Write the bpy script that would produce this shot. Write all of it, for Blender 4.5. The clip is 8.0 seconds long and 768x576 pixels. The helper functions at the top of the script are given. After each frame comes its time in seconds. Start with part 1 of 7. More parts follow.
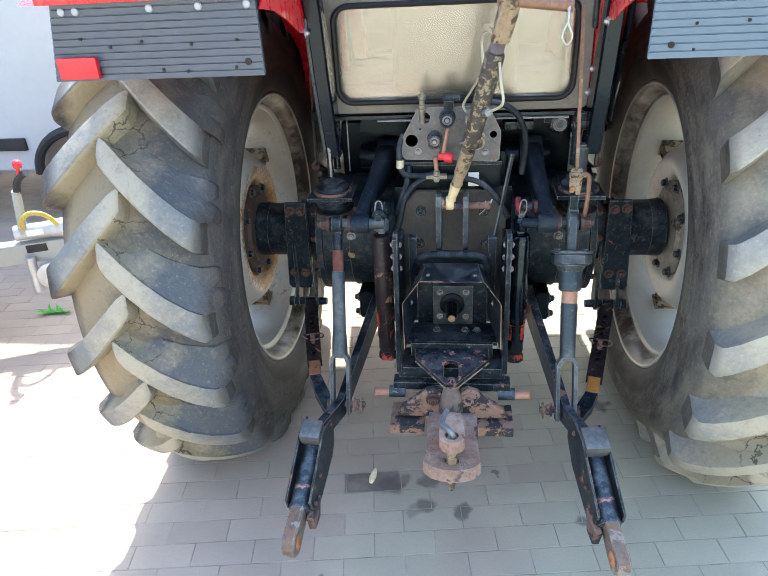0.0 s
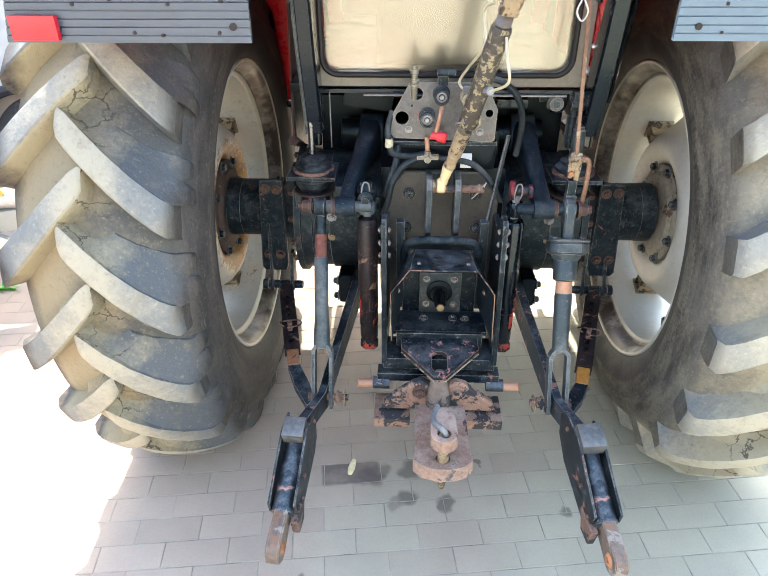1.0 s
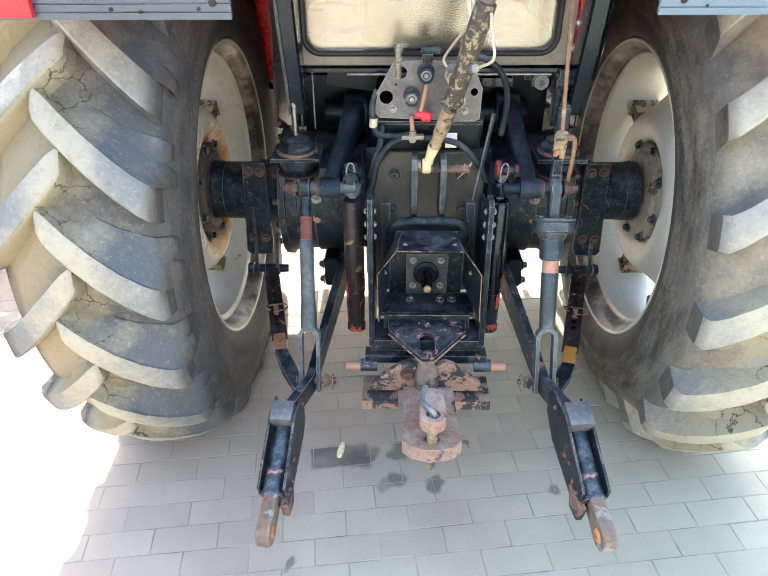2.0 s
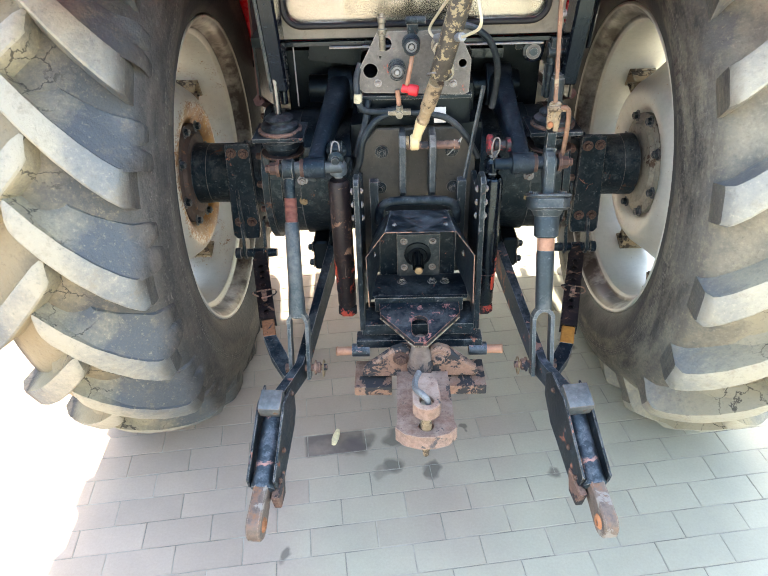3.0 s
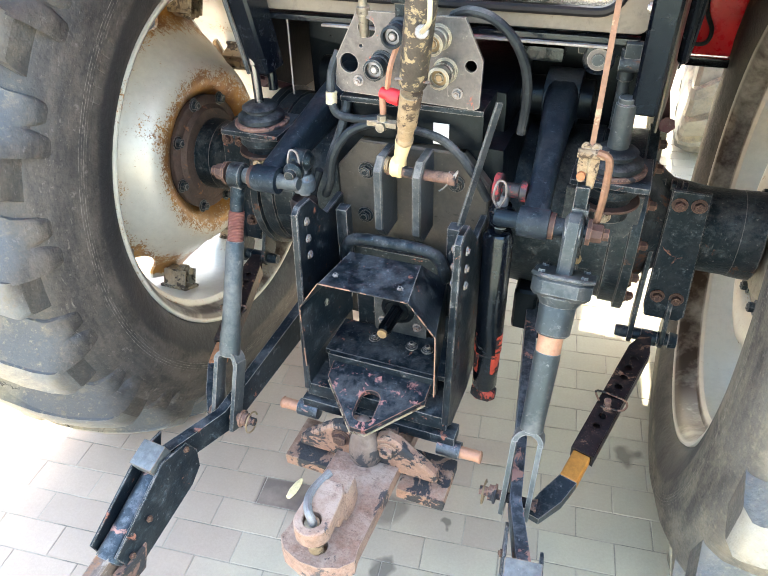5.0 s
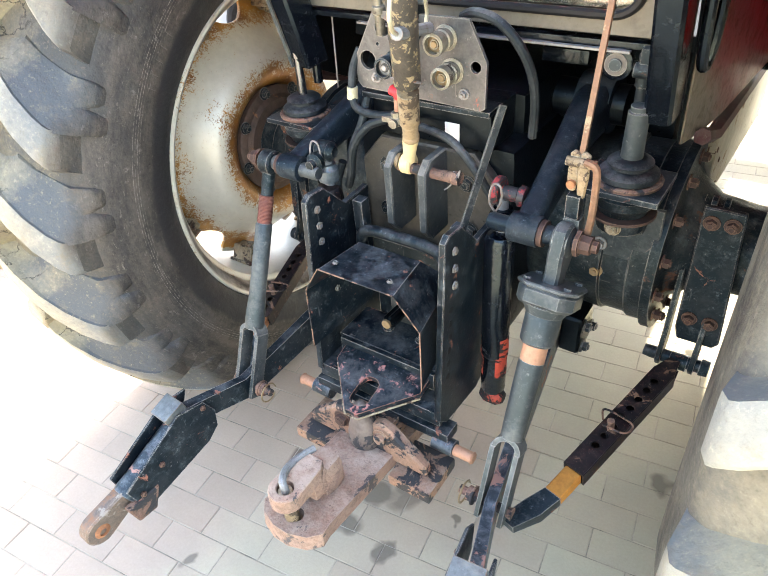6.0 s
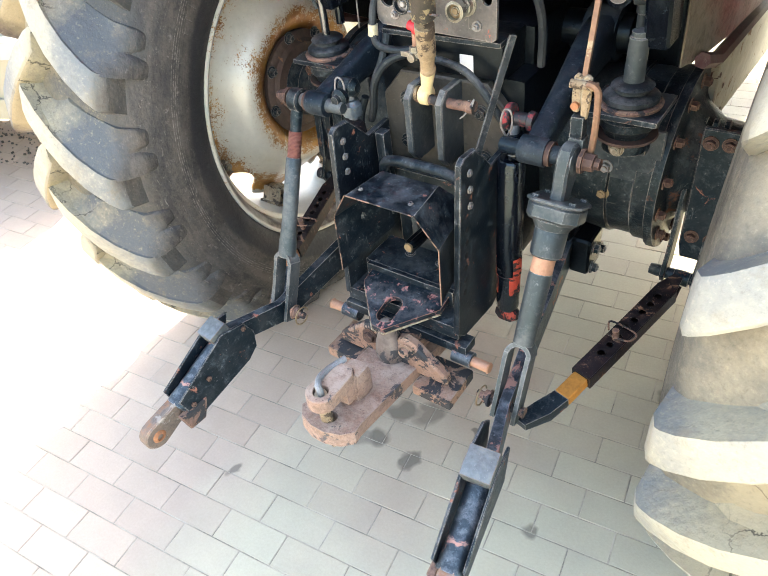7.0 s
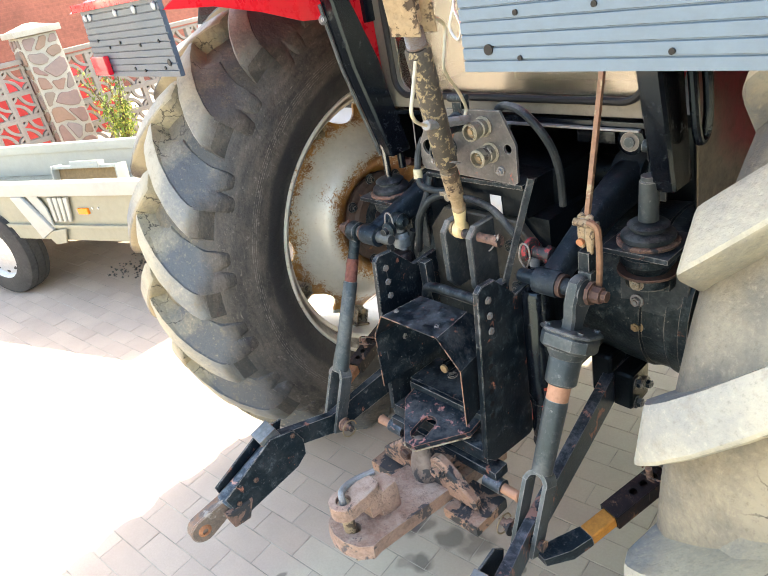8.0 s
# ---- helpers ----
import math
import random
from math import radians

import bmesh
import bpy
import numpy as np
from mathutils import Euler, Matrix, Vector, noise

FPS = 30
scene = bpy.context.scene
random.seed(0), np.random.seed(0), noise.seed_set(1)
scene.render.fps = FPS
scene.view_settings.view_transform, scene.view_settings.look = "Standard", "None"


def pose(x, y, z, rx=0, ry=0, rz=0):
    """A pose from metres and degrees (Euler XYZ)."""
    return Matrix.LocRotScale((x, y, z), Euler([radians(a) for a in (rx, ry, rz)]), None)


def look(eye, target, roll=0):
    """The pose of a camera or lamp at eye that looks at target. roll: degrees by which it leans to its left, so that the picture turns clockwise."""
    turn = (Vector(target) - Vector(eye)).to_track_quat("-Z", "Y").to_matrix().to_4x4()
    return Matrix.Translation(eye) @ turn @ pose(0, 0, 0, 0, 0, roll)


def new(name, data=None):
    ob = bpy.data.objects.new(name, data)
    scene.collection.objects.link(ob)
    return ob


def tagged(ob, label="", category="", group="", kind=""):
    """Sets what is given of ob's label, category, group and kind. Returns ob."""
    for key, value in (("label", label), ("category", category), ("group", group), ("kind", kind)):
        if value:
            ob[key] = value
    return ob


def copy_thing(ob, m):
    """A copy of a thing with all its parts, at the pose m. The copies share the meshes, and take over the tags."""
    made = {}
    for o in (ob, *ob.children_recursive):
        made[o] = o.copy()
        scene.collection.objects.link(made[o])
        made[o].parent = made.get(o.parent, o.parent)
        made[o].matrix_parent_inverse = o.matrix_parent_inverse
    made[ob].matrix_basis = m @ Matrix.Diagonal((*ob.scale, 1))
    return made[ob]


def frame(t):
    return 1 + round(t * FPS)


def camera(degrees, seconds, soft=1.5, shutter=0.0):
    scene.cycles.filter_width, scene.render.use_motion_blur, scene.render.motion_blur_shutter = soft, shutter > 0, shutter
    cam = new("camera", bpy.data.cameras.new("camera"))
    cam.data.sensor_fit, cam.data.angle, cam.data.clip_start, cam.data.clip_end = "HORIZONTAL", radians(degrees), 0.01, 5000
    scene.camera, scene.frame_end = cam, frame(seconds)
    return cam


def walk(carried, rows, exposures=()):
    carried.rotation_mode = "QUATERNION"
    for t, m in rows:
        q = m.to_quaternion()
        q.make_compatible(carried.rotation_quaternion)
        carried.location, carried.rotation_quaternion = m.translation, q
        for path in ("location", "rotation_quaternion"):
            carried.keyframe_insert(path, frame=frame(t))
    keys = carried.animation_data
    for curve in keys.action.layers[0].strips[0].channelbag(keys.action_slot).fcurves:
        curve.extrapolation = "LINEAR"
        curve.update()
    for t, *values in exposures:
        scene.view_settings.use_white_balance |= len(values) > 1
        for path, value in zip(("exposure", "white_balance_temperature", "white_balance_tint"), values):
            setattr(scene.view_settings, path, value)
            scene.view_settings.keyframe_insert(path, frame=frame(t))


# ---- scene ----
cam = camera(62.4, 8.0, soft=0.9)
PATH = [
    (0, (0.021, -2.305, 1.792), (-0.212, -0.568, 0.828), -3.3),
    (0.5, (-0.074, -2.191, 1.774), (-0.219, -0.486, 0.738), -1.8),
    (1, (-0.09, -2.179, 1.79), (-0.177, -0.483, 0.733), -0.4),
    (1.5, (-0.094, -2.178, 1.785), (-0.149, -0.49, 0.713), 0.1),
    (3, (-0.064, -2.116, 1.742), (-0.107, -0.477, 0.596), -1.9),
    (3.5, (0.101, -2.021, 1.724), (-0.023, -0.396, 0.565), -2.9),
    (4, (0.264, -1.908, 1.714), (-0.023, -0.314, 0.541), -4.2),
    (4.5, (0.34, -1.672, 1.665), (-0.052, -0.118, 0.467), -2.0),
    (5, (0.415, -1.523, 1.653), (-0.187, -0.058, 0.433), -2.2),
    (5.2, (0.496, -1.468, 1.659), (-0.228, -0.054, 0.445), -2.7),
    (6.3, (0.712, -1.418, 1.667), (-0.273, -0.202, 0.422), -6.8),
    (6.5, (0.726, -1.451, 1.67), (-0.25, -0.258, 0.395), -7.8),
    (7, (0.775, -1.546, 1.686), (-0.212, -0.408, 0.37), -8.8),
    (7.5, (0.915, -1.506, 1.703), (-0.269, -0.399, 0.532), -9.5),
    (8, (1.027, -1.466, 1.698), (-0.377, -0.387, 0.768), -11.9),
]
walk(cam, [(t, look(eye, target, roll)) for t, eye, target, roll in PATH],
     exposures=[(0.0, 2.63, 6700, 5), (0.5, 2.91, 7800, 8), (1.5, 3.10, 7250, 6), (3.5, 3.26, 7700, 6), (4.0, 3.37, 7500, 5), (4.5, 3.51, 7550, 5), (5.0, 3.74, 7900, 6), (6.5, 3.53, 8350, 8), (7.5, 3.32, 8400, 7), (8.0, 3.14, 8350, 8)])

# ---- light ----
SUN_EL, SUN_AZ = 56.0, -6.0
world = bpy.data.worlds.new("sky")
scene.world = world
world.use_nodes = True
wn = world.node_tree.nodes
sky = wn.new("ShaderNodeTexSky")
sky.sky_type, sky.sun_disc = "NISHITA", False
sky.sun_elevation, sky.sun_rotation = radians(SUN_EL), radians(SUN_AZ)
sky.air_density, sky.dust_density, sky.ozone_density = 1.0, 1.5, 1.2
wn["Background"].inputs["Strength"].default_value = 0.15
world.node_tree.links.new(sky.outputs["Color"], wn["Background"].inputs["Color"])
sun = new("sun", bpy.data.lights.new("sun", "SUN"))
sun.data.energy, sun.data.angle, sun.data.color = 1.95, radians(0.6), (1.0, 0.97, 0.92)
a, e = radians(SUN_AZ), radians(SUN_EL)
sun.matrix_world = look((4 * math.sin(a) * math.cos(e), 4 * math.cos(a) * math.cos(e), 4 * math.sin(e)), (0, 0, 0))


# ---- materials ----
def ramp_node(nt, fac, stops):
    r = nt.nodes.new("ShaderNodeValToRGB")
    while len(r.color_ramp.elements) < len(stops):
        r.color_ramp.elements.new(0.5)
    for el, (p, c) in zip(r.color_ramp.elements, stops):
        el.position, el.color = p, (*c, 1) if isinstance(c, tuple) else (c, c, c, 1)
    nt.links.new(fac, r.inputs["Fac"])
    return r.outputs["Color"]


def noise_node(nt, vec, scale, detail=4.0, rough=0.55, distort=0.0):
    n = nt.nodes.new("ShaderNodeTexNoise")
    n.inputs["Scale"].default_value, n.inputs["Detail"].default_value = scale, detail
    n.inputs["Roughness"].default_value, n.inputs["Distortion"].default_value = rough, distort
    nt.links.new(vec, n.inputs["Vector"])
    return n.outputs["Fac"]


def mix_node(nt, fac, a_, b_, mode="MIX"):
    m = nt.nodes.new("ShaderNodeMix")
    m.data_type, m.blend_type = "RGBA", mode
    for sock, v in ((m.inputs[0], fac), (m.inputs[6], a_), (m.inputs[7], b_)):
        if isinstance(v, (int, float)):
            sock.default_value = v if sock == m.inputs[0] else (v, v, v, 1)
        elif isinstance(v, tuple):
            sock.default_value = (*v, 1)
        else:
            nt.links.new(v, sock)
    return m.outputs[2]


def math_node(nt, op, x, y=0.0):
    m = nt.nodes.new("ShaderNodeMath")
    m.operation = op
    for sock, v in zip(m.inputs, (x, y)):
        if isinstance(v, (int, float)):
            sock.default_value = v
        else:
            nt.links.new(v, sock)
    return m.outputs["Value"]


def surface(name, base, rough=0.5, metal=0.0, vary=0.25, grain=60.0, chips=None, chip_level=0.62, chip_scale=18.0,
            dust=None, dust_level=0.55, dust_scale=4.0, bump=0.15, bump_scale=120.0, coat=0.0, spec=0.5, fade=None, edge=None, specks=None, grime=None, grime_level=0.53, sheen=(1.0, 1.0, 1.0)):
    """A painted or bare surface: base colour with grain, chips that show another colour, patches of dust, fine relief."""
    mat = bpy.data.materials.new(name)
    mat.use_nodes = True
    nt = mat.node_tree
    b = nt.nodes["Principled BSDF"]
    vec = nt.nodes.new("ShaderNodeTexCoord").outputs["Object"]
    n1 = noise_node(nt, vec, grain * 1.6, 8, 0.72)
    n2 = noise_node(nt, vec, grain * 0.08, 3)
    lo = tuple(c * (1 - vary) for c in base)
    hi = tuple(min(1, c * (1 + vary)) for c in base)
    col = ramp_node(nt, mix_node(nt, 0.5, n1, n2), [(0.40, lo), (0.60, hi)])
    if fade:
        col = mix_node(nt, ramp_node(nt, noise_node(nt, vec, 6, 5, 0.65), [(0.42, 0.0), (0.62, 1.0)]), col, fade)
    r = math_node(nt, "ADD", rough - 0.08, math_node(nt, "MULTIPLY", n1, 0.16))
    if dust:
        f = ramp_node(nt, noise_node(nt, vec, dust_scale * 1.5, 10, 0.76), [(dust_level - 0.07, 0.0), (dust_level + 0.10, 1.0)])
        nz = nt.nodes.new("ShaderNodeSeparateXYZ")
        nt.links.new(nt.nodes.new("ShaderNodeNewGeometry").outputs["Normal"], nz.inputs[0])
        settle = ramp_node(nt, nz.outputs["Z"], [(0.05, 0.22), (0.7, 0.95)])
        f = math_node(nt, "MULTIPLY", f, settle)
        col = mix_node(nt, f, col, dust)
        r = mix_node(nt, f, r, 0.9)
    if grime:
        # streaky dirt at two sizes, over all faces
        f = ramp_node(nt, noise_node(nt, vec, 30, 9, 0.78, 0.3), [(grime_level - 0.03, 0.0), (grime_level + 0.11, 0.55)])
        col = mix_node(nt, f, col, grime)
        r = mix_node(nt, f, r, 0.75)
        f = ramp_node(nt, noise_node(nt, vec, 85, 6, 0.75), [(0.62, 0.0), (0.66, 0.5)])
        col = mix_node(nt, f, col, tuple(v * 1.6 for v in grime))
    if specks:
        f = ramp_node(nt, noise_node(nt, vec, 95, 3, 0.6), [(0.68, 0.0), (0.72, 0.7)])
        col = mix_node(nt, f, col, specks)
        # thin scratches, each kind along its own slant
        for turn, seed in ((35, 0.0), (-50, 3.0)):
            mp = nt.nodes.new("ShaderNodeMapping")
            mp.inputs["Rotation"].default_value = (radians(turn), radians(turn * 0.6), radians(turn))
            mp.inputs["Location"].default_value = (seed, seed, seed)
            mp.inputs["Scale"].default_value = (170, 170, 12)
            nt.links.new(vec, mp.inputs["Vector"])
            f = ramp_node(nt, noise_node(nt, mp.outputs["Vector"], 1.0, 1, 0.5), [(0.74, 0.0), (0.80, 0.35)])
            col = mix_node(nt, f, col, specks)
    if edge:
        bev = nt.nodes.new("ShaderNodeBevel")
        bev.samples = 4
        bev.inputs["Radius"].default_value = 0.004
        dot = nt.nodes.new("ShaderNodeVectorMath")
        dot.operation = "DOT_PRODUCT"
        nt.links.new(bev.outputs["Normal"], dot.inputs[0])
        nt.links.new(nt.nodes.new("ShaderNodeNewGeometry").outputs["Normal"], dot.inputs[1])
        rub = math_node(nt, "ADD", math_node(nt, "SUBTRACT", 1.0, dot.outputs["Value"]), math_node(nt, "MULTIPLY", math_node(nt, "SUBTRACT", noise_node(nt, vec, 30, 5, 0.7), 0.5), 0.45))
        f = ramp_node(nt, rub, [(0.06, 0.0), (0.16, 0.9)])
        col = mix_node(nt, f, col, edge)
    if chips:
        f = ramp_node(nt, noise_node(nt, vec, chip_scale, 8, 0.7, 0.4), [(chip_level, 0.0), (chip_level + 0.035, 1.0)])
        col = mix_node(nt, f, col, chips)
        r = mix_node(nt, f, r, 0.85)
        m = math_node(nt, "MULTIPLY", math_node(nt, "SUBTRACT", 1.0, f), metal)
        nt.links.new(m, b.inputs["Metallic"])
    else:
        b.inputs["Metallic"].default_value = metal
    nt.links.new(col, b.inputs["Base Color"])
    nt.links.new(r, b.inputs["Roughness"])
    b.inputs["Coat Weight"].default_value = coat
    b.inputs["Specular IOR Level"].default_value = spec
    b.inputs["Specular Tint"].default_value = (*sheen, 1)
    if bump:
        bp = nt.nodes.new("ShaderNodeBump")
        bp.inputs["Strength"].default_value, bp.inputs["Distance"].default_value = bump, 0.004
        nt.links.new(noise_node(nt, vec, bump_scale, 5, 0.6), bp.inputs["Height"])
        nt.links.new(bp.outputs["Normal"], b.inputs["Normal"])
    return mat


black_paint = surface("black_paint", (0.0038, 0.0078, 0.0125), 0.33, 0, 0.3, 40, chips=(0.28, 0.12, 0.085), chip_level=0.625, chip_scale=20, dust=(0.075, 0.081, 0.086), dust_level=0.53, dust_scale=9, edge=(0.36, 0.33, 0.30), specks=(0.16, 0.165, 0.17), spec=0.28, grime=(0.080, 0.105, 0.122), grime_level=0.555, sheen=(0.66, 0.90, 1.0))
plate_worn = surface("plate_worn", (0.006, 0.010, 0.0155), 0.36, 0, 0.3, 40, chips=(0.38, 0.17, 0.15), chip_level=0.575, chip_scale=36, dust=(0.085, 0.085, 0.09), dust_level=0.53, dust_scale=9, edge=(0.42, 0.20, 0.13), specks=(0.15, 0.14, 0.14), spec=0.3, grime=(0.11, 0.13, 0.15), grime_level=0.55, sheen=(0.66, 0.90, 1.0))
bolt_rust = surface("bolt_rust", (0.066, 0.037, 0.030), 0.7, 0.2, 0.35, 60, edge=(0.22, 0.13, 0.09))
black_clean = surface("black_clean", (0.004, 0.0055, 0.009), 0.16, 0, 0.2, 40, dust=(0.09, 0.085, 0.08), dust_level=0.68, dust_scale=9, coat=0.2, spec=0.35, grime=(0.022, 0.026, 0.031), grime_level=0.58, sheen=(0.66, 0.90, 1.0))
dark_iron = surface("dark_iron", (0.0045, 0.0085, 0.0125), 0.36, 0, 0.4, 50, chips=(0.12, 0.06, 0.04), chip_level=0.63, chip_scale=10, dust=(0.085, 0.09, 0.09), dust_level=0.54, dust_scale=7, bump=0.4, edge=(0.24, 0.22, 0.20), specks=(0.2, 0.2, 0.19), spec=0.3, grime=(0.085, 0.108, 0.118), grime_level=0.545, sheen=(0.66, 0.90, 1.0))
arm_iron = surface("arm_iron", (0.007, 0.0125, 0.020), 0.43, 0, 0.3, 30, dust=(0.045, 0.049, 0.055), dust_level=0.56, dust_scale=8, chips=(0.10, 0.045, 0.045), chip_level=0.65, chip_scale=14, bump=0.3, spec=0.3, grime=(0.075, 0.095, 0.112), grime_level=0.56, sheen=(0.66, 0.90, 1.0))
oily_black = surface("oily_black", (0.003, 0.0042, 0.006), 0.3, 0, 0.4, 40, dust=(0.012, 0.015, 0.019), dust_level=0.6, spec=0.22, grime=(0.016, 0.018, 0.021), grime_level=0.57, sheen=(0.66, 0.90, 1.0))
grey_paint = surface("grey_paint", (0.034, 0.041, 0.045), 0.42, 0, 0.15, 50, chips=(0.26, 0.13, 0.09), chip_level=0.67, chip_scale=20, dust=(0.19, 0.19, 0.18), dust_level=0.53, edge=(0.30, 0.30, 0.29), specks=(0.05, 0.05, 0.05), grime=(0.115, 0.12, 0.12), grime_level=0.565, sheen=(0.66, 0.90, 1.0))
worn_steel = surface("worn_steel", (0.25, 0.27, 0.29), 0.45, 0.5, 0.25, 60, chips=(0.24, 0.12, 0.07), chip_level=0.62, chip_scale=16, edge=(0.20, 0.13, 0.09), dust=(0.33, 0.34, 0.34), dust_level=0.5, grime=(0.15, 0.13, 0.11))
strut_steel = surface("strut_steel", (0.14, 0.15, 0.16), 0.22, 0.9, 0.15, 40)
cap_steel = surface("cap_steel", (0.13, 0.145, 0.15), 0.42, 0.5, 0.3, 40, chips=(0.20, 0.11, 0.06), chip_level=0.60, chip_scale=12, grime=(0.22, 0.22, 0.20), edge=(0.24, 0.15, 0.09))
bright_steel = surface("bright_steel", (0.55, 0.56, 0.58), 0.3, 0.9, 0.15, 60)
blue_steel = surface("blue_steel", (0.027, 0.036, 0.046), 0.35, 0.3, 0.3, 40, chips=(0.38, 0.20, 0.16), chip_level=0.57, chip_scale=16, edge=(0.22, 0.23, 0.25), dust=(0.16, 0.18, 0.21), dust_level=0.57, dust_scale=14, grime=(0.16, 0.18, 0.20), sheen=(0.66, 0.90, 1.0))
pin_steel = surface("pin_steel", (0.15, 0.19, 0.22), 0.42, 0.5, 0.3, 50, chips=(0.2, 0.12, 0.09), chip_level=0.62)
rust_brown = surface("rust_brown", (0.15, 0.085, 0.065), 0.75, 0, 0.4, 45, chips=(0.022, 0.024, 0.028), chip_level=0.50, chip_scale=13, dust=(0.30, 0.19, 0.14), dust_level=0.56, dust_scale=12, bump=0.7, edge=(0.36, 0.21, 0.14), specks=(0.35, 0.25, 0.2), grime=(0.05, 0.035, 0.03))
eye_rust = surface("eye_rust", (0.15, 0.115, 0.095), 0.5, 0.3, 0.35, 45, chips=(0.27, 0.24, 0.21), chip_level=0.54, chip_scale=16, dust=(0.30, 0.13, 0.06), dust_level=0.55, dust_scale=12, edge=(0.42, 0.34, 0.28), bump=0.6)
damper_brown = surface("damper_brown", (0.014, 0.011, 0.013), 0.4, 0, 0.4, 30, chips=(0.24, 0.14, 0.095), chip_level=0.59, chip_scale=18, grime=(0.10, 0.055, 0.045), grime_level=0.54, specks=(0.3, 0.25, 0.2), spec=0.35)
rust_orange = surface("rust_orange", (0.36, 0.15, 0.07), 0.8, 0, 0.35, 60, chips=(0.05, 0.045, 0.045), chip_level=0.6, chip_scale=14, bump=0.5)
drawbar_rust = surface("drawbar_rust", (0.28, 0.172, 0.128), 0.75, 0, 0.3, 40, chips=(0.075, 0.07, 0.07), chip_level=0.59, chip_scale=10, dust=(0.43, 0.325, 0.26), dust_level=0.48, dust_scale=9, bump=0.8, edge=(0.42, 0.30, 0.24), specks=(0.12, 0.08, 0.07), grime=(0.12, 0.075, 0.06))
copper_ring = surface("copper_ring", (0.42, 0.22, 0.14), 0.6, 0.1, 0.2, 50)
thread_rust = surface("thread_rust", (0.24, 0.10, 0.08), 0.65, 0.2, 0.3, 60)
red_fitting = surface("red_fitting", (0.65, 0.03, 0.04), 0.4, 0, 0.2, 50)
red_worn = surface("red_worn", (0.50, 0.06, 0.035), 0.5, 0, 0.3, 40, chips=(0.012, 0.013, 0.016), chip_level=0.45, chip_scale=16)
red_paint = surface("red_paint", (0.62, 0.006, 0.016), 0.28, 0, 0.06, 20, coat=0.5, bump=0.03)
red_reflector = surface("red_reflector", (0.52, 0.002, 0.02), 0.25, 0, 0.1, 200, coat=0.4)
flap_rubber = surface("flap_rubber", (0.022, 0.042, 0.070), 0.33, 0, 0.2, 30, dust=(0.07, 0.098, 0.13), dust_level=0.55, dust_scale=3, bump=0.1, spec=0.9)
yellow_worn = surface("yellow_worn", (0.45, 0.19, 0.035), 0.6, 0, 0.25, 40, chips=(0.18, 0.09, 0.05), chip_level=0.57)
cream_eye = surface("cream_eye", (0.62, 0.50, 0.28), 0.55, 0, 0.15, 40, chips=(0.10, 0.07, 0.04), chip_level=0.66)
olive_tube = surface("olive_tube", (0.045, 0.038, 0.03), 0.55, 0, 0.3, 40, chips=(0.27, 0.22, 0.13), chip_level=0.53, chip_scale=60, bump=0.5)
tube_rust = surface("tube_rust", (0.26, 0.19, 0.115), 0.65, 0, 0.4, 50, chips=(0.07, 0.05, 0.035), chip_level=0.53, chip_scale=26, dust=(0.40, 0.36, 0.28), dust_level=0.55, dust_scale=10, edge=(0.4, 0.36, 0.28))
sill_cream = surface("sill_cream", (0.42, 0.38, 0.29), 0.6, 0, 0.2, 20, chips=(0.2, 0.11, 0.06), chip_level=0.6, chip_scale=12, edge=(0.25, 0.15, 0.09))
maroon_dust = surface("maroon_dust", (0.055, 0.010, 0.013), 0.6, 0, 0.3, 12, dust=(0.10, 0.07, 0.066), dust_level=0.53, dust_scale=4, spec=0.4, grime=(0.11, 0.08, 0.072), grime_level=0.48)
clamp_rust = surface("clamp_rust", (0.26, 0.15, 0.105), 0.75, 0, 0.3, 40, chips=(0.030, 0.032, 0.036), chip_level=0.495, chip_scale=15, dust=(0.36, 0.27, 0.21), dust_level=0.55, dust_scale=9, bump=0.7, edge=(0.40, 0.29, 0.20), grime=(0.14, 0.085, 0.06))
red_flaked = surface("red_flaked", (0.016, 0.017, 0.020), 0.5, 0, 0.3, 40, chips=(0.30, 0.035, 0.04), chip_level=0.50, chip_scale=22, specks=(0.2, 0.19, 0.17))


def splashed(name):
    """Dark red paint, caked with dried brown dust towards its rear foot in an uneven tide line."""
    mat = surface(name, (0.14, 0.006, 0.016), 0.36, 0, 0.25, 14, spec=0.5, grime=(0.09, 0.06, 0.052), grime_level=0.52)
    nt = mat.node_tree
    b = nt.nodes["Principled BSDF"]
    col = b.inputs["Base Color"].links[0].from_socket
    vec = nt.nodes.new("ShaderNodeNewGeometry").outputs["Position"]
    sep = nt.nodes.new("ShaderNodeSeparateXYZ")
    nt.links.new(vec, sep.inputs[0])
    slope = math_node(nt, "ADD", sep.outputs["Z"], math_node(nt, "MULTIPLY", math_node(nt, "ADD", sep.outputs["Y"], 0.15), 1.1))
    tide = math_node(nt, "ADD", slope, math_node(nt, "MULTIPLY", math_node(nt, "SUBTRACT", noise_node(nt, vec, 6, 6, 0.65), 0.5), 0.35))
    tide = math_node(nt, "MULTIPLY", math_node(nt, "SUBTRACT", tide, 1.15), 2.0)
    tone = ramp_node(nt, noise_node(nt, vec, 24, 7, 0.7), [(0.35, (0.060, 0.054, 0.045)), (0.65, (0.170, 0.152, 0.118))])
    col = mix_node(nt, ramp_node(nt, tide, [(0.22, 0.95), (0.46, 0.0)]), col, tone)
    nt.links.new(col, b.inputs["Base Color"])
    return mat


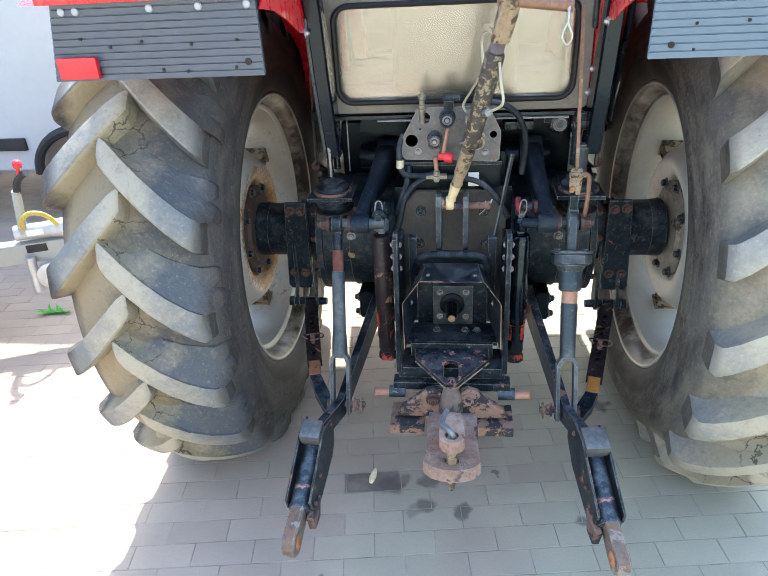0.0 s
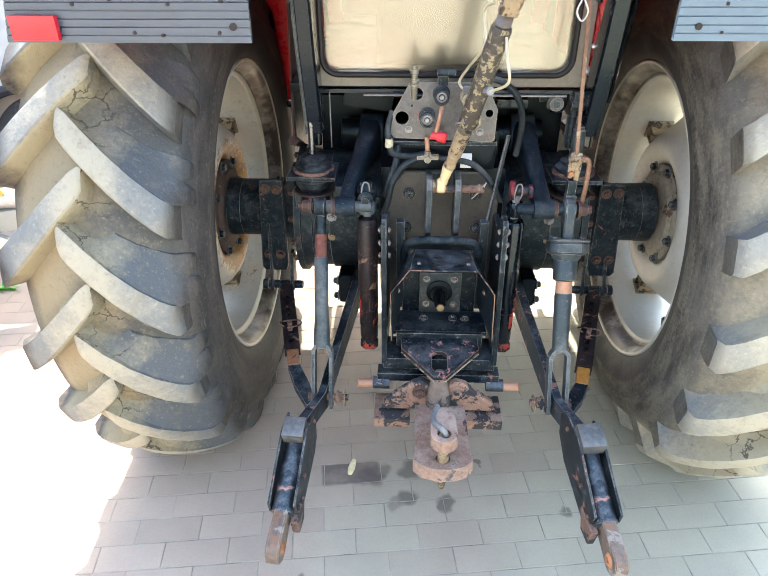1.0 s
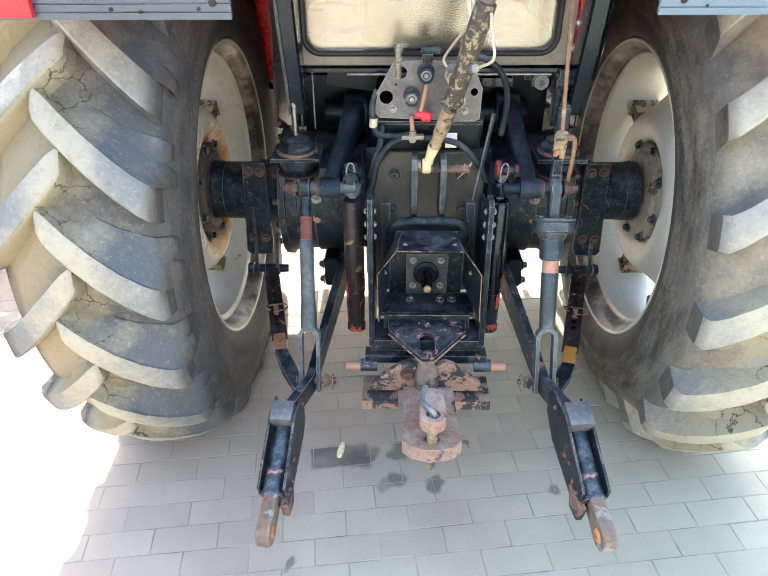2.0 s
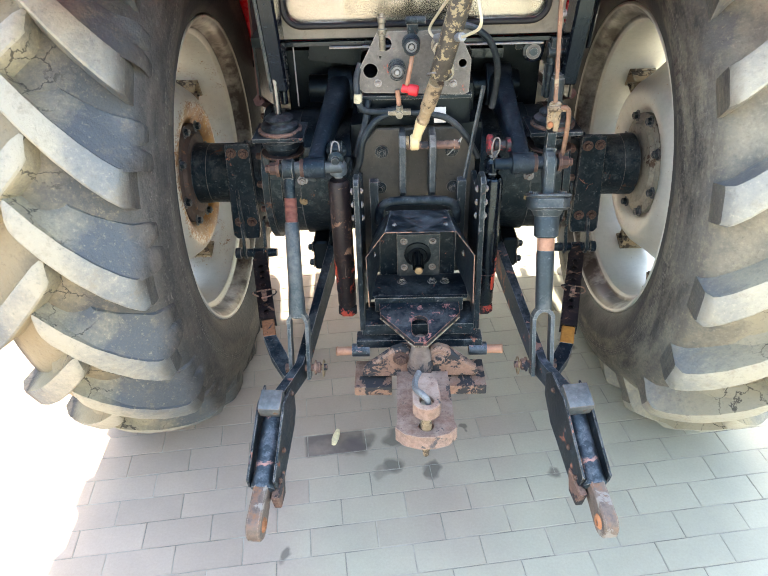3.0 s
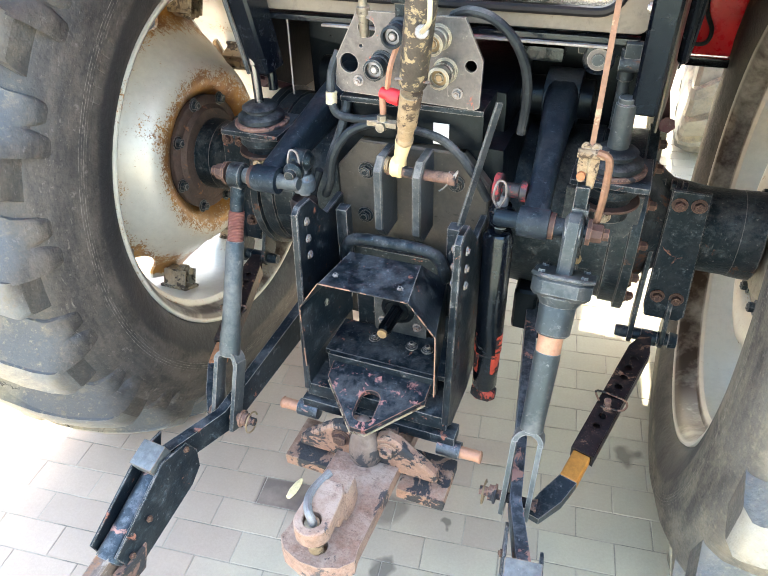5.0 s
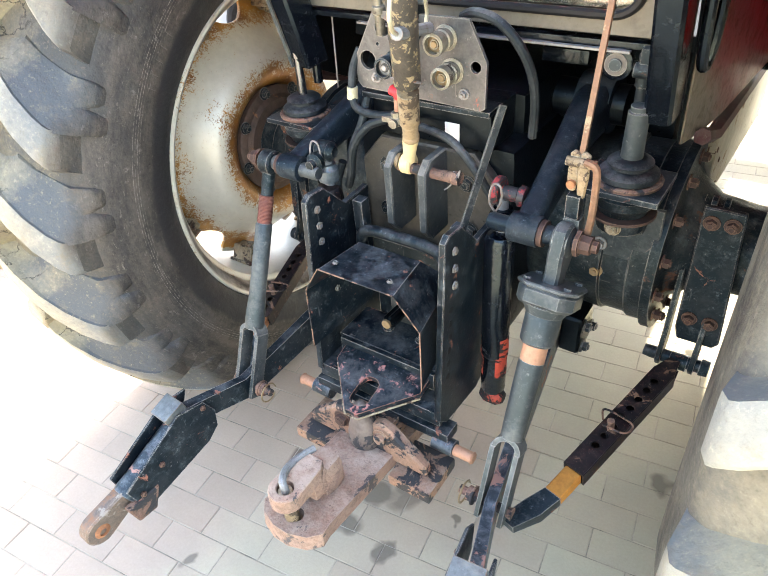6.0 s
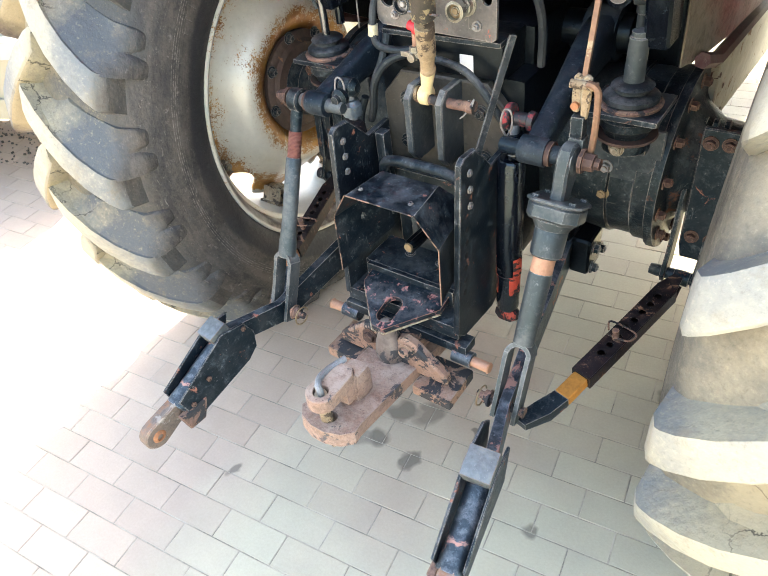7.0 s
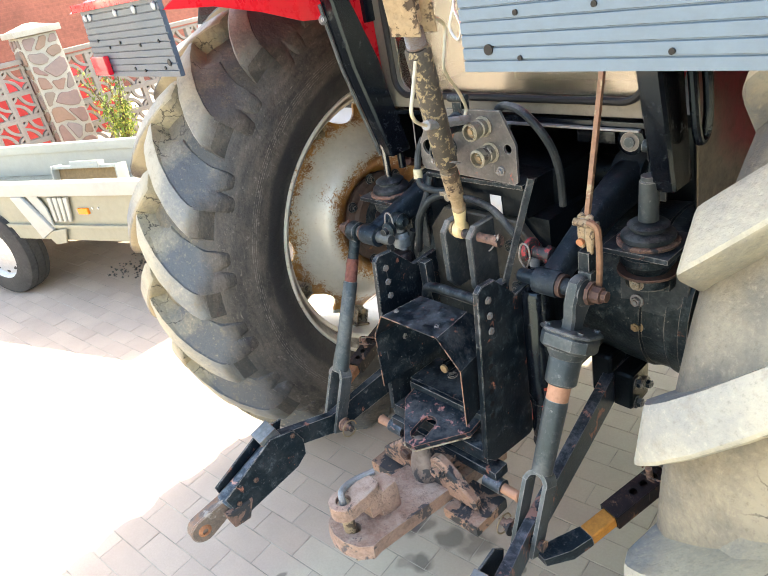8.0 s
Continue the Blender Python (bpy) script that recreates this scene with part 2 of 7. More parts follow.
cover_dusty = surface("cover_dusty", (0.048, 0.046, 0.040), 0.5, 0, 0.35, 30, dust=(0.12, 0.11, 0.092), dust_level=0.5, dust_scale=6, chips=(0.012, 0.013, 0.014), chip_level=0.60, chip_scale=7, edge=(0.16, 0.15, 0.13), grime=(0.085, 0.078, 0.064), grime_level=0.49, bump=0.3)
splashed_red = splashed("splashed_red")
galvanised_cap = surface("galvanised_cap", (0.33, 0.36, 0.38), 0.5, 0.3, 0.1, 40)
ball_rust = surface("ball_rust", (0.16, 0.125, 0.11), 0.55, 0.3, 0.3, 40, chips=(0.05, 0.05, 0.055), chip_level=0.54, dust=(0.4, 0.33, 0.27), dust_level=0.55, dust_scale=14)
wire_cream = surface("wire_cream", (0.55, 0.50, 0.36), 0.45, 0.3, 0.15, 40)
rod_brown = surface("rod_brown", (0.21, 0.115, 0.072), 0.5, 0.2, 0.3, 50, chips=(0.36, 0.29, 0.19), chip_level=0.56, chip_scale=9)
label_white = surface("label_white", (0.8, 0.8, 0.78), 0.5, 0, 0.05, 30)
hose_rubber = surface("hose_rubber", (0.011, 0.013, 0.016), 0.5, 0, 0.3, 40, dust=(0.13, 0.135, 0.14), dust_level=0.54, spec=0.35, grime=(0.06, 0.065, 0.07), grime_level=0.57, sheen=(0.66, 0.90, 1.0))
tape_yellow = surface("tape_yellow", (0.42, 0.39, 0.27), 0.6, 0, 0.3, 60, grime=(0.15, 0.13, 0.10))
brass = surface("brass", (0.26, 0.19, 0.11), 0.45, 0.5, 0.2, 50, chips=(0.1, 0.07, 0.05), chip_level=0.62)
plate_grey = surface("plate_grey", (0.10, 0.102, 0.105), 0.4, 0.4, 0.3, 40, dust=(0.2, 0.19, 0.17), dust_level=0.6, edge=(0.32, 0.31, 0.3), specks=(0.3, 0.29, 0.27), chips=(0.40, 0.10, 0.07), chip_level=0.63, chip_scale=24, grime=(0.19, 0.185, 0.175))
frame_grey = surface("frame_grey", (0.022, 0.029, 0.035), 0.42, 0, 0.2, 30, dust=(0.20, 0.195, 0.185), dust_level=0.5, dust_scale=7, chips=(0.2, 0.11, 0.07), chip_level=0.7, edge=(0.24, 0.22, 0.19), specks=(0.2, 0.19, 0.17), spec=0.35, grime=(0.12, 0.13, 0.132), grime_level=0.54, sheen=(0.66, 0.90, 1.0))
cab_beige = surface("cab_beige", (0.155, 0.142, 0.112), 0.45, 0, 0.18, 20, dust=(0.26, 0.24, 0.19), dust_level=0.56, dust_scale=5, chips=(0.05, 0.035, 0.028), chip_level=0.66, chip_scale=16, edge=(0.10, 0.08, 0.06), grime=(0.09, 0.082, 0.068), grime_level=0.56)
coupler_steel = surface("coupler_steel", (0.20, 0.185, 0.145), 0.42, 0.4, 0.35, 50, chips=(0.06, 0.05, 0.04), chip_level=0.58, chip_scale=30, edge=(0.45, 0.42, 0.34))
# right flap: a paler blue-grey than the left one
flap_pale = surface("flap_pale", (0.095, 0.150, 0.200), 0.5, 0, 0.1, 30, dust=(0.135, 0.190, 0.235), dust_level=0.5, dust_scale=3, bump=0.1, spec=0.7)
seal_black = surface("seal_black", (0.012, 0.012, 0.013), 0.5, spec=0.3)


def tyre_material(name, tones, cracks=False, dusty=0.55, lean=2.2, mud=(0.36, 0.64), reach=0.182, outward=False, scuffed=(0.135, 0.113, 0.092)):
    """One rubber: dark brown scuffed flanks, dried tan mud between and on the tread bars, a deep tone for the rest."""
    mat = surface(name, (0.021, 0.0195, 0.0195), 0.65, 0, 0.3, 14, bump=0.75, bump_scale=60)
    nt = mat.node_tree
    b = nt.nodes["Principled BSDF"]
    col = b.inputs["Base Color"].links[0].from_socket
    vec = nt.nodes.new("ShaderNodeTexCoord").outputs["Object"]
    sep = nt.nodes.new("ShaderNodeSeparateXYZ")
    nt.links.new(vec, sep.inputs[0])
    rad = math_node(nt, "SQRT", math_node(nt, "ADD", math_node(nt, "POWER", sep.outputs["Y"], 2.0), math_node(nt, "POWER", sep.outputs["Z"], 2.0)))
    side = math_node(nt, "ABSOLUTE", sep.outputs["X"])
    big, mid, fine = noise_node(nt, vec, 2.6, 4, 0.55), noise_node(nt, vec, 7, 5, 0.6), noise_node(nt, vec, 90, 7, 0.75)
    # scuffed dust on the flanks, drawn out along the ring
    turn = math_node(nt, "ARCTAN2", sep.outputs["Z"], sep.outputs["Y"])
    ringed = nt.nodes.new("ShaderNodeCombineXYZ")
    for sock, src in zip(ringed.inputs, (math_node(nt, "MULTIPLY", turn, 2.4), math_node(nt, "MULTIPLY", rad, 13.0), sep.outputs["X"])):
        nt.links.new(src, sock)
    drawn = noise_node(nt, ringed.outputs["Vector"], 1.6, 8, 0.72)
    nicks = noise_node(nt, ringed.outputs["Vector"], 9.0, 6, 0.75, 0.6)
    scuff = ramp_node(nt, math_node(nt, "ADD", math_node(nt, "MULTIPLY", drawn, 0.7), math_node(nt, "MULTIPLY", fine, 0.3)), [(0.42, 0.0), (0.60, 1.0)])
    scuff = math_node(nt, "MULTIPLY", scuff, ramp_node(nt, math_node(nt, "ADD", rad, math_node(nt, "MULTIPLY", mid, 0.03)), [(0.575, 0.12), (0.60, 1.0)]))
    col = mix_node(nt, math_node(nt, "MULTIPLY", scuff, dusty), col, scuffed)
    col = mix_node(nt, ramp_node(nt, nicks, [(0.60, 0.0), (0.68, 0.5)]), col, (0.23, 0.205, 0.175))
    col = mix_node(nt, ramp_node(nt, nicks, [(0.30, 0.7), (0.38, 0.0)]), col, (0.012, 0.011, 0.011))
    bare = ramp_node(nt, math_node(nt, "ADD", rad, math_node(nt, "MULTIPLY", math_node(nt, "SUBTRACT", mid, 0.5), 0.045)), [(0.608, 0.92), (0.622, 0.0)])
    pits = ramp_node(nt, noise_node(nt, vec, 34, 6, 0.75), [(0.60, 0.0), (0.68, 0.6)])
    col = mix_node(nt, pits, col, (0.17, 0.155, 0.135))
    col = mix_node(nt, bare, col, (0.013, 0.0145, 0.018))
    # fine moulded rings on the flank
    wave = math_node(nt, "SINE", math_node(nt, "MULTIPLY", rad, 900.0))
    band = ramp_node(nt, math_node(nt, "ADD", rad, math_node(nt, "MULTIPLY", math_node(nt, "SUBTRACT", mid, 0.5), 0.03)), [(0.648, 0.0), (0.652, 1.0), (0.672, 1.0), (0.676, 0.0)])
    rings = math_node(nt, "MULTIPLY", math_node(nt, "MULTIPLY", ramp_node(nt, wave, [(0.75, 0.0), (0.95, 1.0)]), band), ramp_node(nt, fine, [(0.42, 0.0), (0.6, 0.8)]))
    col = mix_node(nt, rings, col, (0.26, 0.24, 0.21))
    pale, deep = tones
    # outward sets the pale tone towards -x and the deep tone towards +x
    muddy = math_node(nt, "ADD", math_node(nt, "ADD", math_node(nt, "MULTIPLY", mid, 0.75), math_node(nt, "MULTIPLY", fine, 0.25)), math_node(nt, "MULTIPLY", math_node(nt, "SUBTRACT", 0.03, sep.outputs["X"]) if outward else math_node(nt, "SUBTRACT", 0.105, side), lean))
    tread = mix_node(nt, ramp_node(nt, muddy, [(mud[0], 0.0), (mud[1], 1.0)]), deep, pale)
    tread = mix_node(nt, ramp_node(nt, fine, [(0.56, 0.0), (0.70, 0.45)]), tread, tuple(c * 1.25 for c in pale))
    tread = mix_node(nt, ramp_node(nt, fine, [(0.32, 0.5), (0.44, 0.0)]), tread, tuple(c * 0.45 for c in pale))
    tread = mix_node(nt, ramp_node(nt, noise_node(nt, vec, 22, 8, 0.75), [(0.55, 0.0), (0.66, 0.4)]), tread, (0.20, 0.165, 0.115))
    edge = math_node(nt, "ADD", side, math_node(nt, "MULTIPLY", math_node(nt, "SUBTRACT", mid, 0.5), 0.11))
    f = ramp_node(nt, math_node(nt, "ADD", edge, math_node(nt, "MULTIPLY", math_node(nt, "SUBTRACT", fine, 0.5), 0.04)), [(reach, 1.0), (reach + 0.044, 0.0)])
    col = mix_node(nt, f, col, tread)
    if cracks:
        bent = nt.nodes.new("ShaderNodeTexNoise")
        bent.inputs["Scale"].default_value, bent.inputs["Detail"].default_value, bent.inputs["Roughness"].default_value = 16, 6, 0.7
        nt.links.new(vec, bent.inputs["Vector"])
        warped = nt.nodes.new("ShaderNodeVectorMath")
        warped.operation = "MULTIPLY_ADD"
        nt.links.new(bent.outputs["Color"], warped.inputs[0])
        warped.inputs[1].default_value = (0.07, 0.07, 0.07)
        nt.links.new(vec, warped.inputs[2])
        net = nt.nodes.new("ShaderNodeTexVoronoi")
        net.feature = "DISTANCE_TO_EDGE"
        net.inputs["Scale"].default_value = 10.0
        nt.links.new(warped.outputs["Vector"], net.inputs["Vector"])
        line = ramp_node(nt, net.outputs["Distance"], [(0.009, 0.8), (0.022, 0.0)])
        where = math_node(nt, "MULTIPLY", ramp_node(nt, side, [(0.045, 1.0), (0.085, 0.0)]), ramp_node(nt, mid, [(0.40, 0.0), (0.48, 1.0)]))
        col = mix_node(nt, math_node(nt, "MULTIPLY", line, where), col, (0.012, 0.011, 0.010))
    nt.links.new(col, b.inputs["Base Color"])
    return mat


tyre_rubber = tyre_material("tyre_rubber", ((0.25, 0.205, 0.13), (0.055, 0.058, 0.058)), True, 0.5, 2.0, outward=True)
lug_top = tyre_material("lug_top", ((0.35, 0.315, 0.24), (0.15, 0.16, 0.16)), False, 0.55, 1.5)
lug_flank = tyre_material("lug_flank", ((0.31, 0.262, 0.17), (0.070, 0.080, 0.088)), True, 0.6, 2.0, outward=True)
# the other wheel has paler tones over nearly all its tread
pale_rubber = tyre_material("pale_rubber", ((0.29, 0.255, 0.18), (0.085, 0.085, 0.078)), True, 0.75, 1.8, (0.28, 0.55), 0.195, scuffed=(0.19, 0.172, 0.128))
pale_top = tyre_material("pale_top", ((0.39, 0.365, 0.285), (0.215, 0.222, 0.21)), False, 0.55, 0.7, (0.27, 0.55), 0.21)
pale_flank = tyre_material("pale_flank", ((0.31, 0.28, 0.20), (0.125, 0.135, 0.135)), True, 0.6, 1.4, (0.28, 0.55), 0.21)
rubber_lug = surface("rubber_lug", (0.12, 0.125, 0.125), 0.75, 0, 0.3, 16, dust=(0.42, 0.385, 0.28), dust_level=0.47, dust_scale=5, bump=0.4, bump_scale=50)
hub_cream = surface("hub_cream", (0.30, 0.265, 0.20), 0.65, 0, 0.25, 30, chips=(0.09, 0.05, 0.03), chip_level=0.58, chip_scale=14, bump=0.4, grime=(0.10, 0.08, 0.06), grime_level=0.54)
hub_brown = surface("hub_brown", (0.07, 0.045, 0.035), 0.75, 0, 0.35, 30, chips=(0.2, 0.1, 0.05), chip_level=0.6, bump=0.5)


def rim_material(name, rust, seat_from=0.483):
    """Silver wheel paint with orange rust that gathers in speckles and runs."""
    mat = surface(name, (0.60, 0.58, 0.51), 0.38, 0.2, 0.08, 30, bump=0.08)
    nt = mat.node_tree
    b = nt.nodes["Principled BSDF"]
    col = b.inputs["Base Color"].links[0].from_socket
    vec = nt.nodes.new("ShaderNodeTexCoord").outputs["Object"]
    big = ramp_node(nt, noise_node(nt, vec, 5.5, 4, 0.6), [(0.50, 0.0), (0.72, 0.5)])
    fine = mix_node(nt, 0.5, noise_node(nt, vec, 42, 10, 0.80), noise_node(nt, vec, 190, 6, 0.72))
    sep = nt.nodes.new("ShaderNodeSeparateXYZ")
    nt.links.new(vec, sep.inputs[0])
    rad = math_node(nt, "SQRT", math_node(nt, "ADD", math_node(nt, "POWER", sep.outputs["Y"], 2.0), math_node(nt, "POWER", sep.outputs["Z"], 2.0)))
    ring = ramp_node(nt, rad, [(0.19, 1.0), (0.235, 0.75), (0.28, 0.05), (0.33, 0.0), (0.365, 0.7), (0.415, 1.1), (0.43, 0.12)])
    big = math_node(nt, "MULTIPLY", math_node(nt, "ADD", big, ring), 0.6)
    f = ramp_node(nt, math_node(nt, "ADD", fine, math_node(nt, "MULTIPLY", big, 0.27 * rust)), [(0.60, 0.0), (0.66, 1.0)])
    tint = ramp_node(nt, noise_node(nt, vec, 14, 3), [(0.3, (0.17, 0.065, 0.022)), (0.7, (0.48, 0.23, 0.045))])
    halo = math_node(nt, "MULTIPLY", math_node(nt, "MULTIPLY", big, 0.6 * rust), ramp_node(nt, noise_node(nt, vec, 9, 6, 0.7), [(0.40, 0.15), (0.62, 1.0)]))
    col = mix_node(nt, halo, col, (0.47, 0.32, 0.12))
    col = mix_node(nt, f, col, tint)
    seat = math_node(nt, "MULTIPLY", ramp_node(nt, rad, [(seat_from, 0.0), (seat_from + 0.005, 1.0), (0.516, 1.0), (0.522, 0.0)]), ramp_node(nt, noise_node(nt, vec, 7, 5, 0.65), [(0.36, 0.45), (0.58, 1.0)]))
    col = mix_node(nt, seat, col, (0.045, 0.029, 0.021))
    nt.links.new(col, b.inputs["Base Color"])
    return mat


def glass_material(name, tint, rough=0.02):
    mat = bpy.data.materials.new(name)
    mat.use_nodes = True
    b = mat.node_tree.nodes["Principled BSDF"]
    b.inputs["Base Color"].default_value = (*tint, 1)
    b.inputs["Transmission Weight"].default_value = 1.0
    b.inputs["Roughness"].default_value = rough
    b.inputs["IOR"].default_value = 1.5
    return mat


def mirrored_glass(name, tint, mirror):
    """Window glass with an added cream-tinted glossy share that strengthens its reflection."""
    mat = glass_material(name, tint)
    nt = mat.node_tree
    g = nt.nodes.new("ShaderNodeBsdfGlossy")
    g.inputs["Color"].default_value = (0.84, 0.81, 0.70, 1)
    g.inputs["Roughness"].default_value = 0.26
    mx = nt.nodes.new("ShaderNodeMixShader")
    mx.inputs[0].default_value = mirror
    nt.links.new(nt.nodes["Principled BSDF"].outputs[0], mx.inputs[1])
    nt.links.new(g.outputs[0], mx.inputs[2])
    nt.links.new(mx.outputs[0], nt.nodes["Material Output"].inputs["Surface"])
    return mat


def paver_material():
    """Grey concrete blocks, each of its own tone, with dark oil spots where the hitch has dripped."""
    mat = bpy.data.materials.new("paver_concrete")
    mat.use_nodes = True
    nt = mat.node_tree
    b = nt.nodes["Principled BSDF"]
    vec = nt.nodes.new("ShaderNodeNewGeometry").outputs["Position"]
    rnd = nt.nodes.new("ShaderNodeObjectInfo").outputs["Random"]
    isl = nt.nodes.new("ShaderNodeNewGeometry").outputs["Random Per Island"]
    tone = math_node(nt, "FRACT", math_node(nt, "ADD", rnd, isl))
    col = ramp_node(nt, tone, [(0.0, (0.380, 0.338, 0.272)), (0.5, (0.400, 0.356, 0.286)), (1.0, (0.424, 0.377, 0.303))])
    col = mix_node(nt, 0.15, col, ramp_node(nt, noise_node(nt, vec, 130, 6, 0.7), [(0.3, 0.3), (0.7, 0.7)]), "OVERLAY")
    col = mix_node(nt, 0.5, col, ramp_node(nt, noise_node(nt, vec, 3.2, 5, 0.6), [(0.35, (0.42, 0.42, 0.42)), (0.65, (0.56, 0.55, 0.53))]), "OVERLAY")
    # tint that drifts with x: pinkish and darker towards -x, greenish grey towards +x
    sp = nt.nodes.new("ShaderNodeSeparateXYZ")
    nt.links.new(vec, sp.inputs[0])
    drift = math_node(nt, "ADD", math_node(nt, "MULTIPLY", math_node(nt, "ADD", sp.outputs["X"], math_node(nt, "MULTIPLY", tone, 0.3)), -0.35), noise_node(nt, vec, 1.1, 2))
    col = mix_node(nt, 0.8, col, ramp_node(nt, drift, [(0.32, (0.485, 0.525, 0.505)), (0.60, (0.500, 0.440, 0.445))]), "OVERLAY")
    warp = nt.nodes.new("ShaderNodeTexNoise")
    warp.inputs["Scale"].default_value = 14
    nt.links.new(vec, warp.inputs["Vector"])
    w = nt.nodes.new("ShaderNodeVectorMath")
    w.operation = "MULTIPLY_ADD"
    nt.links.new(warp.outputs["Color"], w.inputs[0])
    w.inputs[1].default_value = (0.09, 0.09, 0)
    nt.links.new(vec, w.inputs[2])
    for sx, sy, sr, deep in STAINS:
        d = nt.nodes.new("ShaderNodeVectorMath")
        d.operation = "DISTANCE"
        nt.links.new(w.outputs["Vector"], d.inputs[0])
        d.inputs[1].default_value = (sx + 0.045, sy + 0.045, 0)
        f = ramp_node(nt, math_node(nt, "DIVIDE", d.outputs["Value"], sr), [(0.55, deep), (1.0, 0.0)])
        col = mix_node(nt, f, col, (0.05, 0.045, 0.042))
    # one oil-soaked block
    turned = nt.nodes.new("ShaderNodeVectorRotate")
    turned.rotation_type = "Z_AXIS"
    turned.inputs["Center"].default_value = (-0.298, -0.585, 0)
    turned.inputs["Angle"].default_value = radians(-9.0)
    nt.links.new(vec, turned.inputs["Vector"])
    sq = nt.nodes.new("ShaderNodeSeparateXYZ")
    nt.links.new(turned.outputs["Vector"], sq.inputs[0])
    dx = math_node(nt, "ABSOLUTE", math_node(nt, "ADD", sq.outputs["X"], 0.298))
    dy = math_node(nt, "ABSOLUTE", math_node(nt, "ADD", sq.outputs["Y"], 0.585))
    f = math_node(nt, "MULTIPLY", ramp_node(nt, dx, [(0.098, 1.0), (0.108, 0.0)]), ramp_node(nt, dy, [(0.044, 1.0), (0.052, 0.0)]))
    f = math_node(nt, "MULTIPLY", f, ramp_node(nt, noise_node(nt, vec, 12, 4), [(0.35, 0.45), (0.6, 0.8)]))
    col = mix_node(nt, f, col, (0.11, 0.085, 0.08))
    nt.links.new(col, b.inputs["Base Color"])
    b.inputs["Roughness"].default_value = 0.82
    bp = nt.nodes.new("ShaderNodeBump")
    bp.inputs["Strength"].default_value, bp.inputs["Distance"].default_value = 0.3, 0.003
    nt.links.new(noise_node(nt, vec, 220, 6, 0.7), bp.inputs["Height"])
    nt.links.new(bp.outputs["Normal"], b.inputs["Normal"])
    return mat


STAINS = [(-0.24, -0.60, 0.06, 0.6), (-0.20, -0.57, 0.05, 0.5), (-0.08, -0.563, 0.055, 0.6), (0.004, -0.524, 0.055, 0.5), (-0.088, -0.682, 0.040, 0.65),
          (0.038, -0.718, 0.034, 0.65), (-0.41, -1.01, 0.025, 0.6), (0.45, -0.72, 0.025, 0.6), (0.16, -0.51, 0.014, 0.6), (0.63, -0.10, 0.04, 0.6), (-0.131, -0.712, 0.035, 0.35)]
paver_mat = paver_material()
sand_joint = surface("sand_joint", (0.24, 0.222, 0.185), 0.95, 0, 0.3, 120, bump=0.5, fade=(0.41, 0.375, 0.31))
rim_silver = rim_material("rim_silver", 1.3)
rim_clean = rim_material("rim_clean", 0.25, 0.477)
cab_glass = mirrored_glass("cab_glass", (0.82, 0.82, 0.78), 0.2)
van_glass = glass_material("van_glass", (0.2, 0.22, 0.24))
orange_lens = surface("orange_lens", (0.9, 0.25, 0.02), 0.25, 0, 0.05)


# ---- mesh tools ----
def finish(bm, smooth=35.0):
    bmesh.ops.remove_doubles(bm, verts=bm.verts, dist=1e-5)
    bmesh.ops.recalc_face_normals(bm, faces=bm.faces)
    return bm


def thing(name, label, category, group="", kind="", at=None):
    ob = new(name)
    ob.empty_display_size = 0.1
    if at is not None:
        ob.matrix_world = at
    return tagged(ob, label, category, group, kind)


def part(name, bm, material, parent, label="", smooth=35.0):
    me = bpy.data.meshes.new(name)
    finish(bm).to_mesh(me)
    bm.free()
    me.shade_smooth()
    me.set_sharp_from_angle(angle=radians(smooth))
    me.materials.append(material)
    ob = new(name, me)
    ob.parent = parent
    return tagged(ob, label)


def bevelled(bm, width, segments=2, angle=40.0):
    edges = [e_ for e_ in bm.edges if len(e_.link_faces) == 2 and e_.calc_face_angle(0) > radians(angle)]
    if edges and width > 0:
        bmesh.ops.bevel(bm, geom=edges, offset=width, segments=segments, affect="EDGES", profile=0.7, clamp_overlap=True)
    return bm


def add_box(bm, centre, size, turn=(0, 0, 0), bevel=0.0):
    t = bmesh.new()
    bmesh.ops.create_cube(t, size=1.0, matrix=pose(*centre, *turn) @ Matrix.Diagonal((*size, 1)))
    if bevel:
        bevelled(t, bevel, 2)
    return join(bm, t)


def join(bm, t):
    me = bpy.data.meshes.new("tmp")
    t.to_mesh(me)
    t.free()
    bm.from_mesh(me)
    bpy.data.meshes.remove(me)
    return bm


def box(centre, size, turn=(0, 0, 0), bevel=0.003):
    return add_box(bmesh.new(), centre, size, turn, bevel)


def axes(p, q):
    """A frame with z from p to q."""
    z = (Vector(q) - Vector(p)).normalized()
    return z.to_track_quat("Z", "Y").to_matrix().to_4x4()


def add_rod(bm, p, q, r, r2=None, n=20, bevel=0.0):
    p, q = Vector(p), Vector(q)
    length = (q - p).length
    t = bmesh.new()
    bmesh.ops.create_cone(t, cap_ends=True, segments=n, radius1=r, radius2=r if r2 is None else r2, depth=length,
                          matrix=Matrix.Translation((p + q) / 2) @ axes(p, q))
    if bevel:
        bevelled(t, bevel, 2, 50)
    return join(bm, t)


def rod(p, q, r, r2=None, n=20, bevel=0.0):
    return add_rod(bmesh.new(), p, q, r, r2, n, bevel)


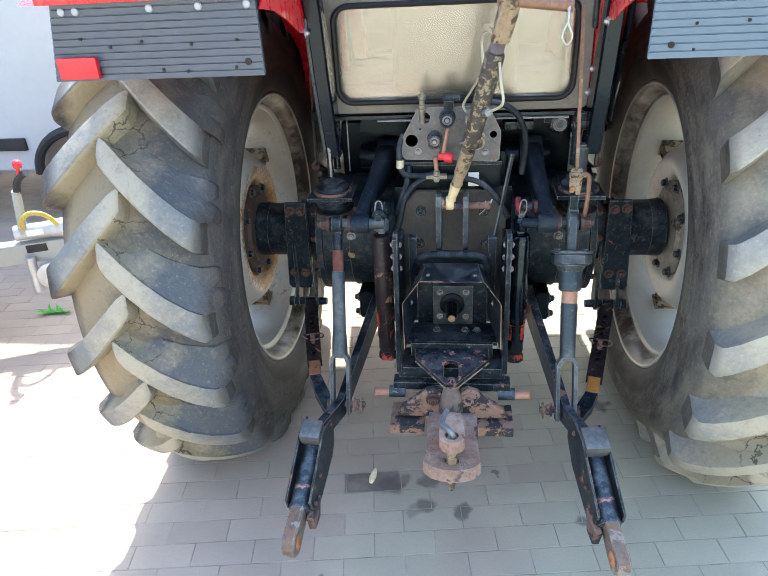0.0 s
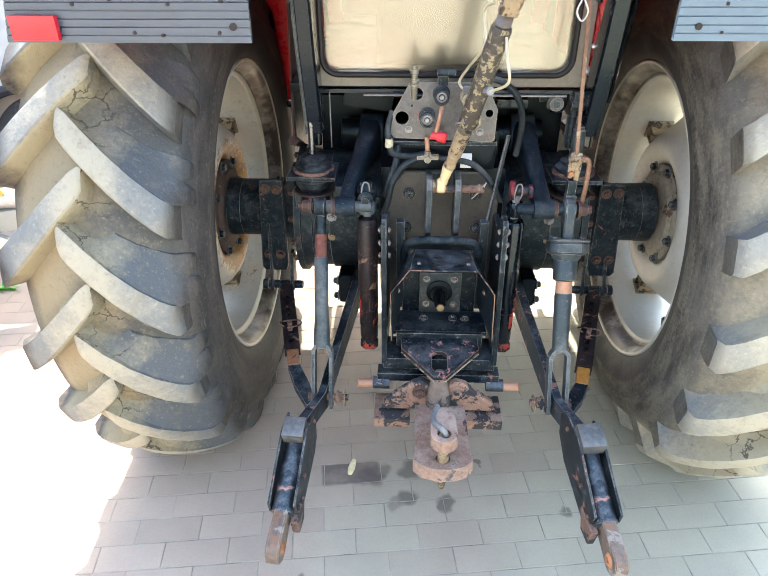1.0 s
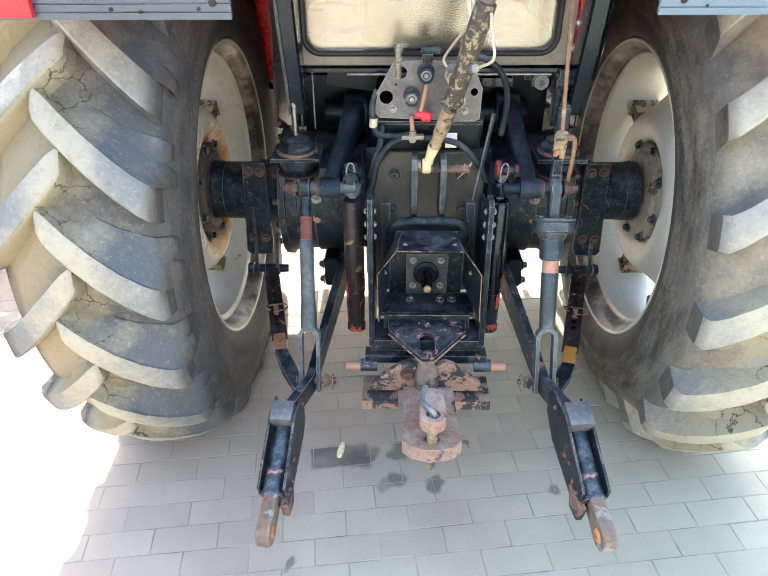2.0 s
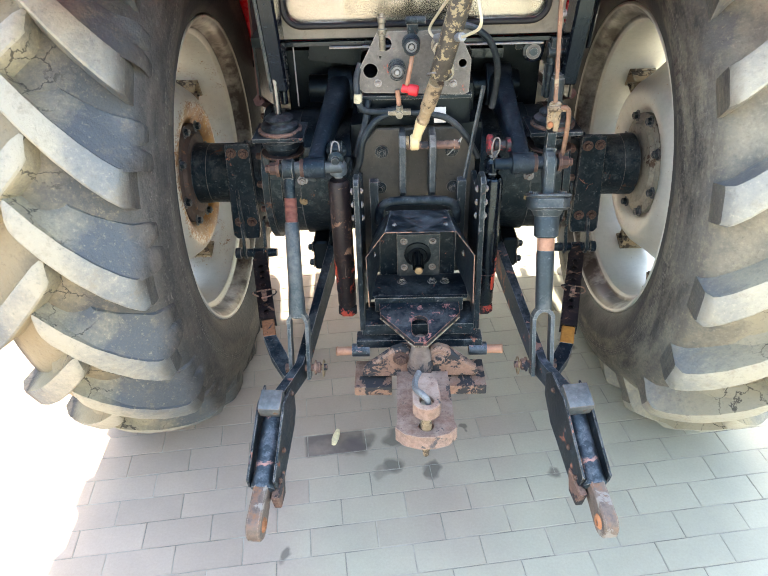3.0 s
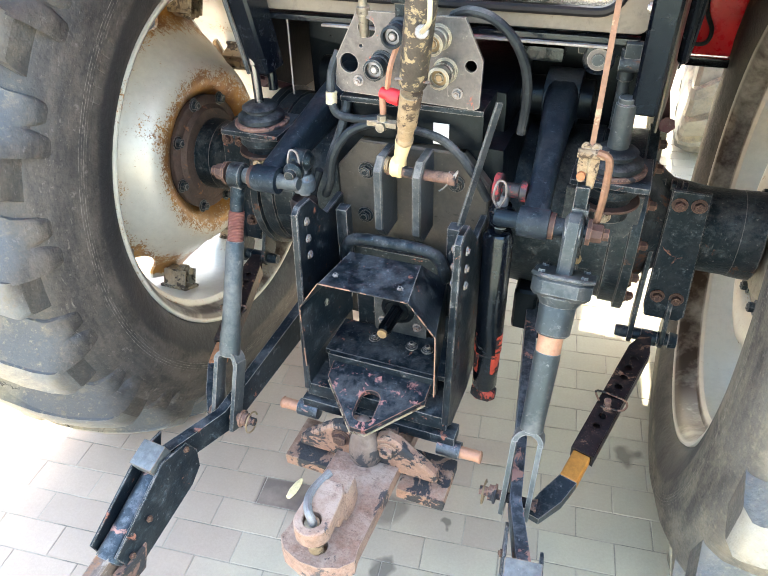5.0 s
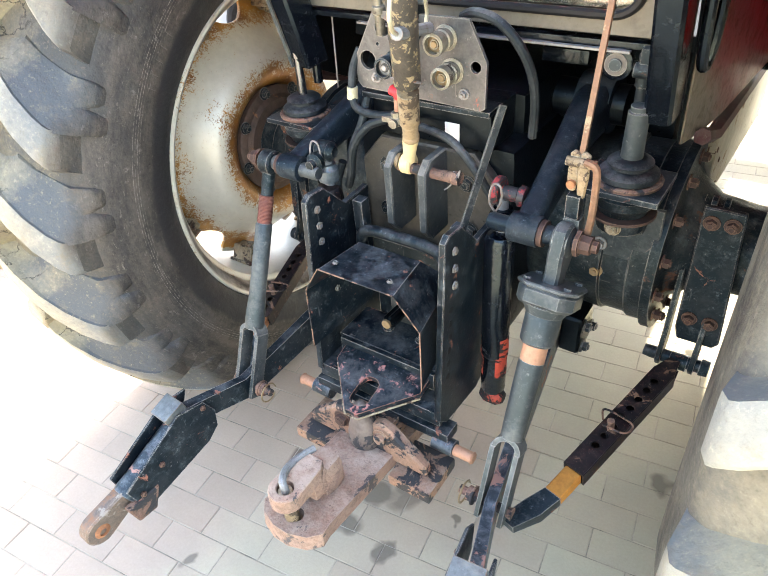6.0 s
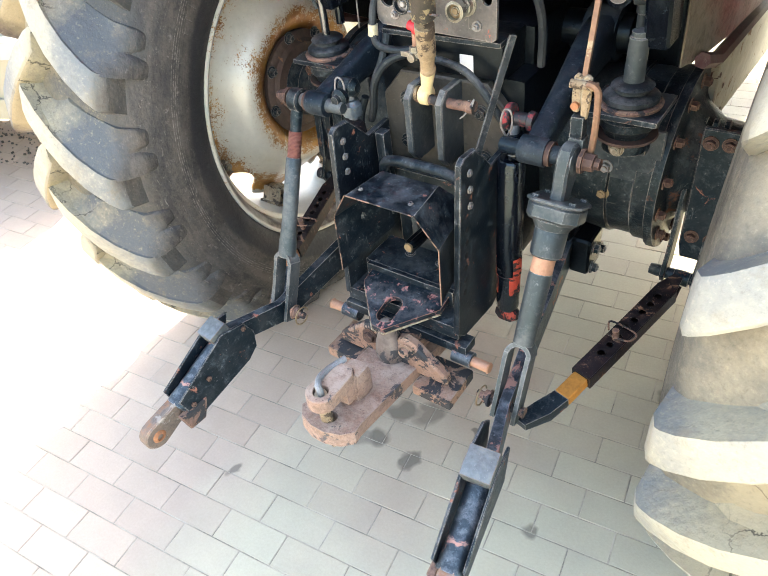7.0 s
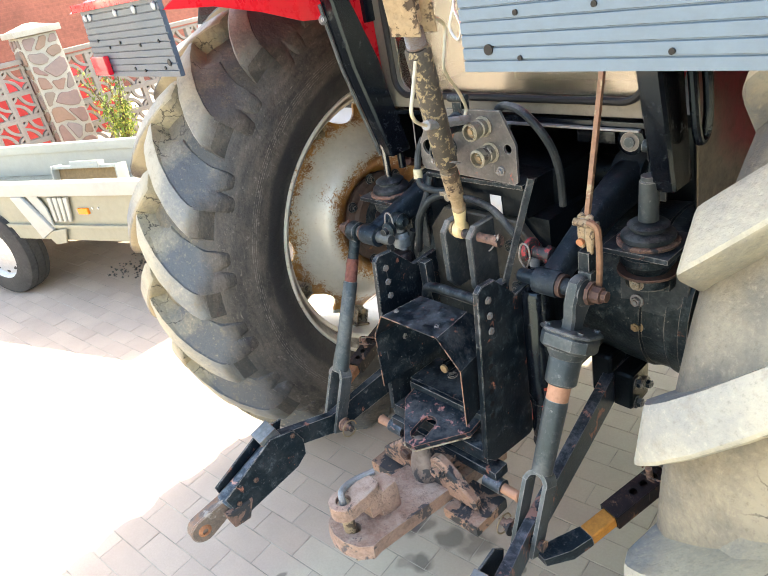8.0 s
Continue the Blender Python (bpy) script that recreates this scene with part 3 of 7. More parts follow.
def add_lathe(bm, p, q, profile, n=32, closed=False):
    """Turns (along, radius) pairs about the line from p towards q."""
    m = Matrix.Translation(p) @ axes(p, q)
    rings = []
    for z, r in profile:
        rings.append([bm.verts.new(m @ Vector((r * math.cos(math.tau * i / n), r * math.sin(math.tau * i / n), z))) for i in range(n)])
    pairs = list(zip(rings, rings[1:])) + ([(rings[-1], rings[0])] if closed else [])
    for a_, b_ in pairs:
        for i in range(n):
            bm.faces.new((a_[i], a_[(i + 1) % n], b_[(i + 1) % n], b_[i]))
    if not closed:
        for ring in (rings[0], rings[-1]):
            if (ring[0].co - ring[n // 2].co).length > 1e-4:
                bm.faces.new(ring)
    return bm


def lathe(p, q, profile, n=32, closed=False):
    return add_lathe(bmesh.new(), p, q, profile, n, closed)


def smooth_line(points, steps=6):
    pts = [Vector(v) for v in points]
    out = []
    for i in range(len(pts) - 1):
        a_, b_, c_, d_ = pts[max(i - 1, 0)], pts[i], pts[i + 1], pts[min(i + 2, len(pts) - 1)]
        for k in range(steps):
            u = k / steps
            out.append(0.5 * ((2 * b_) + (c_ - a_) * u + (2 * a_ - 5 * b_ + 4 * c_ - d_) * u * u + (3 * b_ - a_ - 3 * c_ + d_) * u ** 3))
    return out + [pts[-1]]


def add_tube(bm, points, r, n=10, curved=True, steps=6):
    pts = smooth_line(points, steps) if curved else [Vector(v) for v in points]
    prev = None
    up = None
    for i, p in enumerate(pts):
        t = (pts[min(i + 1, len(pts) - 1)] - pts[max(i - 1, 0)]).normalized()
        if up is None:
            up = t.orthogonal().normalized()
        up = (up - t * up.dot(t)).normalized()
        side = t.cross(up)
        ring = [bm.verts.new(p + (up * math.cos(math.tau * k / n) + side * math.sin(math.tau * k / n)) * r) for k in range(n)]
        if prev:
            for k in range(n):
                bm.faces.new((prev[k], prev[(k + 1) % n], ring[(k + 1) % n], ring[k]))
        else:
            bm.faces.new(ring[::-1])
        prev = ring
    bm.faces.new(prev)
    return bm


def tube(points, r, n=10, curved=True, steps=6):
    return add_tube(bmesh.new(), points, r, n, curved, steps)


from mathutils.geometry import tessellate_polygon


def circle(cx, cy, r, n=16, stretch=1.0):
    return [(cx + r * math.cos(math.tau * i / n), cy + r * stretch * math.sin(math.tau * i / n)) for i in range(n)]


def add_plate(bm, loops, thick, m, bevel=0.0):
    """A flat plate: its outline, then any holes, as (u, v) pairs, pushed to a thickness along the frame's z."""
    flat = [p for loop in loops for p in loop]
    tris = tessellate_polygon([[Vector((u, v, 0)) for u, v in loop] for loop in loops])
    t = bmesh.new()
    top = [t.verts.new(m @ Vector((u, v, thick / 2))) for u, v in flat]
    low = [t.verts.new(m @ Vector((u, v, -thick / 2))) for u, v in flat]
    for tri in tris:
        if len(set(tri)) == 3:
            t.faces.new([top[i] for i in tri])
            t.faces.new([low[i] for i in reversed(tri)])
    k = 0
    for loop in loops:
        n = len(loop)
        for i in range(n):
            a_, b_ = k + i, k + (i + 1) % n
            t.faces.new((top[a_], top[b_], low[b_], low[a_]))
        k += n
    bmesh.ops.recalc_face_normals(t, faces=t.faces)
    bmesh.ops.dissolve_limit(t, angle_limit=0.01, verts=t.verts, edges=t.edges) if len(loops) == 1 else None
    if bevel:
        bevelled(t, bevel, 1, 50)
    return join(bm, t)


def plate(loops, thick, m, bevel=0.0):
    return add_plate(bmesh.new(), loops, thick, m, bevel)


def facing_back(y):
    """u to the right, v up, in the upright plane across the tractor."""
    return pose(0, y, 0, 90, 0, 0)


def facing_side(x):
    """u along the tractor (y), v up, in the upright plane along it."""
    return Matrix(((0, 0, 1, x), (1, 0, 0, 0), (0, 1, 0, 0), (0, 0, 0, 1)))


def bolt_mesh(p, way, r=0.011, h=0.010, washer=True):
    bm = bmesh.new()
    p, way = Vector(p), Vector(way).normalized()
    if washer:
        add_rod(bm, p, p + way * 0.003, r * 1.45, n=14)
    add_rod(bm, p + way * 0.003, p + way * (0.003 + h), r, n=6, bevel=0.0012)
    add_rod(bm, p + way * (0.003 + h), p + way * (0.006 + h), r * 0.55, n=10)
    return bm

# ---- ground ----
def make_ground():
    bm = bmesh.new()
    bmesh.ops.create_grid(bm, x_segments=40, y_segments=40, size=400)
    for v in bm.verts:
        v.co.z = -0.0016
    ob = part("ground", bm, sand_joint, None)
    tagged(ob, "sandy joint bed under the grey block paving", "ground", kind="structure")
    return ob


ground = make_ground()

# ---- the tractor: one thing, its middle line on x = 0, rear axle over y = 0, its rear towards -y ----
tractor = thing("tractor", "red farm tractor with worn black rear hitch and dusty lugged tyres", "tractor")
AXLE_Z = 0.785
TYRE_X = 0.893
MARK_TURN = 36.0
WHEEL_OUT = {-1: 0.0, 1: 0.018}
TYRE_GROWN = {-1: 0.0, 1: 0.018}
TYRE_SPREAD = {-1: 0.0, 1: 0.018}
TREAD_TURN = {-1: 0.7, 1: -3.8}


def tyre_carcass(sgn):
    """Cross section turned about the axle: bead, sidewall, shoulder and tread, with an open inner side."""
    half = [(0.18, 0.510), (0.200, 0.5275), (0.212, 0.540), (0.226, 0.565), (0.241, 0.62), (0.243, 0.67), (0.232, 0.715), (0.212, 0.752), (0.19, 0.765), (0.12, 0.775), (0.06, 0.78), (0.0, 0.78)]
    half = half[:9]
    prof = [(-u, r) for u, r in half] + [(u, r) for u, r in reversed(half)]
    inner = [(0.16, 0.505), (0.19, 0.60), (0.18, 0.70), (0.0, 0.75), (-0.18, 0.70), (-0.19, 0.60), (-0.16, 0.505)]
    return lathe((0, 0, 0), (1, 0, 0), prof + inner, n=112, closed=True)


def tread_band():
    """The dusty band between the tread bars."""
    half = [(0.229, 0.722), (0.2135, 0.7515), (0.19, 0.768), (0.12, 0.782), (0.06, 0.788), (0.0, 0.790)]
    return lathe((0, 0, 0), (1, 0, 0), [(-u, r) for u, r in half] + [(u, r) for u, r in reversed(half[:-1])] + [(0.19, 0.74), (-0.19, 0.74)], n=112, closed=True)


def squash(bm, sgn, sunk=0.0):
    """Round the tread up to its full crown and width; the tyre stands on the ground with a flat foot; sunk takes the body between
    the bars back by that much at the shoulder."""
    inn = -sgn
    for v in bm.verts:
        r = math.hypot(v.co.y, v.co.z)
        w = min(1.0, max(0.0, (r - 0.69) / 0.11))
        grown = r + w * (TYRE_GROWN[sgn] - 0.4 * sunk + 0.075 - 0.037 * min(1.0, (v.co.x / 0.2) ** 2))
        v.co.y, v.co.z = v.co.y * grown / r, v.co.z * grown / r
        v.co.x = v.co.x + min(1.0, max(0.0, (r - 0.735) / 0.05)) * 0.12 * (v.co.x - inn * 0.2)
        v.co.x = v.co.x + inn * w * (TYRE_SPREAD[sgn] - sunk) * min(1.0, max(0.0, inn * v.co.x / 0.2))
        if sgn > 0 and inn * v.co.x > 0.1:
            # under load the bars tuck in below the bulging wall
            v.co.x -= inn * 0.055 * min(1.0, max(0.0, (-v.co.z - 0.42) / 0.25)) * min(1.0, max(0.0, (r - 0.70) / 0.05))
        v.co.z = max(v.co.z, 0.006 - AXLE_Z)
    return bm


CROWN = [(-0.031, 0.834), (-0.024, 0.839), (-0.008, 0.842), (0.03, 0.843), (0.08, 0.841), (0.13, 0.836), (0.17, 0.829), (0.190, 0.823), (0.197, 0.818), (0.206, 0.796)]


def bar_line(u):
    """Lower and upper edge of a tread bar, in degrees, at a distance u from the middle line."""
    bend = 1 - (1 - min(1, (u + 0.05) / 0.25)) ** 1.12
    return 18.0 - 17.5 * bend, 22.4 - 16.4 * bend


def bar_foot(u, deep=0.0):
    return 0.775 - deep - max(0, (u - 0.1)) * 0.32


def lug_mesh(side, angle, toed, ledge):
    """One tread bar, from just past the middle line to its square-cut shoulder end, with the broad flank behind it that
    slopes down and ends in two rounded toes on the shoulder; side +1 or -1, angle at the shoulder end in degrees; ledge is how
    much of the height the flank keeps on the shoulder."""
    bm = bmesh.new()
    rows = []
    deep = 0.0 if ledge > 0.1 else 0.024
    for i, (u, r) in enumerate(CROWN):
        low, up = bar_line(u)
        low, up = low + (0.8, 0.2)[min(i, 1)] * (i < 2), up - (1.0, 0.3)[min(i, 1)] * (i < 2)
        base = bar_foot(u, deep)
        ring = []
        for ang, rad in ((low - 1.4, base), (low - 0.55, r - 0.016), (low - 0.22, r - 0.005), (low + 0.25, r - 0.0006), (up - 0.3, r), (up + 0.4, r - 0.003), (up + 0.5, base)):
            th = radians(angle + ang)
            ring.append(bm.verts.new((side * u, -rad * math.cos(th), rad * math.sin(th))))
        rows.append(ring)
    for a_, b_ in zip(rows, rows[1:]):
        for k in range(6):
            bm.faces.new((a_[k], a_[k + 1], b_[k + 1], b_[k])).material_index = 0 if 1 < k < 5 else 1
    bm.faces.new(rows[0]).material_index = 1
    bm.faces.new(rows[-1]).material_index = 2
    # flank and toes
    us, rs = [c[0] for c in CROWN[:-1]] + [0.208, 0.222, 0.236], [c[1] for c in CROWN[:-1]] + [0.806, 0.780, 0.745]
    prev = None
    for f in (0.0, 0.05, 0.12, 0.20, 0.28, 0.36, 0.42, 0.46, 0.50, 0.54, 0.60, 0.68, 0.76, 0.84, 0.91, 0.96, 1.0, 1.03):
        toe = max(0.024 * (1 - ((f - 0.19) / 0.27) ** 6), 0.020 * (1 - ((f - 0.74) / 0.25) ** 6), 0.008) * toed
        end = 0.207 + toe
        fall = float(np.interp(f, (0, 0.12, 0.3, 0.6, 0.96, 1.0, 1.03), (0.93, 0.80, 0.62, 0.42, 0.24, 0.02, -0.25)))
        ring = []
        for q in (0.0, 0.15, 0.3, 0.45, 0.6, 0.72, 0.82, 0.90, 0.95, 0.985, 1.0):
            u = -0.026 + (end + 0.026) * q
            s_ = min(1, (u + 0.05) / 0.25)
            top, base = float(np.interp(u, us, rs)), bar_foot(u, deep)
            # by the middle line the flank drops steeply into a trench
            mid = min(1.0, max(0.0, (0.075 - u) / 0.06))
            fall_here = fall + (float(np.interp(f, (0, 0.08, 0.25, 0.45, 1.03), (0.93, 0.60, 0.16, -0.05, -0.3))) - fall) * mid
            keep = max(fall_here * (1.0 - max(0.0, 0.8 - 2.0 * ledge) * min(1.0, max(0.0, (u - 0.02) / 0.1))), ledge * min(1.0, max(0.0, (u - 0.12) / 0.07)) * (f < 0.99))
            rad = base + (top - base) * keep - (0.004 if q == 0.985 else 0.012 if q == 1.0 else 0.0)
            th = radians(angle + bar_line(u)[1] + f * (4.8 + 4.5 * s_ * s_))
            ring.append(bm.verts.new((side * u, -rad * math.cos(th), rad * math.sin(th))))
        u, rad = end - 0.004, bar_foot(end, deep) - 0.035
        ring.append(bm.verts.new((side * u, -rad * math.cos(th), rad * math.sin(th))))
        if prev:
            for k in range(len(ring) - 1):
                bm.faces.new((prev[k], prev[k + 1], ring[k + 1], ring[k])).material_index = 2 if k == len(ring) - 2 else 1
        prev = ring
    return bm


def make_rear_wheel(sgn):
    """sgn -1: the wheel on the near side of -x, +1: the other. The dish shows its back to the middle of the tractor."""
    m = Matrix.Translation((sgn * (TYRE_X + WHEEL_OUT[sgn]), 0, AXLE_Z))
    inn = -sgn
    hub = part("rear_wheel", lathe((inn * 0.02, 0, 0), (inn * 0.2, 0, 0), [(0.0, 0.0), (0.0, 0.15), (0.04, 0.160), (0.060, 0.176), (0.082, 0.176), (0.086, 0.170), (0.088, 0.15), (0.10, 0.138), (0.102, 0.0)], 40), hub_brown if sgn < 0 else hub_cream, tractor,
               "rear wheel with a lugged dusty tyre on a silver rust-speckled rim")
    hub.matrix_world = m
    part("tyre", squash(tyre_carcass(sgn), sgn, 0.022 if sgn > 0 else 0.0), tyre_rubber if sgn < 0 else pale_rubber, hub, "cracked dusty black tyre with deep tread bars", smooth=50)
    part("tread", squash(tread_band(), sgn, 0.022 if sgn > 0 else 0.0), tyre_rubber if sgn < 0 else pale_rubber, hub, smooth=50)
    half = [(0.150, 0.497), (0.178, 0.507), (0.196, 0.524), (0.203, 0.531), (0.209, 0.529), (0.2095, 0.523), (0.200, 0.511), (0.186, 0.500), (0.160, 0.494), (0.152, 0.490), (0.148, 0.478), (0.139, 0.470), (0.08, 0.467)]
    prof = [(u, r) for u, r in half] + [(-u, r) for u, r in reversed(half)]
    part("rim", lathe((0, 0, 0), (1, 0, 0), prof, n=96, closed=True), rim_silver if sgn < 0 else rim_clean, hub, "silver rim with orange rust" if sgn < 0 else "silver rim with a rusty bead channel")
    # dished disc with scallops cut from its edge
    bm = bmesh.new()
    n = 192
    shape = [(0.165, 0.072), (0.185, 0.094), (0.208, 0.114), (0.235, 0.124), (0.262, 0.120), (0.286, 0.100), (0.312, 0.062), (0.345, 0.018), (0.385, -0.022), (0.41, -0.045)]
    rings = []
    for back in (0.0, -0.010):
        for k, (r, h) in enumerate(shape if back == 0 else shape[::-1]):
            ring = []
            for i in range(n):
                th = math.tau * i / n
                dl = abs((th + math.pi / 8) % (math.pi / 4) - math.pi / 8)
                edge = 0.438
                if dl < 0.205:
                    edge = min(edge, 0.465 * math.cos(dl) - math.sqrt(max(0.0, 0.1 ** 2 - (0.465 * math.sin(dl)) ** 2)))
                rr = 0.165 + (r - 0.165) * ((edge - 0.165) / (0.41 - 0.165)) if r > 0.30 else r
                hh = h if r <= 0.30 else np.interp(min(rr, 0.43), [s[0] for s in shape] + [0.44], [s[1] for s in shape] + [-0.06])
                if r > 0.30 and rr < 0.30:
                    rr = 0.30 + (r - 0.30) * 0.1
                    hh = np.interp(rr, [s[0] for s in shape], [s[1] for s in shape])
                ring.append(bm.verts.new((inn * (hh + back), rr * math.cos(th), rr * math.sin(th))))
            rings.append(ring)
    for a_, b_ in zip(rings, rings[1:] + rings[:1]):
        for i in range(n):
            bm.faces.new((a_[i], a_[(i + 1) % n], b_[(i + 1) % n], b_[i]))
    part("disc", bm, rim_silver if sgn < 0 else rim_clean, hub, "dished silver disc with rust round its hub")
    for k in range(8):
        th = math.tau * (k + 0.5) / 8
        d = Vector((0, math.cos(th), math.sin(th)))
        bm = bmesh.new()
        # a folded clamp shoe: two cheeks and a floor, open at its ends
        r_ = 0.432
        for s_ in (-1, 1):
            add_box(bm, d * r_ + Vector((inn * 0.0, -s_ * 0.026 * math.sin(th), s_ * 0.026 * math.cos(th))), (0.085, 0.062, 0.007), (math.degrees(th), 0, 0), 0.002)
        add_box(bm, d * 0.461 + Vector((inn * 0.0, 0, 0)), (0.10, 0.010, 0.075), (math.degrees(th), 0, 0), 0.002)
        add_box(bm, d * 0.425 + Vector((inn * -0.02, 0, 0)), (0.05, 0.04, 0.046), (math.degrees(th), 0, 0), 0.005)
        add_rod(bm, d * 0.405 + Vector((inn * -0.06, 0, 0)), d * 0.405 + Vector((inn * 0.045, 0, 0)), 0.013, n=12)
        add_rod(bm, d * 0.405 + Vector((inn * 0.005, 0, 0)), d * 0.405 + Vector((inn * 0.028, 0, 0)), 0.021, n=6, bevel=0.002)
        part("rim_clamp", bm, tube_rust, hub)
    for k in range(8):
        th = math.tau * k / 8 + 0.2
        part("wheel_bolt", bolt_mesh((inn * 0.107, 0.170 * math.cos(th), 0.170 * math.sin(th)), (inn, 0, 0), 0.014, 0.014), dark_iron, hub)
    for k in range(5):
        th = radians(MARK_TURN + k * 3.1)
        d, e_ = Vector((0, -math.cos(th), math.sin(th))), Vector((0, math.sin(th), math.cos(th)))
        bm = bmesh.new()
        add_box(bm, d * 0.638 + Vector((inn * 0.2405, 0, 0)), (0.006, 0.026, 0.010), (180 - math.degrees(th), 0, 0), 0.001)
        part("moulded_mark", bm, lug_top, hub)
    for k in range(20):
        for side in (1, -1):
            lug = part("lug", squash(lug_mesh(side, 18.0 * k + (0 if side == -sgn else 9) + TREAD_TURN[sgn], (1.0 if sgn < 0 else 0.3) if side == -sgn else 0.0, 0.40 if sgn < 0 and side == 1 else 0.03), sgn), lug_top if sgn < 0 else pale_top, hub, smooth=38)
            lug.data.materials.append(lug_flank if sgn < 0 else pale_flank)
            lug.data.materials.append(tyre_rubber if sgn < 0 else pale_rubber)
    return hub


make_rear_wheel(-1)
make_rear_wheel(1)


# ---- fenders, cab and axle ----
def make_fender(sgn):
    """Arched red sheet over the wheel with an inner cheek, a ribbed rubber flap and a reflector at its rear end."""
    x0, x1 = sgn * 0.43, sgn * 1.0
    arc = [(-0.80, 1.697), (-0.74, 1.722), (-0.60, 1.747), (-0.40, 1.765), (0.0, 1.775), (0.45, 1.72), (0.80, 1.52), (0.98, 1.25)]
    bm = bmesh.new()
    vs = [[bm.verts.new((x, y, z)) for x in (x0, x1)] for y, z in smooth2(arc)]
    for a_, b_ in zip(vs, vs[1:]):
        bm.faces.new((a_[0], a_[1], b_[1], b_[0]))
    bmesh.ops.solidify(bm, geom=bm.faces[:], thickness=0.004)
    top = part("fender", bm, red_paint, tractor, "glossy red sheet metal mudguard")
    # inner cheek: follows the arch above, cut round the wheel and narrowed to a tip at the cab below
    outline = [(-0.79, 1.668), (-0.665, 1.652), (-0.54, 1.615), (-0.426, 1.572), (-0.35, 1.562), (-0.29, 1.46), (-0.24, 1.36), (-0.185, 1.31), (-0.16, 1.31), (-0.10, 1.45), (0.15, 1.66), (0.45, 1.70), (0.0, 1.768), (-0.40, 1.755), (-0.60, 1.73), (-0.74, 1.695)]
    part("cheek", plate([outline], 0.004, facing_side(x0)), red_paint, top)
    for y, z in ((-0.365, 1.562), (-0.228, 1.412), (-0.195, 1.335)):
        part("bolt", bolt_mesh((x0 - sgn * 0.003, y, z), (-sgn, 0, 0), 0.009, 0.006), bright_steel, top)
    # ribbed flap
    w0, w1 = -0.435 if sgn < 0 else 0.430, sgn * 0.945
    bm = bmesh.new()
    z = 1.525 if sgn < 0 else 1.532
    prof = []
    while z < 1.695:
        prof += [(z, 0.0), (z + 0.0130, 0.0), (z + 0.0140, 0.003), (z + 0.0152, 0.003)]
        z += 0.0162
    holes_y = -0.795
    front = [[bm.verts.new((x, holes_y + d, zz)) for x in (w0, w1 + sgn * (1.6 - zz) * 0.2)] for zz, d in prof]
    back = [[bm.verts.new((x, holes_y + 0.012, zz)) for x in (w0, w1 + sgn * (1.6 - zz) * 0.2)] for zz, d in (prof[0], prof[-1])]
    for a_, b_ in zip(front, front[1:]):
        bm.faces.new((a_[0], a_[1], b_[1], b_[0]))
    bm.faces.new((back[0][0], back[0][1], back[1][1], back[1][0]))
    bm.faces.new((front[0][0], front[0][1], back[0][1], back[0][0]))
    bm.faces.new((front[-1][0], front[-1][1], back[1][1], back[1][0]))
    bm.faces.new([f[0] for f in front] + [back[1][0], back[0][0]])
    bm.faces.new([f[1] for f in front] + [back[1][1], back[0][1]])
    part("mud_flap", bm, flap_rubber if sgn < 0 else flap_pale, top, "ribbed dark blue-grey rubber flap with bolt holes" if sgn < 0 else "ribbed pale blue-grey rubber flap with bolt holes", smooth=15)
    left_holes = ((0.47, 1.557, 0.008), (0.49, 1.606, 0.004), (0.50, 1.545, 0.004), (0.60, 1.60, 0.004), (0.62, 1.54, 0.004), (0.68, 1.545, 0.004), (0.72, 1.61, 0.004), (0.80, 1.60, 0.004), (0.84, 1.55, 0.004), (0.87, 1.62, 0.004))
    right_holes = ((0.474, 1.560, 0.007), (0.52, 1.602, 0.0035), (0.522, 1.549, 0.003), (0.625, 1.604, 0.0035), (0.712, 1.552, 0.0035), (0.80, 1.60, 0.0035), (0.87, 1.62, 0.0035))
    for x, zz, r in left_holes if sgn < 0 else right_holes:
        part("hole", rod((sgn * x, -0.7975, zz), (sgn * x, -0.79, zz), r, n=12), seal_black, top)
    for x in (0.455, 0.568, 0.685, 0.865, 0.90):
        part("bolt", lathe((sgn * x, -0.795, 1.680), (sgn * x, -2, 1.680), [(0, 0), (0, 0.0085), (0.002, 0.0095), (0.005, 0.007), (0.006, 0)], 16), galvanised_cap, top, smooth=40)
    part("trim_strip", box((sgn * 0.69, -0.80, 1.706), (0.53, 0.016, 0.020), bevel=0.004), red_paint, top)
    part("reflector", box((sgn * 0.887, -0.804, 1.556), (0.10, 0.016, 0.05), bevel=0.004), red_reflector, top, "red rectangular reflector")
    return top


def smooth2(points, steps=5):
    return [(v.y, v.z) for v in smooth_line([(0, y, z) for y, z in points], steps)]


make_fender(-1)
make_fender(1)


def rounded(x0, z0, x1, z1, r, n=6):
    out = []
    for cx, cz, s in ((x1 - r, z1 - r, 0), (x0 + r, z1 - r, 90), (x0 + r, z0 + r, 180), (x1 - r, z0 + r, 270)):
        out += [(cx + r * math.cos(radians(s + 90 * k / n)), cz + r * math.sin(radians(s + 90 * k / n))) for k in range(n + 1)]
    return out


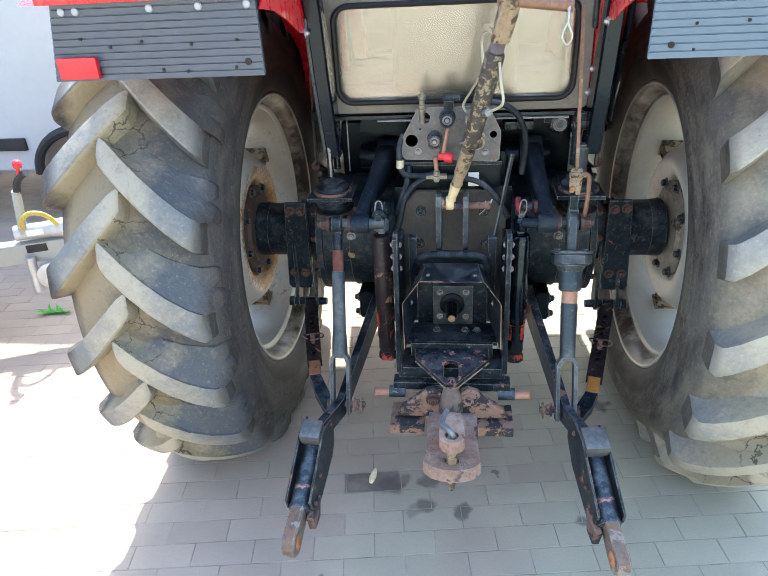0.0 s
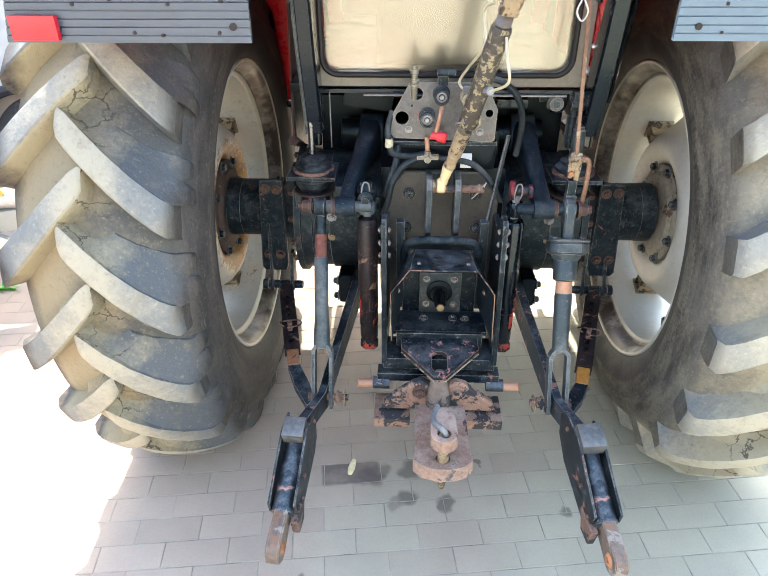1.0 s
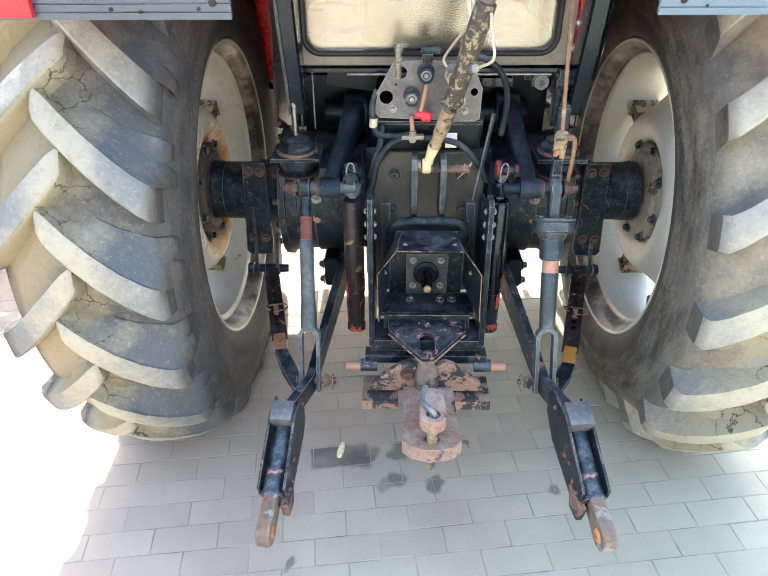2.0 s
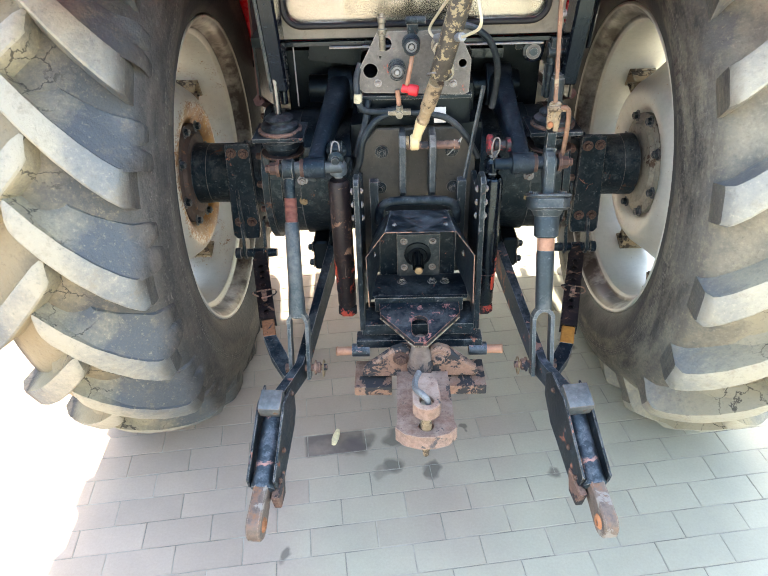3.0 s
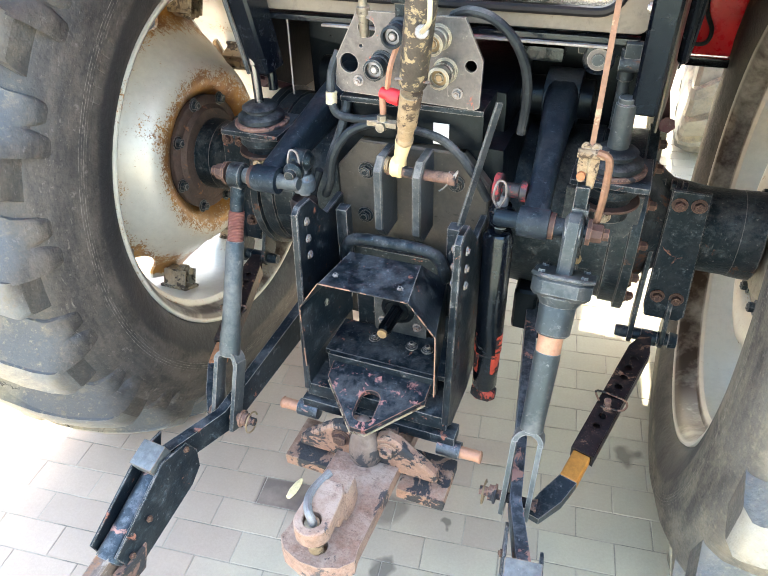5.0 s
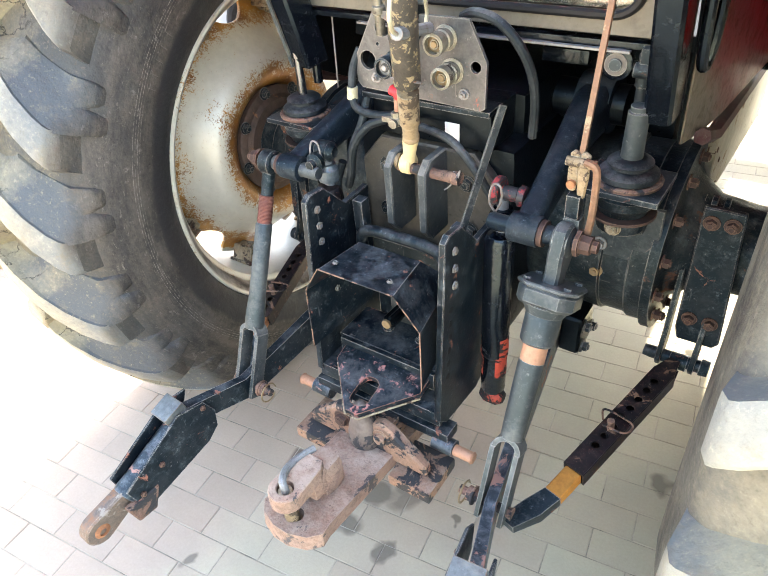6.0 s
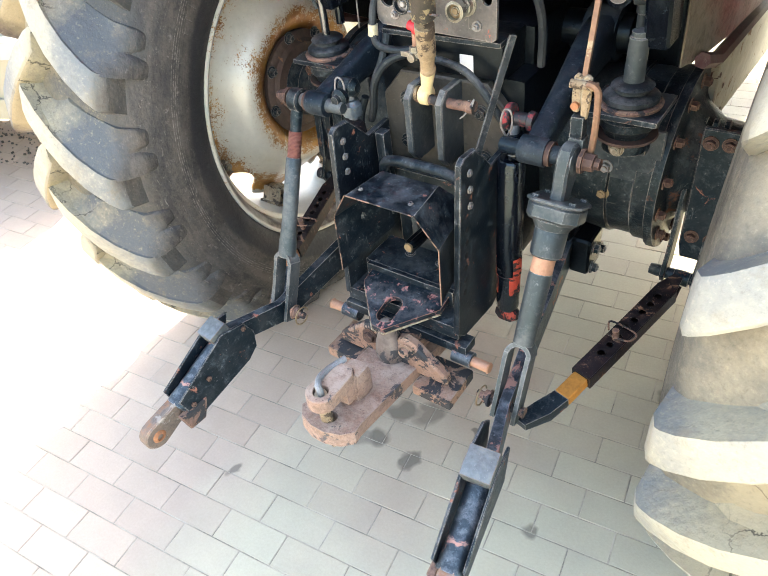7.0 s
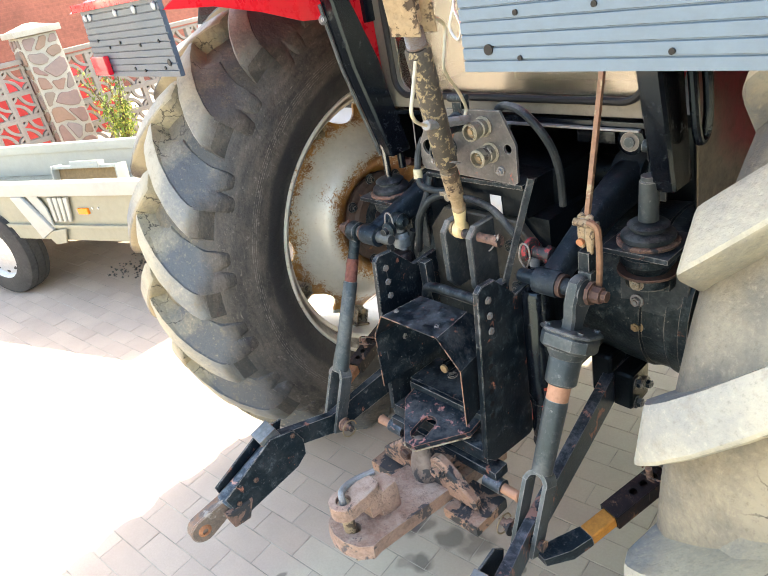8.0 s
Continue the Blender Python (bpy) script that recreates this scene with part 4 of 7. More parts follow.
def make_cab():
    y = -0.175
    wall = part("cab", plate([rounded(-0.425, 1.285, 0.425, 1.66, 0.02), rounded(-0.376, 1.320, 0.376, 1.615, 0.05)], 0.035, facing_back(y), 0.003), cab_beige, tractor, "beige-grey worn steel cab with a closed rear window")
    part("window_pane", plate([rounded(-0.369, 1.327, 0.369, 1.608, 0.045)], 0.005, facing_back(y + 0.004)), cab_glass, wall, "closed rear window pane reflecting a pale yard")
    bm = bmesh.new()
    loop = [(u, y - 0.02, v) for u, v in rounded(-0.376, 1.320, 0.376, 1.615, 0.05, 8)]
    add_tube(bm, loop + loop[:1], 0.009, 8, curved=False)
    part("window_seal", bm, seal_black, wall, "black rubber window seal")
    part("sill_rail", box((0.0, y - 0.012, 1.272), (0.83, 0.03, 0.012), bevel=0.002), black_clean, wall, "worn steel sill rail")
    part("sill_lip", box((0.06, y - 0.03, 1.262), (0.62, 0.012, 0.005), bevel=0.001), worn_steel, wall)
    part("upper_rail", box((0, y, 1.69), (0.9, 0.05, 0.05), bevel=0.008), black_clean, wall)
    part("upper_window", plate([rounded(-0.38, 1.72, 0.38, 2.34, 0.05)], 0.005, facing_back(y + 0.02)), cab_glass, wall)
    for sgn in (-1, 1):
        # slanting rear posts, a bright edge strip beside each
        part("post", plate([[(-0.252, 1.15), (-0.170, 1.15), (-0.215, 1.33), (-0.235, 1.43), (-0.300, 1.60), (-0.36, 1.80), (-0.42, 1.80), (-0.362, 1.60), (-0.332, 1.43), (-0.295, 1.30)]], 0.05, facing_side(-0.402 if sgn < 0 else 0.447), 0.006), black_clean, wall, "glossy black cab post", smooth=20)
        side_x = -0.425 if sgn < 0 else 0.472
        if sgn < 0:
            part("post_trim", tube([(side_x, -0.258, 1.155), (side_x, -0.300, 1.30), (side_x, -0.337, 1.43), (side_x, -0.367, 1.60)], 0.005, 6, curved=False), frame_grey, wall)
        part("post", box((sgn * 0.44, -0.20, 1.95), (0.05, 0.05, 0.85), (0, 0, 0), 0.008), black_clean, wall, smooth=20)
        part("side_panel", plate([[(-0.10, 1.08), (0.10, 1.0), (1.0, 0.91), (1.0, 1.62), (0.0, 1.62), (-0.05, 1.35)] if sgn < 0 else [(0.62, 0.96), (1.0, 0.91), (1.0, 1.62), (0.62, 1.62)]], 0.006, facing_side(sgn * 0.50)), maroon_dust, wall, "dusty dark maroon inner panel")
        # Black sheet added to keep the panel's inner side dark.
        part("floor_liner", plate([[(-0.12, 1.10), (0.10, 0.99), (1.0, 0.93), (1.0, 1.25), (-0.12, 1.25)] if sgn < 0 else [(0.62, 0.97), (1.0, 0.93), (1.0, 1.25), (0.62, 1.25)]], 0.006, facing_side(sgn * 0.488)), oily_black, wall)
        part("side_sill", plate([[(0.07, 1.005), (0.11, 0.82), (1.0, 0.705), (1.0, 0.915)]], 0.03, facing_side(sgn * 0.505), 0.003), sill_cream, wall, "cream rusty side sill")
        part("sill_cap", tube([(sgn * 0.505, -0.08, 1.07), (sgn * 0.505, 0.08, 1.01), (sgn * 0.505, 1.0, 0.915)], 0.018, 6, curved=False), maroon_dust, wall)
        # Black box added to fill the gap below the cab with dark.
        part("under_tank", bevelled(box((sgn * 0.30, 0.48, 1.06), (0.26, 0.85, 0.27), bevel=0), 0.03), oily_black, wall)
        part("side_window", plate([[(-0.15, 1.72), (1.25, 1.5), (1.2, 2.35), (-0.15, 2.35)]], 0.006, facing_side(sgn * 0.62)), cab_glass, wall)
        part("side_post", box((sgn * 0.60, 1.25, 1.8), (0.05, 0.05, 1.2), (4, 0, 0), 0.008), black_clean, wall)
    out = [(-0.275, 1.62), (-0.215, 1.42), (-0.185, 1.30), (-0.165, 1.085), (-0.02, 1.055), (0.14, 1.04), (0.6, 1.03), (0.6, 1.62)]
    tilt = Matrix.Translation((0.474, -0.2, 0)) @ pose(0, 0, 0, 0, 0, -4.3) @ Matrix.Translation((0, 0.2, 0))
    part("fender_wall", plate([out], 0.004, tilt @ facing_side(0.004)), splashed_red, wall, "dark red mudguard wall under dried dust")
    # Black backing added so the mudguard wall's inner side stays dark.
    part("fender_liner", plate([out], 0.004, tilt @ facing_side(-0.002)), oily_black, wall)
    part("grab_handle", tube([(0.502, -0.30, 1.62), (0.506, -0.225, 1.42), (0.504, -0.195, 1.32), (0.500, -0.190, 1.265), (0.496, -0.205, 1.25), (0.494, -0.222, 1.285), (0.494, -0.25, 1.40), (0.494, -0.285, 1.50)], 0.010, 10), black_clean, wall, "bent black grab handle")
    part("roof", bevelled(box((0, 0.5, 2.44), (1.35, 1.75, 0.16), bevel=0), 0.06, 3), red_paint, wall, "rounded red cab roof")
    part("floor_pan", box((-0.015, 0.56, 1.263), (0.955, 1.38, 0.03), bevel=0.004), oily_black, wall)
    part("front_wall", box((0, 1.25, 1.5), (1.1, 0.03, 0.6), bevel=0.004), oily_black, wall)
    part("seat", bevelled(box((0, 0.35, 1.45), (0.46, 0.42, 0.5), bevel=0), 0.06, 3), oily_black, wall, "dark driver's seat")
    return wall


cab = make_cab()


def make_axle():
    """Rear axle housing with its two trumpets, hubs, mounting straps and rubber cab mounts."""
    bm = bmesh.new()
    add_lathe(bm, (-0.74, 0, AXLE_Z), (1, 0, AXLE_Z), [(0.0, 0.09), (0.0, 0.105), (0.10, 0.105), (0.18, 0.115), (0.228, 0.15), (0.238, 0.165), (0.24, 0.235), (0.262, 0.235), (0.264, 0.222), (0.30, 0.222), (0.303, 0.215), (0.36, 0.215), (0.363, 0.222), (0.55, 0.21), (0.93, 0.21), (1.117, 0.222), (1.12, 0.215), (1.177, 0.215), (1.18, 0.222), (1.216, 0.222), (1.218, 0.235), (1.24, 0.235), (1.242, 0.165), (1.252, 0.15), (1.30, 0.115), (1.38, 0.105), (1.48, 0.105), (1.48, 0.09)], 28)
    axle = part("rear_axle", bm, dark_iron, tractor, "oily black cast rear axle housing")
    for sgn in (-1, 1):
        part("axle_flange", lathe((sgn * 0.72, 0, AXLE_Z), (sgn * 1, 0, AXLE_Z), [(0, 0.10), (0.0, 0.106), (0.03, 0.108), (0.05, 0.108), (0.055, 0.1)], 32), dark_iron, axle)
        for k in range(14):
            th = math.tau * (k + 0.5) / 14
            part("flange_bolt", bolt_mesh((sgn * 0.502, 0.205 * math.cos(th), AXLE_Z + 0.205 * math.sin(th)), (sgn, 0, 0), 0.012, 0.014), bolt_rust, axle)
        # flat strap plate hanging from the trumpet, with two pairs of bolts and a clevis
        strap = part("strap_bracket", plate([[(sgn * 0.548, 0.945), (sgn * 0.630, 0.945), (sgn * 0.652, 0.60), (sgn * 0.640, 0.584), (sgn * 0.560, 0.584), (sgn * 0.552, 0.62)]], 0.016, facing_back(-0.125), 0.003), black_paint, axle, "flat black strap bracket with rusty bolts")
        for x, z in ((0.570, 0.912), (0.610, 0.915), (0.578, 0.655), (0.622, 0.655)):
            part("bolt", bolt_mesh((sgn * x, -0.134, z), (0, -1, 0), 0.012, 0.012), bolt_rust, axle)
        bm = bmesh.new()
        for dx in (-0.038, 0.038):
            head = 0.78 if dx * sgn < 0 else 0.66
            add_plate(bm, [[(-0.135, head), (-0.10, head), (-0.10, 0.55), (-0.12, 0.515), (-0.165, 0.515), (-0.18, 0.54), (-0.155, 0.60)]], 0.012, facing_side(sgn * (0.575 + dx)), 0.002)
        part("clevis", bm, black_paint, axle)
        part("clevis_pin", lathe((sgn * 0.50, -0.15, 0.535), (sgn * 1, -0.15, 0.535), [(0, 0), (0, 0.014), (0.018, 0.016), (0.02, 0.016), (0.13, 0.016), (0.13, 0.021), (0.15, 0.019), (0.15, 0)], 14), black_paint, axle)
        # rubber mount under the cab post: square plate, pads and bellows
        cx, cy = sgn * 0.414, -0.25
        part("mount_plate", bevelled(box((cx, cy, 1.027), (0.155, 0.14, 0.013), bevel=0), 0.004), black_paint, axle)
        part("mount_foot", lathe((cx, cy, 0.93), (cx, cy, 2), [(0, 0.0), (0, 0.048), (0.034, 0.046), (0.048, 0.050), (0.060, 0.060), (0.078, 0.061), (0.088, 0.052), (0.092, 0)], 24), dark_iron, axle)
        part("mount_flange", lathe((cx, cy, 0.962), (cx, cy, 2), [(0, 0.04), (0, 0.066), (0.002, 0.067), (0.006, 0.066), (0.006, 0.04)], 28, closed=True), bolt_rust, axle)
        part("mount_ring", lathe((cx, cy, 1.0335), (cx, cy, 2), [(0, 0.05), (0, 0.066), (0.006, 0.067), (0.009, 0.063), (0.009, 0.05)], 28), rust_brown, axle)
        part("mount_rubber", lathe((cx, cy, 1.040), (cx, cy, 2), [(0, 0.0), (0, 0.054), (0.005, 0.058), (0.014, 0.057), (0.020, 0.050), (0.023, 0.036), (0.028, 0.035), (0.031, 0.043), (0.035, 0.044), (0.040, 0.038), (0.044, 0.026), (0.045, 0)], 28), hose_rubber, axle, "stacked black rubber cab mount")
        part("mount_stud", lathe((cx, cy, 1.055), (cx, cy, 2), [(0, 0), (0, 0.022), (0.118, 0.020), (0.120, 0.0165), (0.130, 0.0165), (0.132, 0)] if sgn > 0 else [(0, 0), (0, 0.011), (0.12, 0.0105), (0.122, 0.014), (0.15, 0.014), (0.15, 0)], 16), grey_paint if sgn > 0 else strut_steel, axle)
        bm = bmesh.new()
        for k in range(4):
            add_lathe(bm, (sgn * (0.50 + 0.025 * k), -0.03, 0.905), (sgn * 2, -0.03, 0.905), [(0, 0), (0, 0.014), (0.012, 0.014), (0.012, 0)], 10)
        part("breather_bolts", bm, dark_iron, axle)
        # side cover with bolts
        part("gusset", plate([[(sgn * 0.325, 0.957), (sgn * 0.49, 0.957), (sgn * 0.49, 0.885), (sgn * 0.405, 0.745), (sgn * 0.325, 0.745)]], 0.012, facing_back(-0.205), 0.002), frame_grey, axle, "dusty black gusset plate with rusty bolts")
        part("gusset_web", bevelled(box((sgn * 0.41, -0.19, 0.93), (0.10, 0.10, 0.05), bevel=0), 0.012), dark_iron, axle)
        for x, z, mat in ((0.369, 0.847, worn_steel), (0.369, 0.774, brass)):
            part("bolt", bolt_mesh((sgn * x, -0.212, z), (0, -1, 0), 0.012, 0.010), mat, axle)
        part("bolt", bolt_mesh((sgn * 0.412, -0.296, 0.948), (0, -1, 0), 0.012, 0.010), tube_rust, axle)
        part("drain_bolt", bolt_mesh((sgn * 0.490, -0.16, 0.915), (sgn, 0, 0), 0.010, 0.01), brass, axle)
    return axle


axle = make_axle()


def make_transmission():
    bm = bmesh.new()
    add_box(bm, (0, 0.12, 0.82), (0.40, 0.85, 0.50), bevel=0.03)
    add_box(bm, (0, 1.2, 0.80), (0.44, 1.6, 0.48), bevel=0.04)
    add_box(bm, (0, -0.02, 1.09), (0.36, 0.40, 0.14), bevel=0.03)
    body = part("transmission", bm, oily_black, tractor, "oily black cast gearbox housing")
    # rear cover with chamfered top corners
    out = [(-0.118, 1.062), (0.118, 1.062), (0.176, 0.995), (0.176, 0.56), (-0.176, 0.56), (-0.176, 0.995)]
    part("rear_cover", plate([out], 0.03, facing_back(-0.318), 0.004), cover_dusty, body, "cast rear cover plate under brown-grey dust")
    for x, z in ((-0.104, 0.992), (0.104, 0.992), (-0.112, 0.875), (0.112, 0.875), (-0.13, 0.78), (0.13, 0.78)):
        part("bolt", bolt_mesh((x, -0.334, z), (0, -1, 0), 0.014, 0.011), dark_iron, body)
    for x in (-0.043, 0.043):
        part("top_link_flange", plate([[(-0.33, 1.065), (-0.40, 1.065), (-0.425, 1.04), (-0.425, 0.90), (-0.40, 0.87), (-0.33, 0.87)]], 0.02, facing_side(x), 0.003), frame_grey, body)
    part("top_link_pin", lathe((-0.03, -0.395, 1.035), (1, -0.395, 1.035), [(0, 0), (0, 0.012), (0.135, 0.012), (0.135, 0.015), (0.15, 0.015), (0.15, 0)], 14), rust_brown, body)
    bm = bmesh.new()
    add_tube(bm, [(0.105, -0.395, 1.05), (0.112, -0.402, 1.03), (0.125, -0.405, 1.06), (0.10, -0.40, 1.02), (0.085, -0.40, 1.005)], 0.0018, 6)
    part("cotter_pin", bm, bright_steel, body)
    # block under the valve plate with a white sticker
    part("valve_block", box((0.01, -0.27, 1.115), (0.29, 0.12, 0.09), bevel=0.01), oily_black, body)
    part("sticker", box((0.067, -0.3325, 1.10), (0.034, 0.002, 0.046), bevel=0.0008), label_white, body, "blank white sticker")
    part("valve_ledge", box((0.0, -0.31, 1.155), (0.31, 0.06, 0.012), bevel=0.003), black_paint, body)
    return body


transmission = make_transmission()


# ---- three-point hitch ----
def make_lift_arms():
    bm = rod((-0.34, -0.03, 1.09), (0.34, -0.03, 1.09), 0.045, n=24, bevel=0.004)
    shaft = part("rockshaft", bm, oily_black, tractor, "black lift shaft with two curved arms")
    for sgn in (-1, 1):
        bm = bmesh.new()
        x = sgn * 0.292
        x0 = -0.235 if sgn < 0 else 0.272
        line = smooth_line([(x0, -0.03, 1.09), (x0 * 0.75 + x * 0.25, -0.16, 1.078), (x0 * 0.35 + x * 0.65, -0.30, 1.04), (x, -0.445, 0.998)], 6)
        prev = None
        for i, c in enumerate(line):
            s = i / (len(line) - 1)
            t = (line[min(i + 1, len(line) - 1)] - line[max(i - 1, 0)]).normalized()
            up = Vector((1, 0, 0)).cross(t)
            w, h = 0.043 - 0.019 * s - 0.005 * math.sin(math.pi * s), 0.058 - 0.032 * s
            ring = [bm.verts.new(c + Vector((u * w, 0, 0)) + up * v * h) for u, v in ((-1, -0.45), (-0.88, -0.82), (-0.55, -1), (0.55, -1), (0.88, -0.82), (1, -0.45), (1, 0.45), (0.88, 0.82), (0.55, 1), (-0.55, 1), (-0.88, 0.82), (-1, 0.45))]
            if prev:
                for k in range(12):
                    bm.faces.new((prev[k], prev[(k + 1) % 12], ring[(k + 1) % 12], ring[k]))
            else:
                bm.faces.new(ring)
            prev = ring
        bm.faces.new(prev)
        add_rod(bm, (x0 - 0.04, -0.03, 1.09), (x0 + 0.04, -0.03, 1.09), 0.066, n=28, bevel=0.006)
        add_rod(bm, (x - 0.03, -0.452, 0.998), (x + 0.03, -0.452, 0.998), 0.03, n=24, bevel=0.005)
        arm = part("lift_arm", bm, arm_iron, shaft, smooth=50)
        # cross pin at the arm's end
        j = Vector((sgn * 0.215, -0.452, 0.998))
        part("arm_pin", lathe(j, j + Vector((sgn, 0, 0)), [(0, 0), (0, 0.014), (0.004, 0.0165), (0.045, 0.0165), (0.05, 0.020), (0.06, 0.0245), (0.10, 0.0245), (0.105, 0.019), (0.125, 0.019), (0.15, 0.014), (0.185, 0.013), (0.185, 0)], 18), arm_iron if sgn > 0 else grey_paint, shaft, "steel-grey cross pin")
        part("arm_collar", lathe(j + Vector((sgn * 0.105, 0, 0)), j + Vector((sgn, 0, 0)), [(0, 0), (0, 0.026), (0.012, 0.026), (0.012, 0)], 18), bolt_rust, shaft)
        part("arm_nut", lathe(j + Vector((sgn * 0.176, 0, 0)), j + Vector((sgn, 0, 0)), [(0, 0), (0, 0.026), (0.008, 0.026), (0.008, 0.019), (0.028, 0.018), (0.03, 0.012), (0.04, 0.012), (0.04, 0)], 8), bolt_rust, shaft)
    return shaft


make_lift_arms()


def make_lift_rod(sgn):
    """From the lift arm down to the fork that straddles the lower link."""
    top = Vector((sgn * 0.367, -0.452, 0.995))
    fork = Vector((sgn * 0.362, -0.622, 0.617))
    foot = Vector((sgn * 0.358, -0.70, 0.442))
    way = (fork - top).normalized()
    at = lambda s: top + (fork - top) * s
    bm = bmesh.new()
    add_lathe(bm, top - Vector((0.018, 0, 0)), top + Vector((1, 0, 0)), [(0, 0.014), (0.0, 0.024), (0.004, 0.030), (0.032, 0.030), (0.036, 0.024), (0.036, 0.014)], 22)
    if sgn < 0:
        add_rod(bm, at(0.05), at(0.20), 0.017, 0.015, 18)
        lift = part("lift_rod", bm, dark_iron, tractor, "adjustable lift rod with a rusty threaded neck and a grey tube")
        bm = bmesh.new()
        prof = [(0, 0.0)]
        z = 0.0
        while z < 0.075:
            prof += [(z, 0.0185), (z + 0.0016, 0.0165), (z + 0.0032, 0.0185)]
            z += 0.0034
        add_lathe(bm, at(0.195), at(1), prof + [(z, 0)], 18)
        part("thread", bm, thread_rust, lift, "red-brown screw thread")
        part("tube", lathe(at(0.36), at(1), [(0, 0), (0, 0.019), (0.004, 0.021), (0.19, 0.0215), (0.235, 0.025), (0.278, 0.0255), (0.282, 0.02), (0.282, 0)], 22), grey_paint, lift, "grey painted tube")
    else:
        # forged eye with a flattened neck
        neck = Matrix.Translation(top) @ axes(top, fork) @ Matrix(((0, 0, 1, 0), (1, 0, 0, 0), (0, 1, 0, 0), (0, 0, 0, 1)))
        eye_side = [(0.036 * math.cos(radians(k)), 0.036 * math.sin(radians(k))) for k in range(-30, -151, -15)] + [(-0.032, 0.03), (-0.022, 0.06), (-0.021, 0.112), (0.021, 0.112), (0.022, 0.06), (0.032, 0.03)]
        add_plate(bm, [eye_side], 0.030, neck, 0.005)
        lift = part("lift_rod", bm, grey_paint, tractor, "levelling lift rod with a grey gear head and a copper-coloured collar")
        bm = bmesh.new()
        m = Matrix.Translation(at(0.262)) @ axes(top, fork)
        out = [(0.058, 0.026), (0.034, 0.047), (-0.032, 0.047), (-0.056, 0.030), (-0.056, -0.034), (-0.032, -0.050), (0.034, -0.050), (0.058, -0.030)]
        add_plate(bm, [out], 0.040, m, 0.008)
        add_plate(bm, [[(u * 1.05, v * 1.05) for u, v in out]], 0.009, m @ Matrix.Translation((0, 0, -0.022)), 0.003)
        add_lathe(bm, at(0.305), at(1), [(0, 0.03), (0, 0.046), (0.010, 0.042), (0.020, 0.036), (0.020, 0.02)], 24)
        part("gear_head", bm, grey_paint, lift)
        for u, v in ((0.040, 0.030), (-0.040, 0.030), (0.040, -0.034), (-0.040, -0.034)):
            part("bolt", rod(m @ Vector((u, v, -0.024)), m @ Vector((u, v, -0.0315)), 0.007, n=6), grey_paint, lift)
        part("sleeve", lathe(at(0.335), at(1), [(0, 0), (0, 0.034), (0.004, 0.0355), (0.064, 0.0345), (0.069, 0.030), (0.069, 0)], 24), grey_paint, lift)
        part("collar", lathe(at(0.501), at(1), [(0, 0), (0, 0.0245), (0.038, 0.0245), (0.038, 0)], 22), copper_ring, lift, "bare copper-coloured collar")
        part("tube", lathe(at(0.590), at(1), [(0, 0), (0, 0.0250), (0.012, 0.0262), (0.174, 0.0235), (0.174, 0)], 22), grey_paint, lift)
    # slotted fork
    side = Vector((1, 0, 0))
    down = (foot - fork).normalized()
    bm = bmesh.new()
    for s in (-1, 1):
        add_box(bm, fork + down * 0.115 + side * s * 0.0265, (0.011, 0.040, 0.18), (math.degrees(math.atan2(foot.y - fork.y, -(foot.z - fork.z))), 0, 0), 0.002)
    arch = []
    for k in range(9):
        th = math.pi * k / 8
        arch.append(fork + down * (0.030 - 0.0265 * math.sin(th)) + side * 0.0265 * math.cos(th))
    normal = side.cross(down).normalized()
    prev = None
    for k, c in enumerate(arch):
        out = (c - (fork + down * 0.030)).normalized()
        ring = [bm.verts.new(c + out * a_ * 0.0055 + normal * b_ * 0.020) for a_, b_ in ((-1, -1), (1, -1), (1, 1), (-1, 1))]
        if prev:
            for i in range(4):
                bm.faces.new((prev[i], prev[(i + 1) % 4], ring[(i + 1) % 4], ring[i]))
        else:
            bm.faces.new(ring)
        prev = ring
    bm.faces.new(prev)
    part("fork", bm, grey_paint if sgn > 0 else frame_grey, lift, "slotted steel fork")
    c = foot + Vector((0, 0.008, 0.018))
    part("fork_pin", lathe(c + Vector((sgn * 0.045, 0, 0)), c - Vector((sgn, 0, 0)), [(0, 0), (0, 0.015), (0.01, 0.011), (0.085, 0.011), (0.087, 0.022), (0.091, 0.022), (0.093, 0.017), (0.103, 0.017), (0.105, 0.010), (0.123, 0.010), (0.123, 0)], 14), rust_brown, lift)
    bm = bmesh.new()
    p = c - Vector((sgn * 0.068, 0, 0))
    add_tube(bm, [p + Vector((0, 0.026 * math.cos(math.tau * k / 10), 0.026 * math.sin(math.tau * k / 10) - 0.004)) for k in range(10)], 0.0022, 6)
    part("linch_pin", bm, brass, lift)
    return lift


make_lift_rod(-1)
make_lift_rod(1)


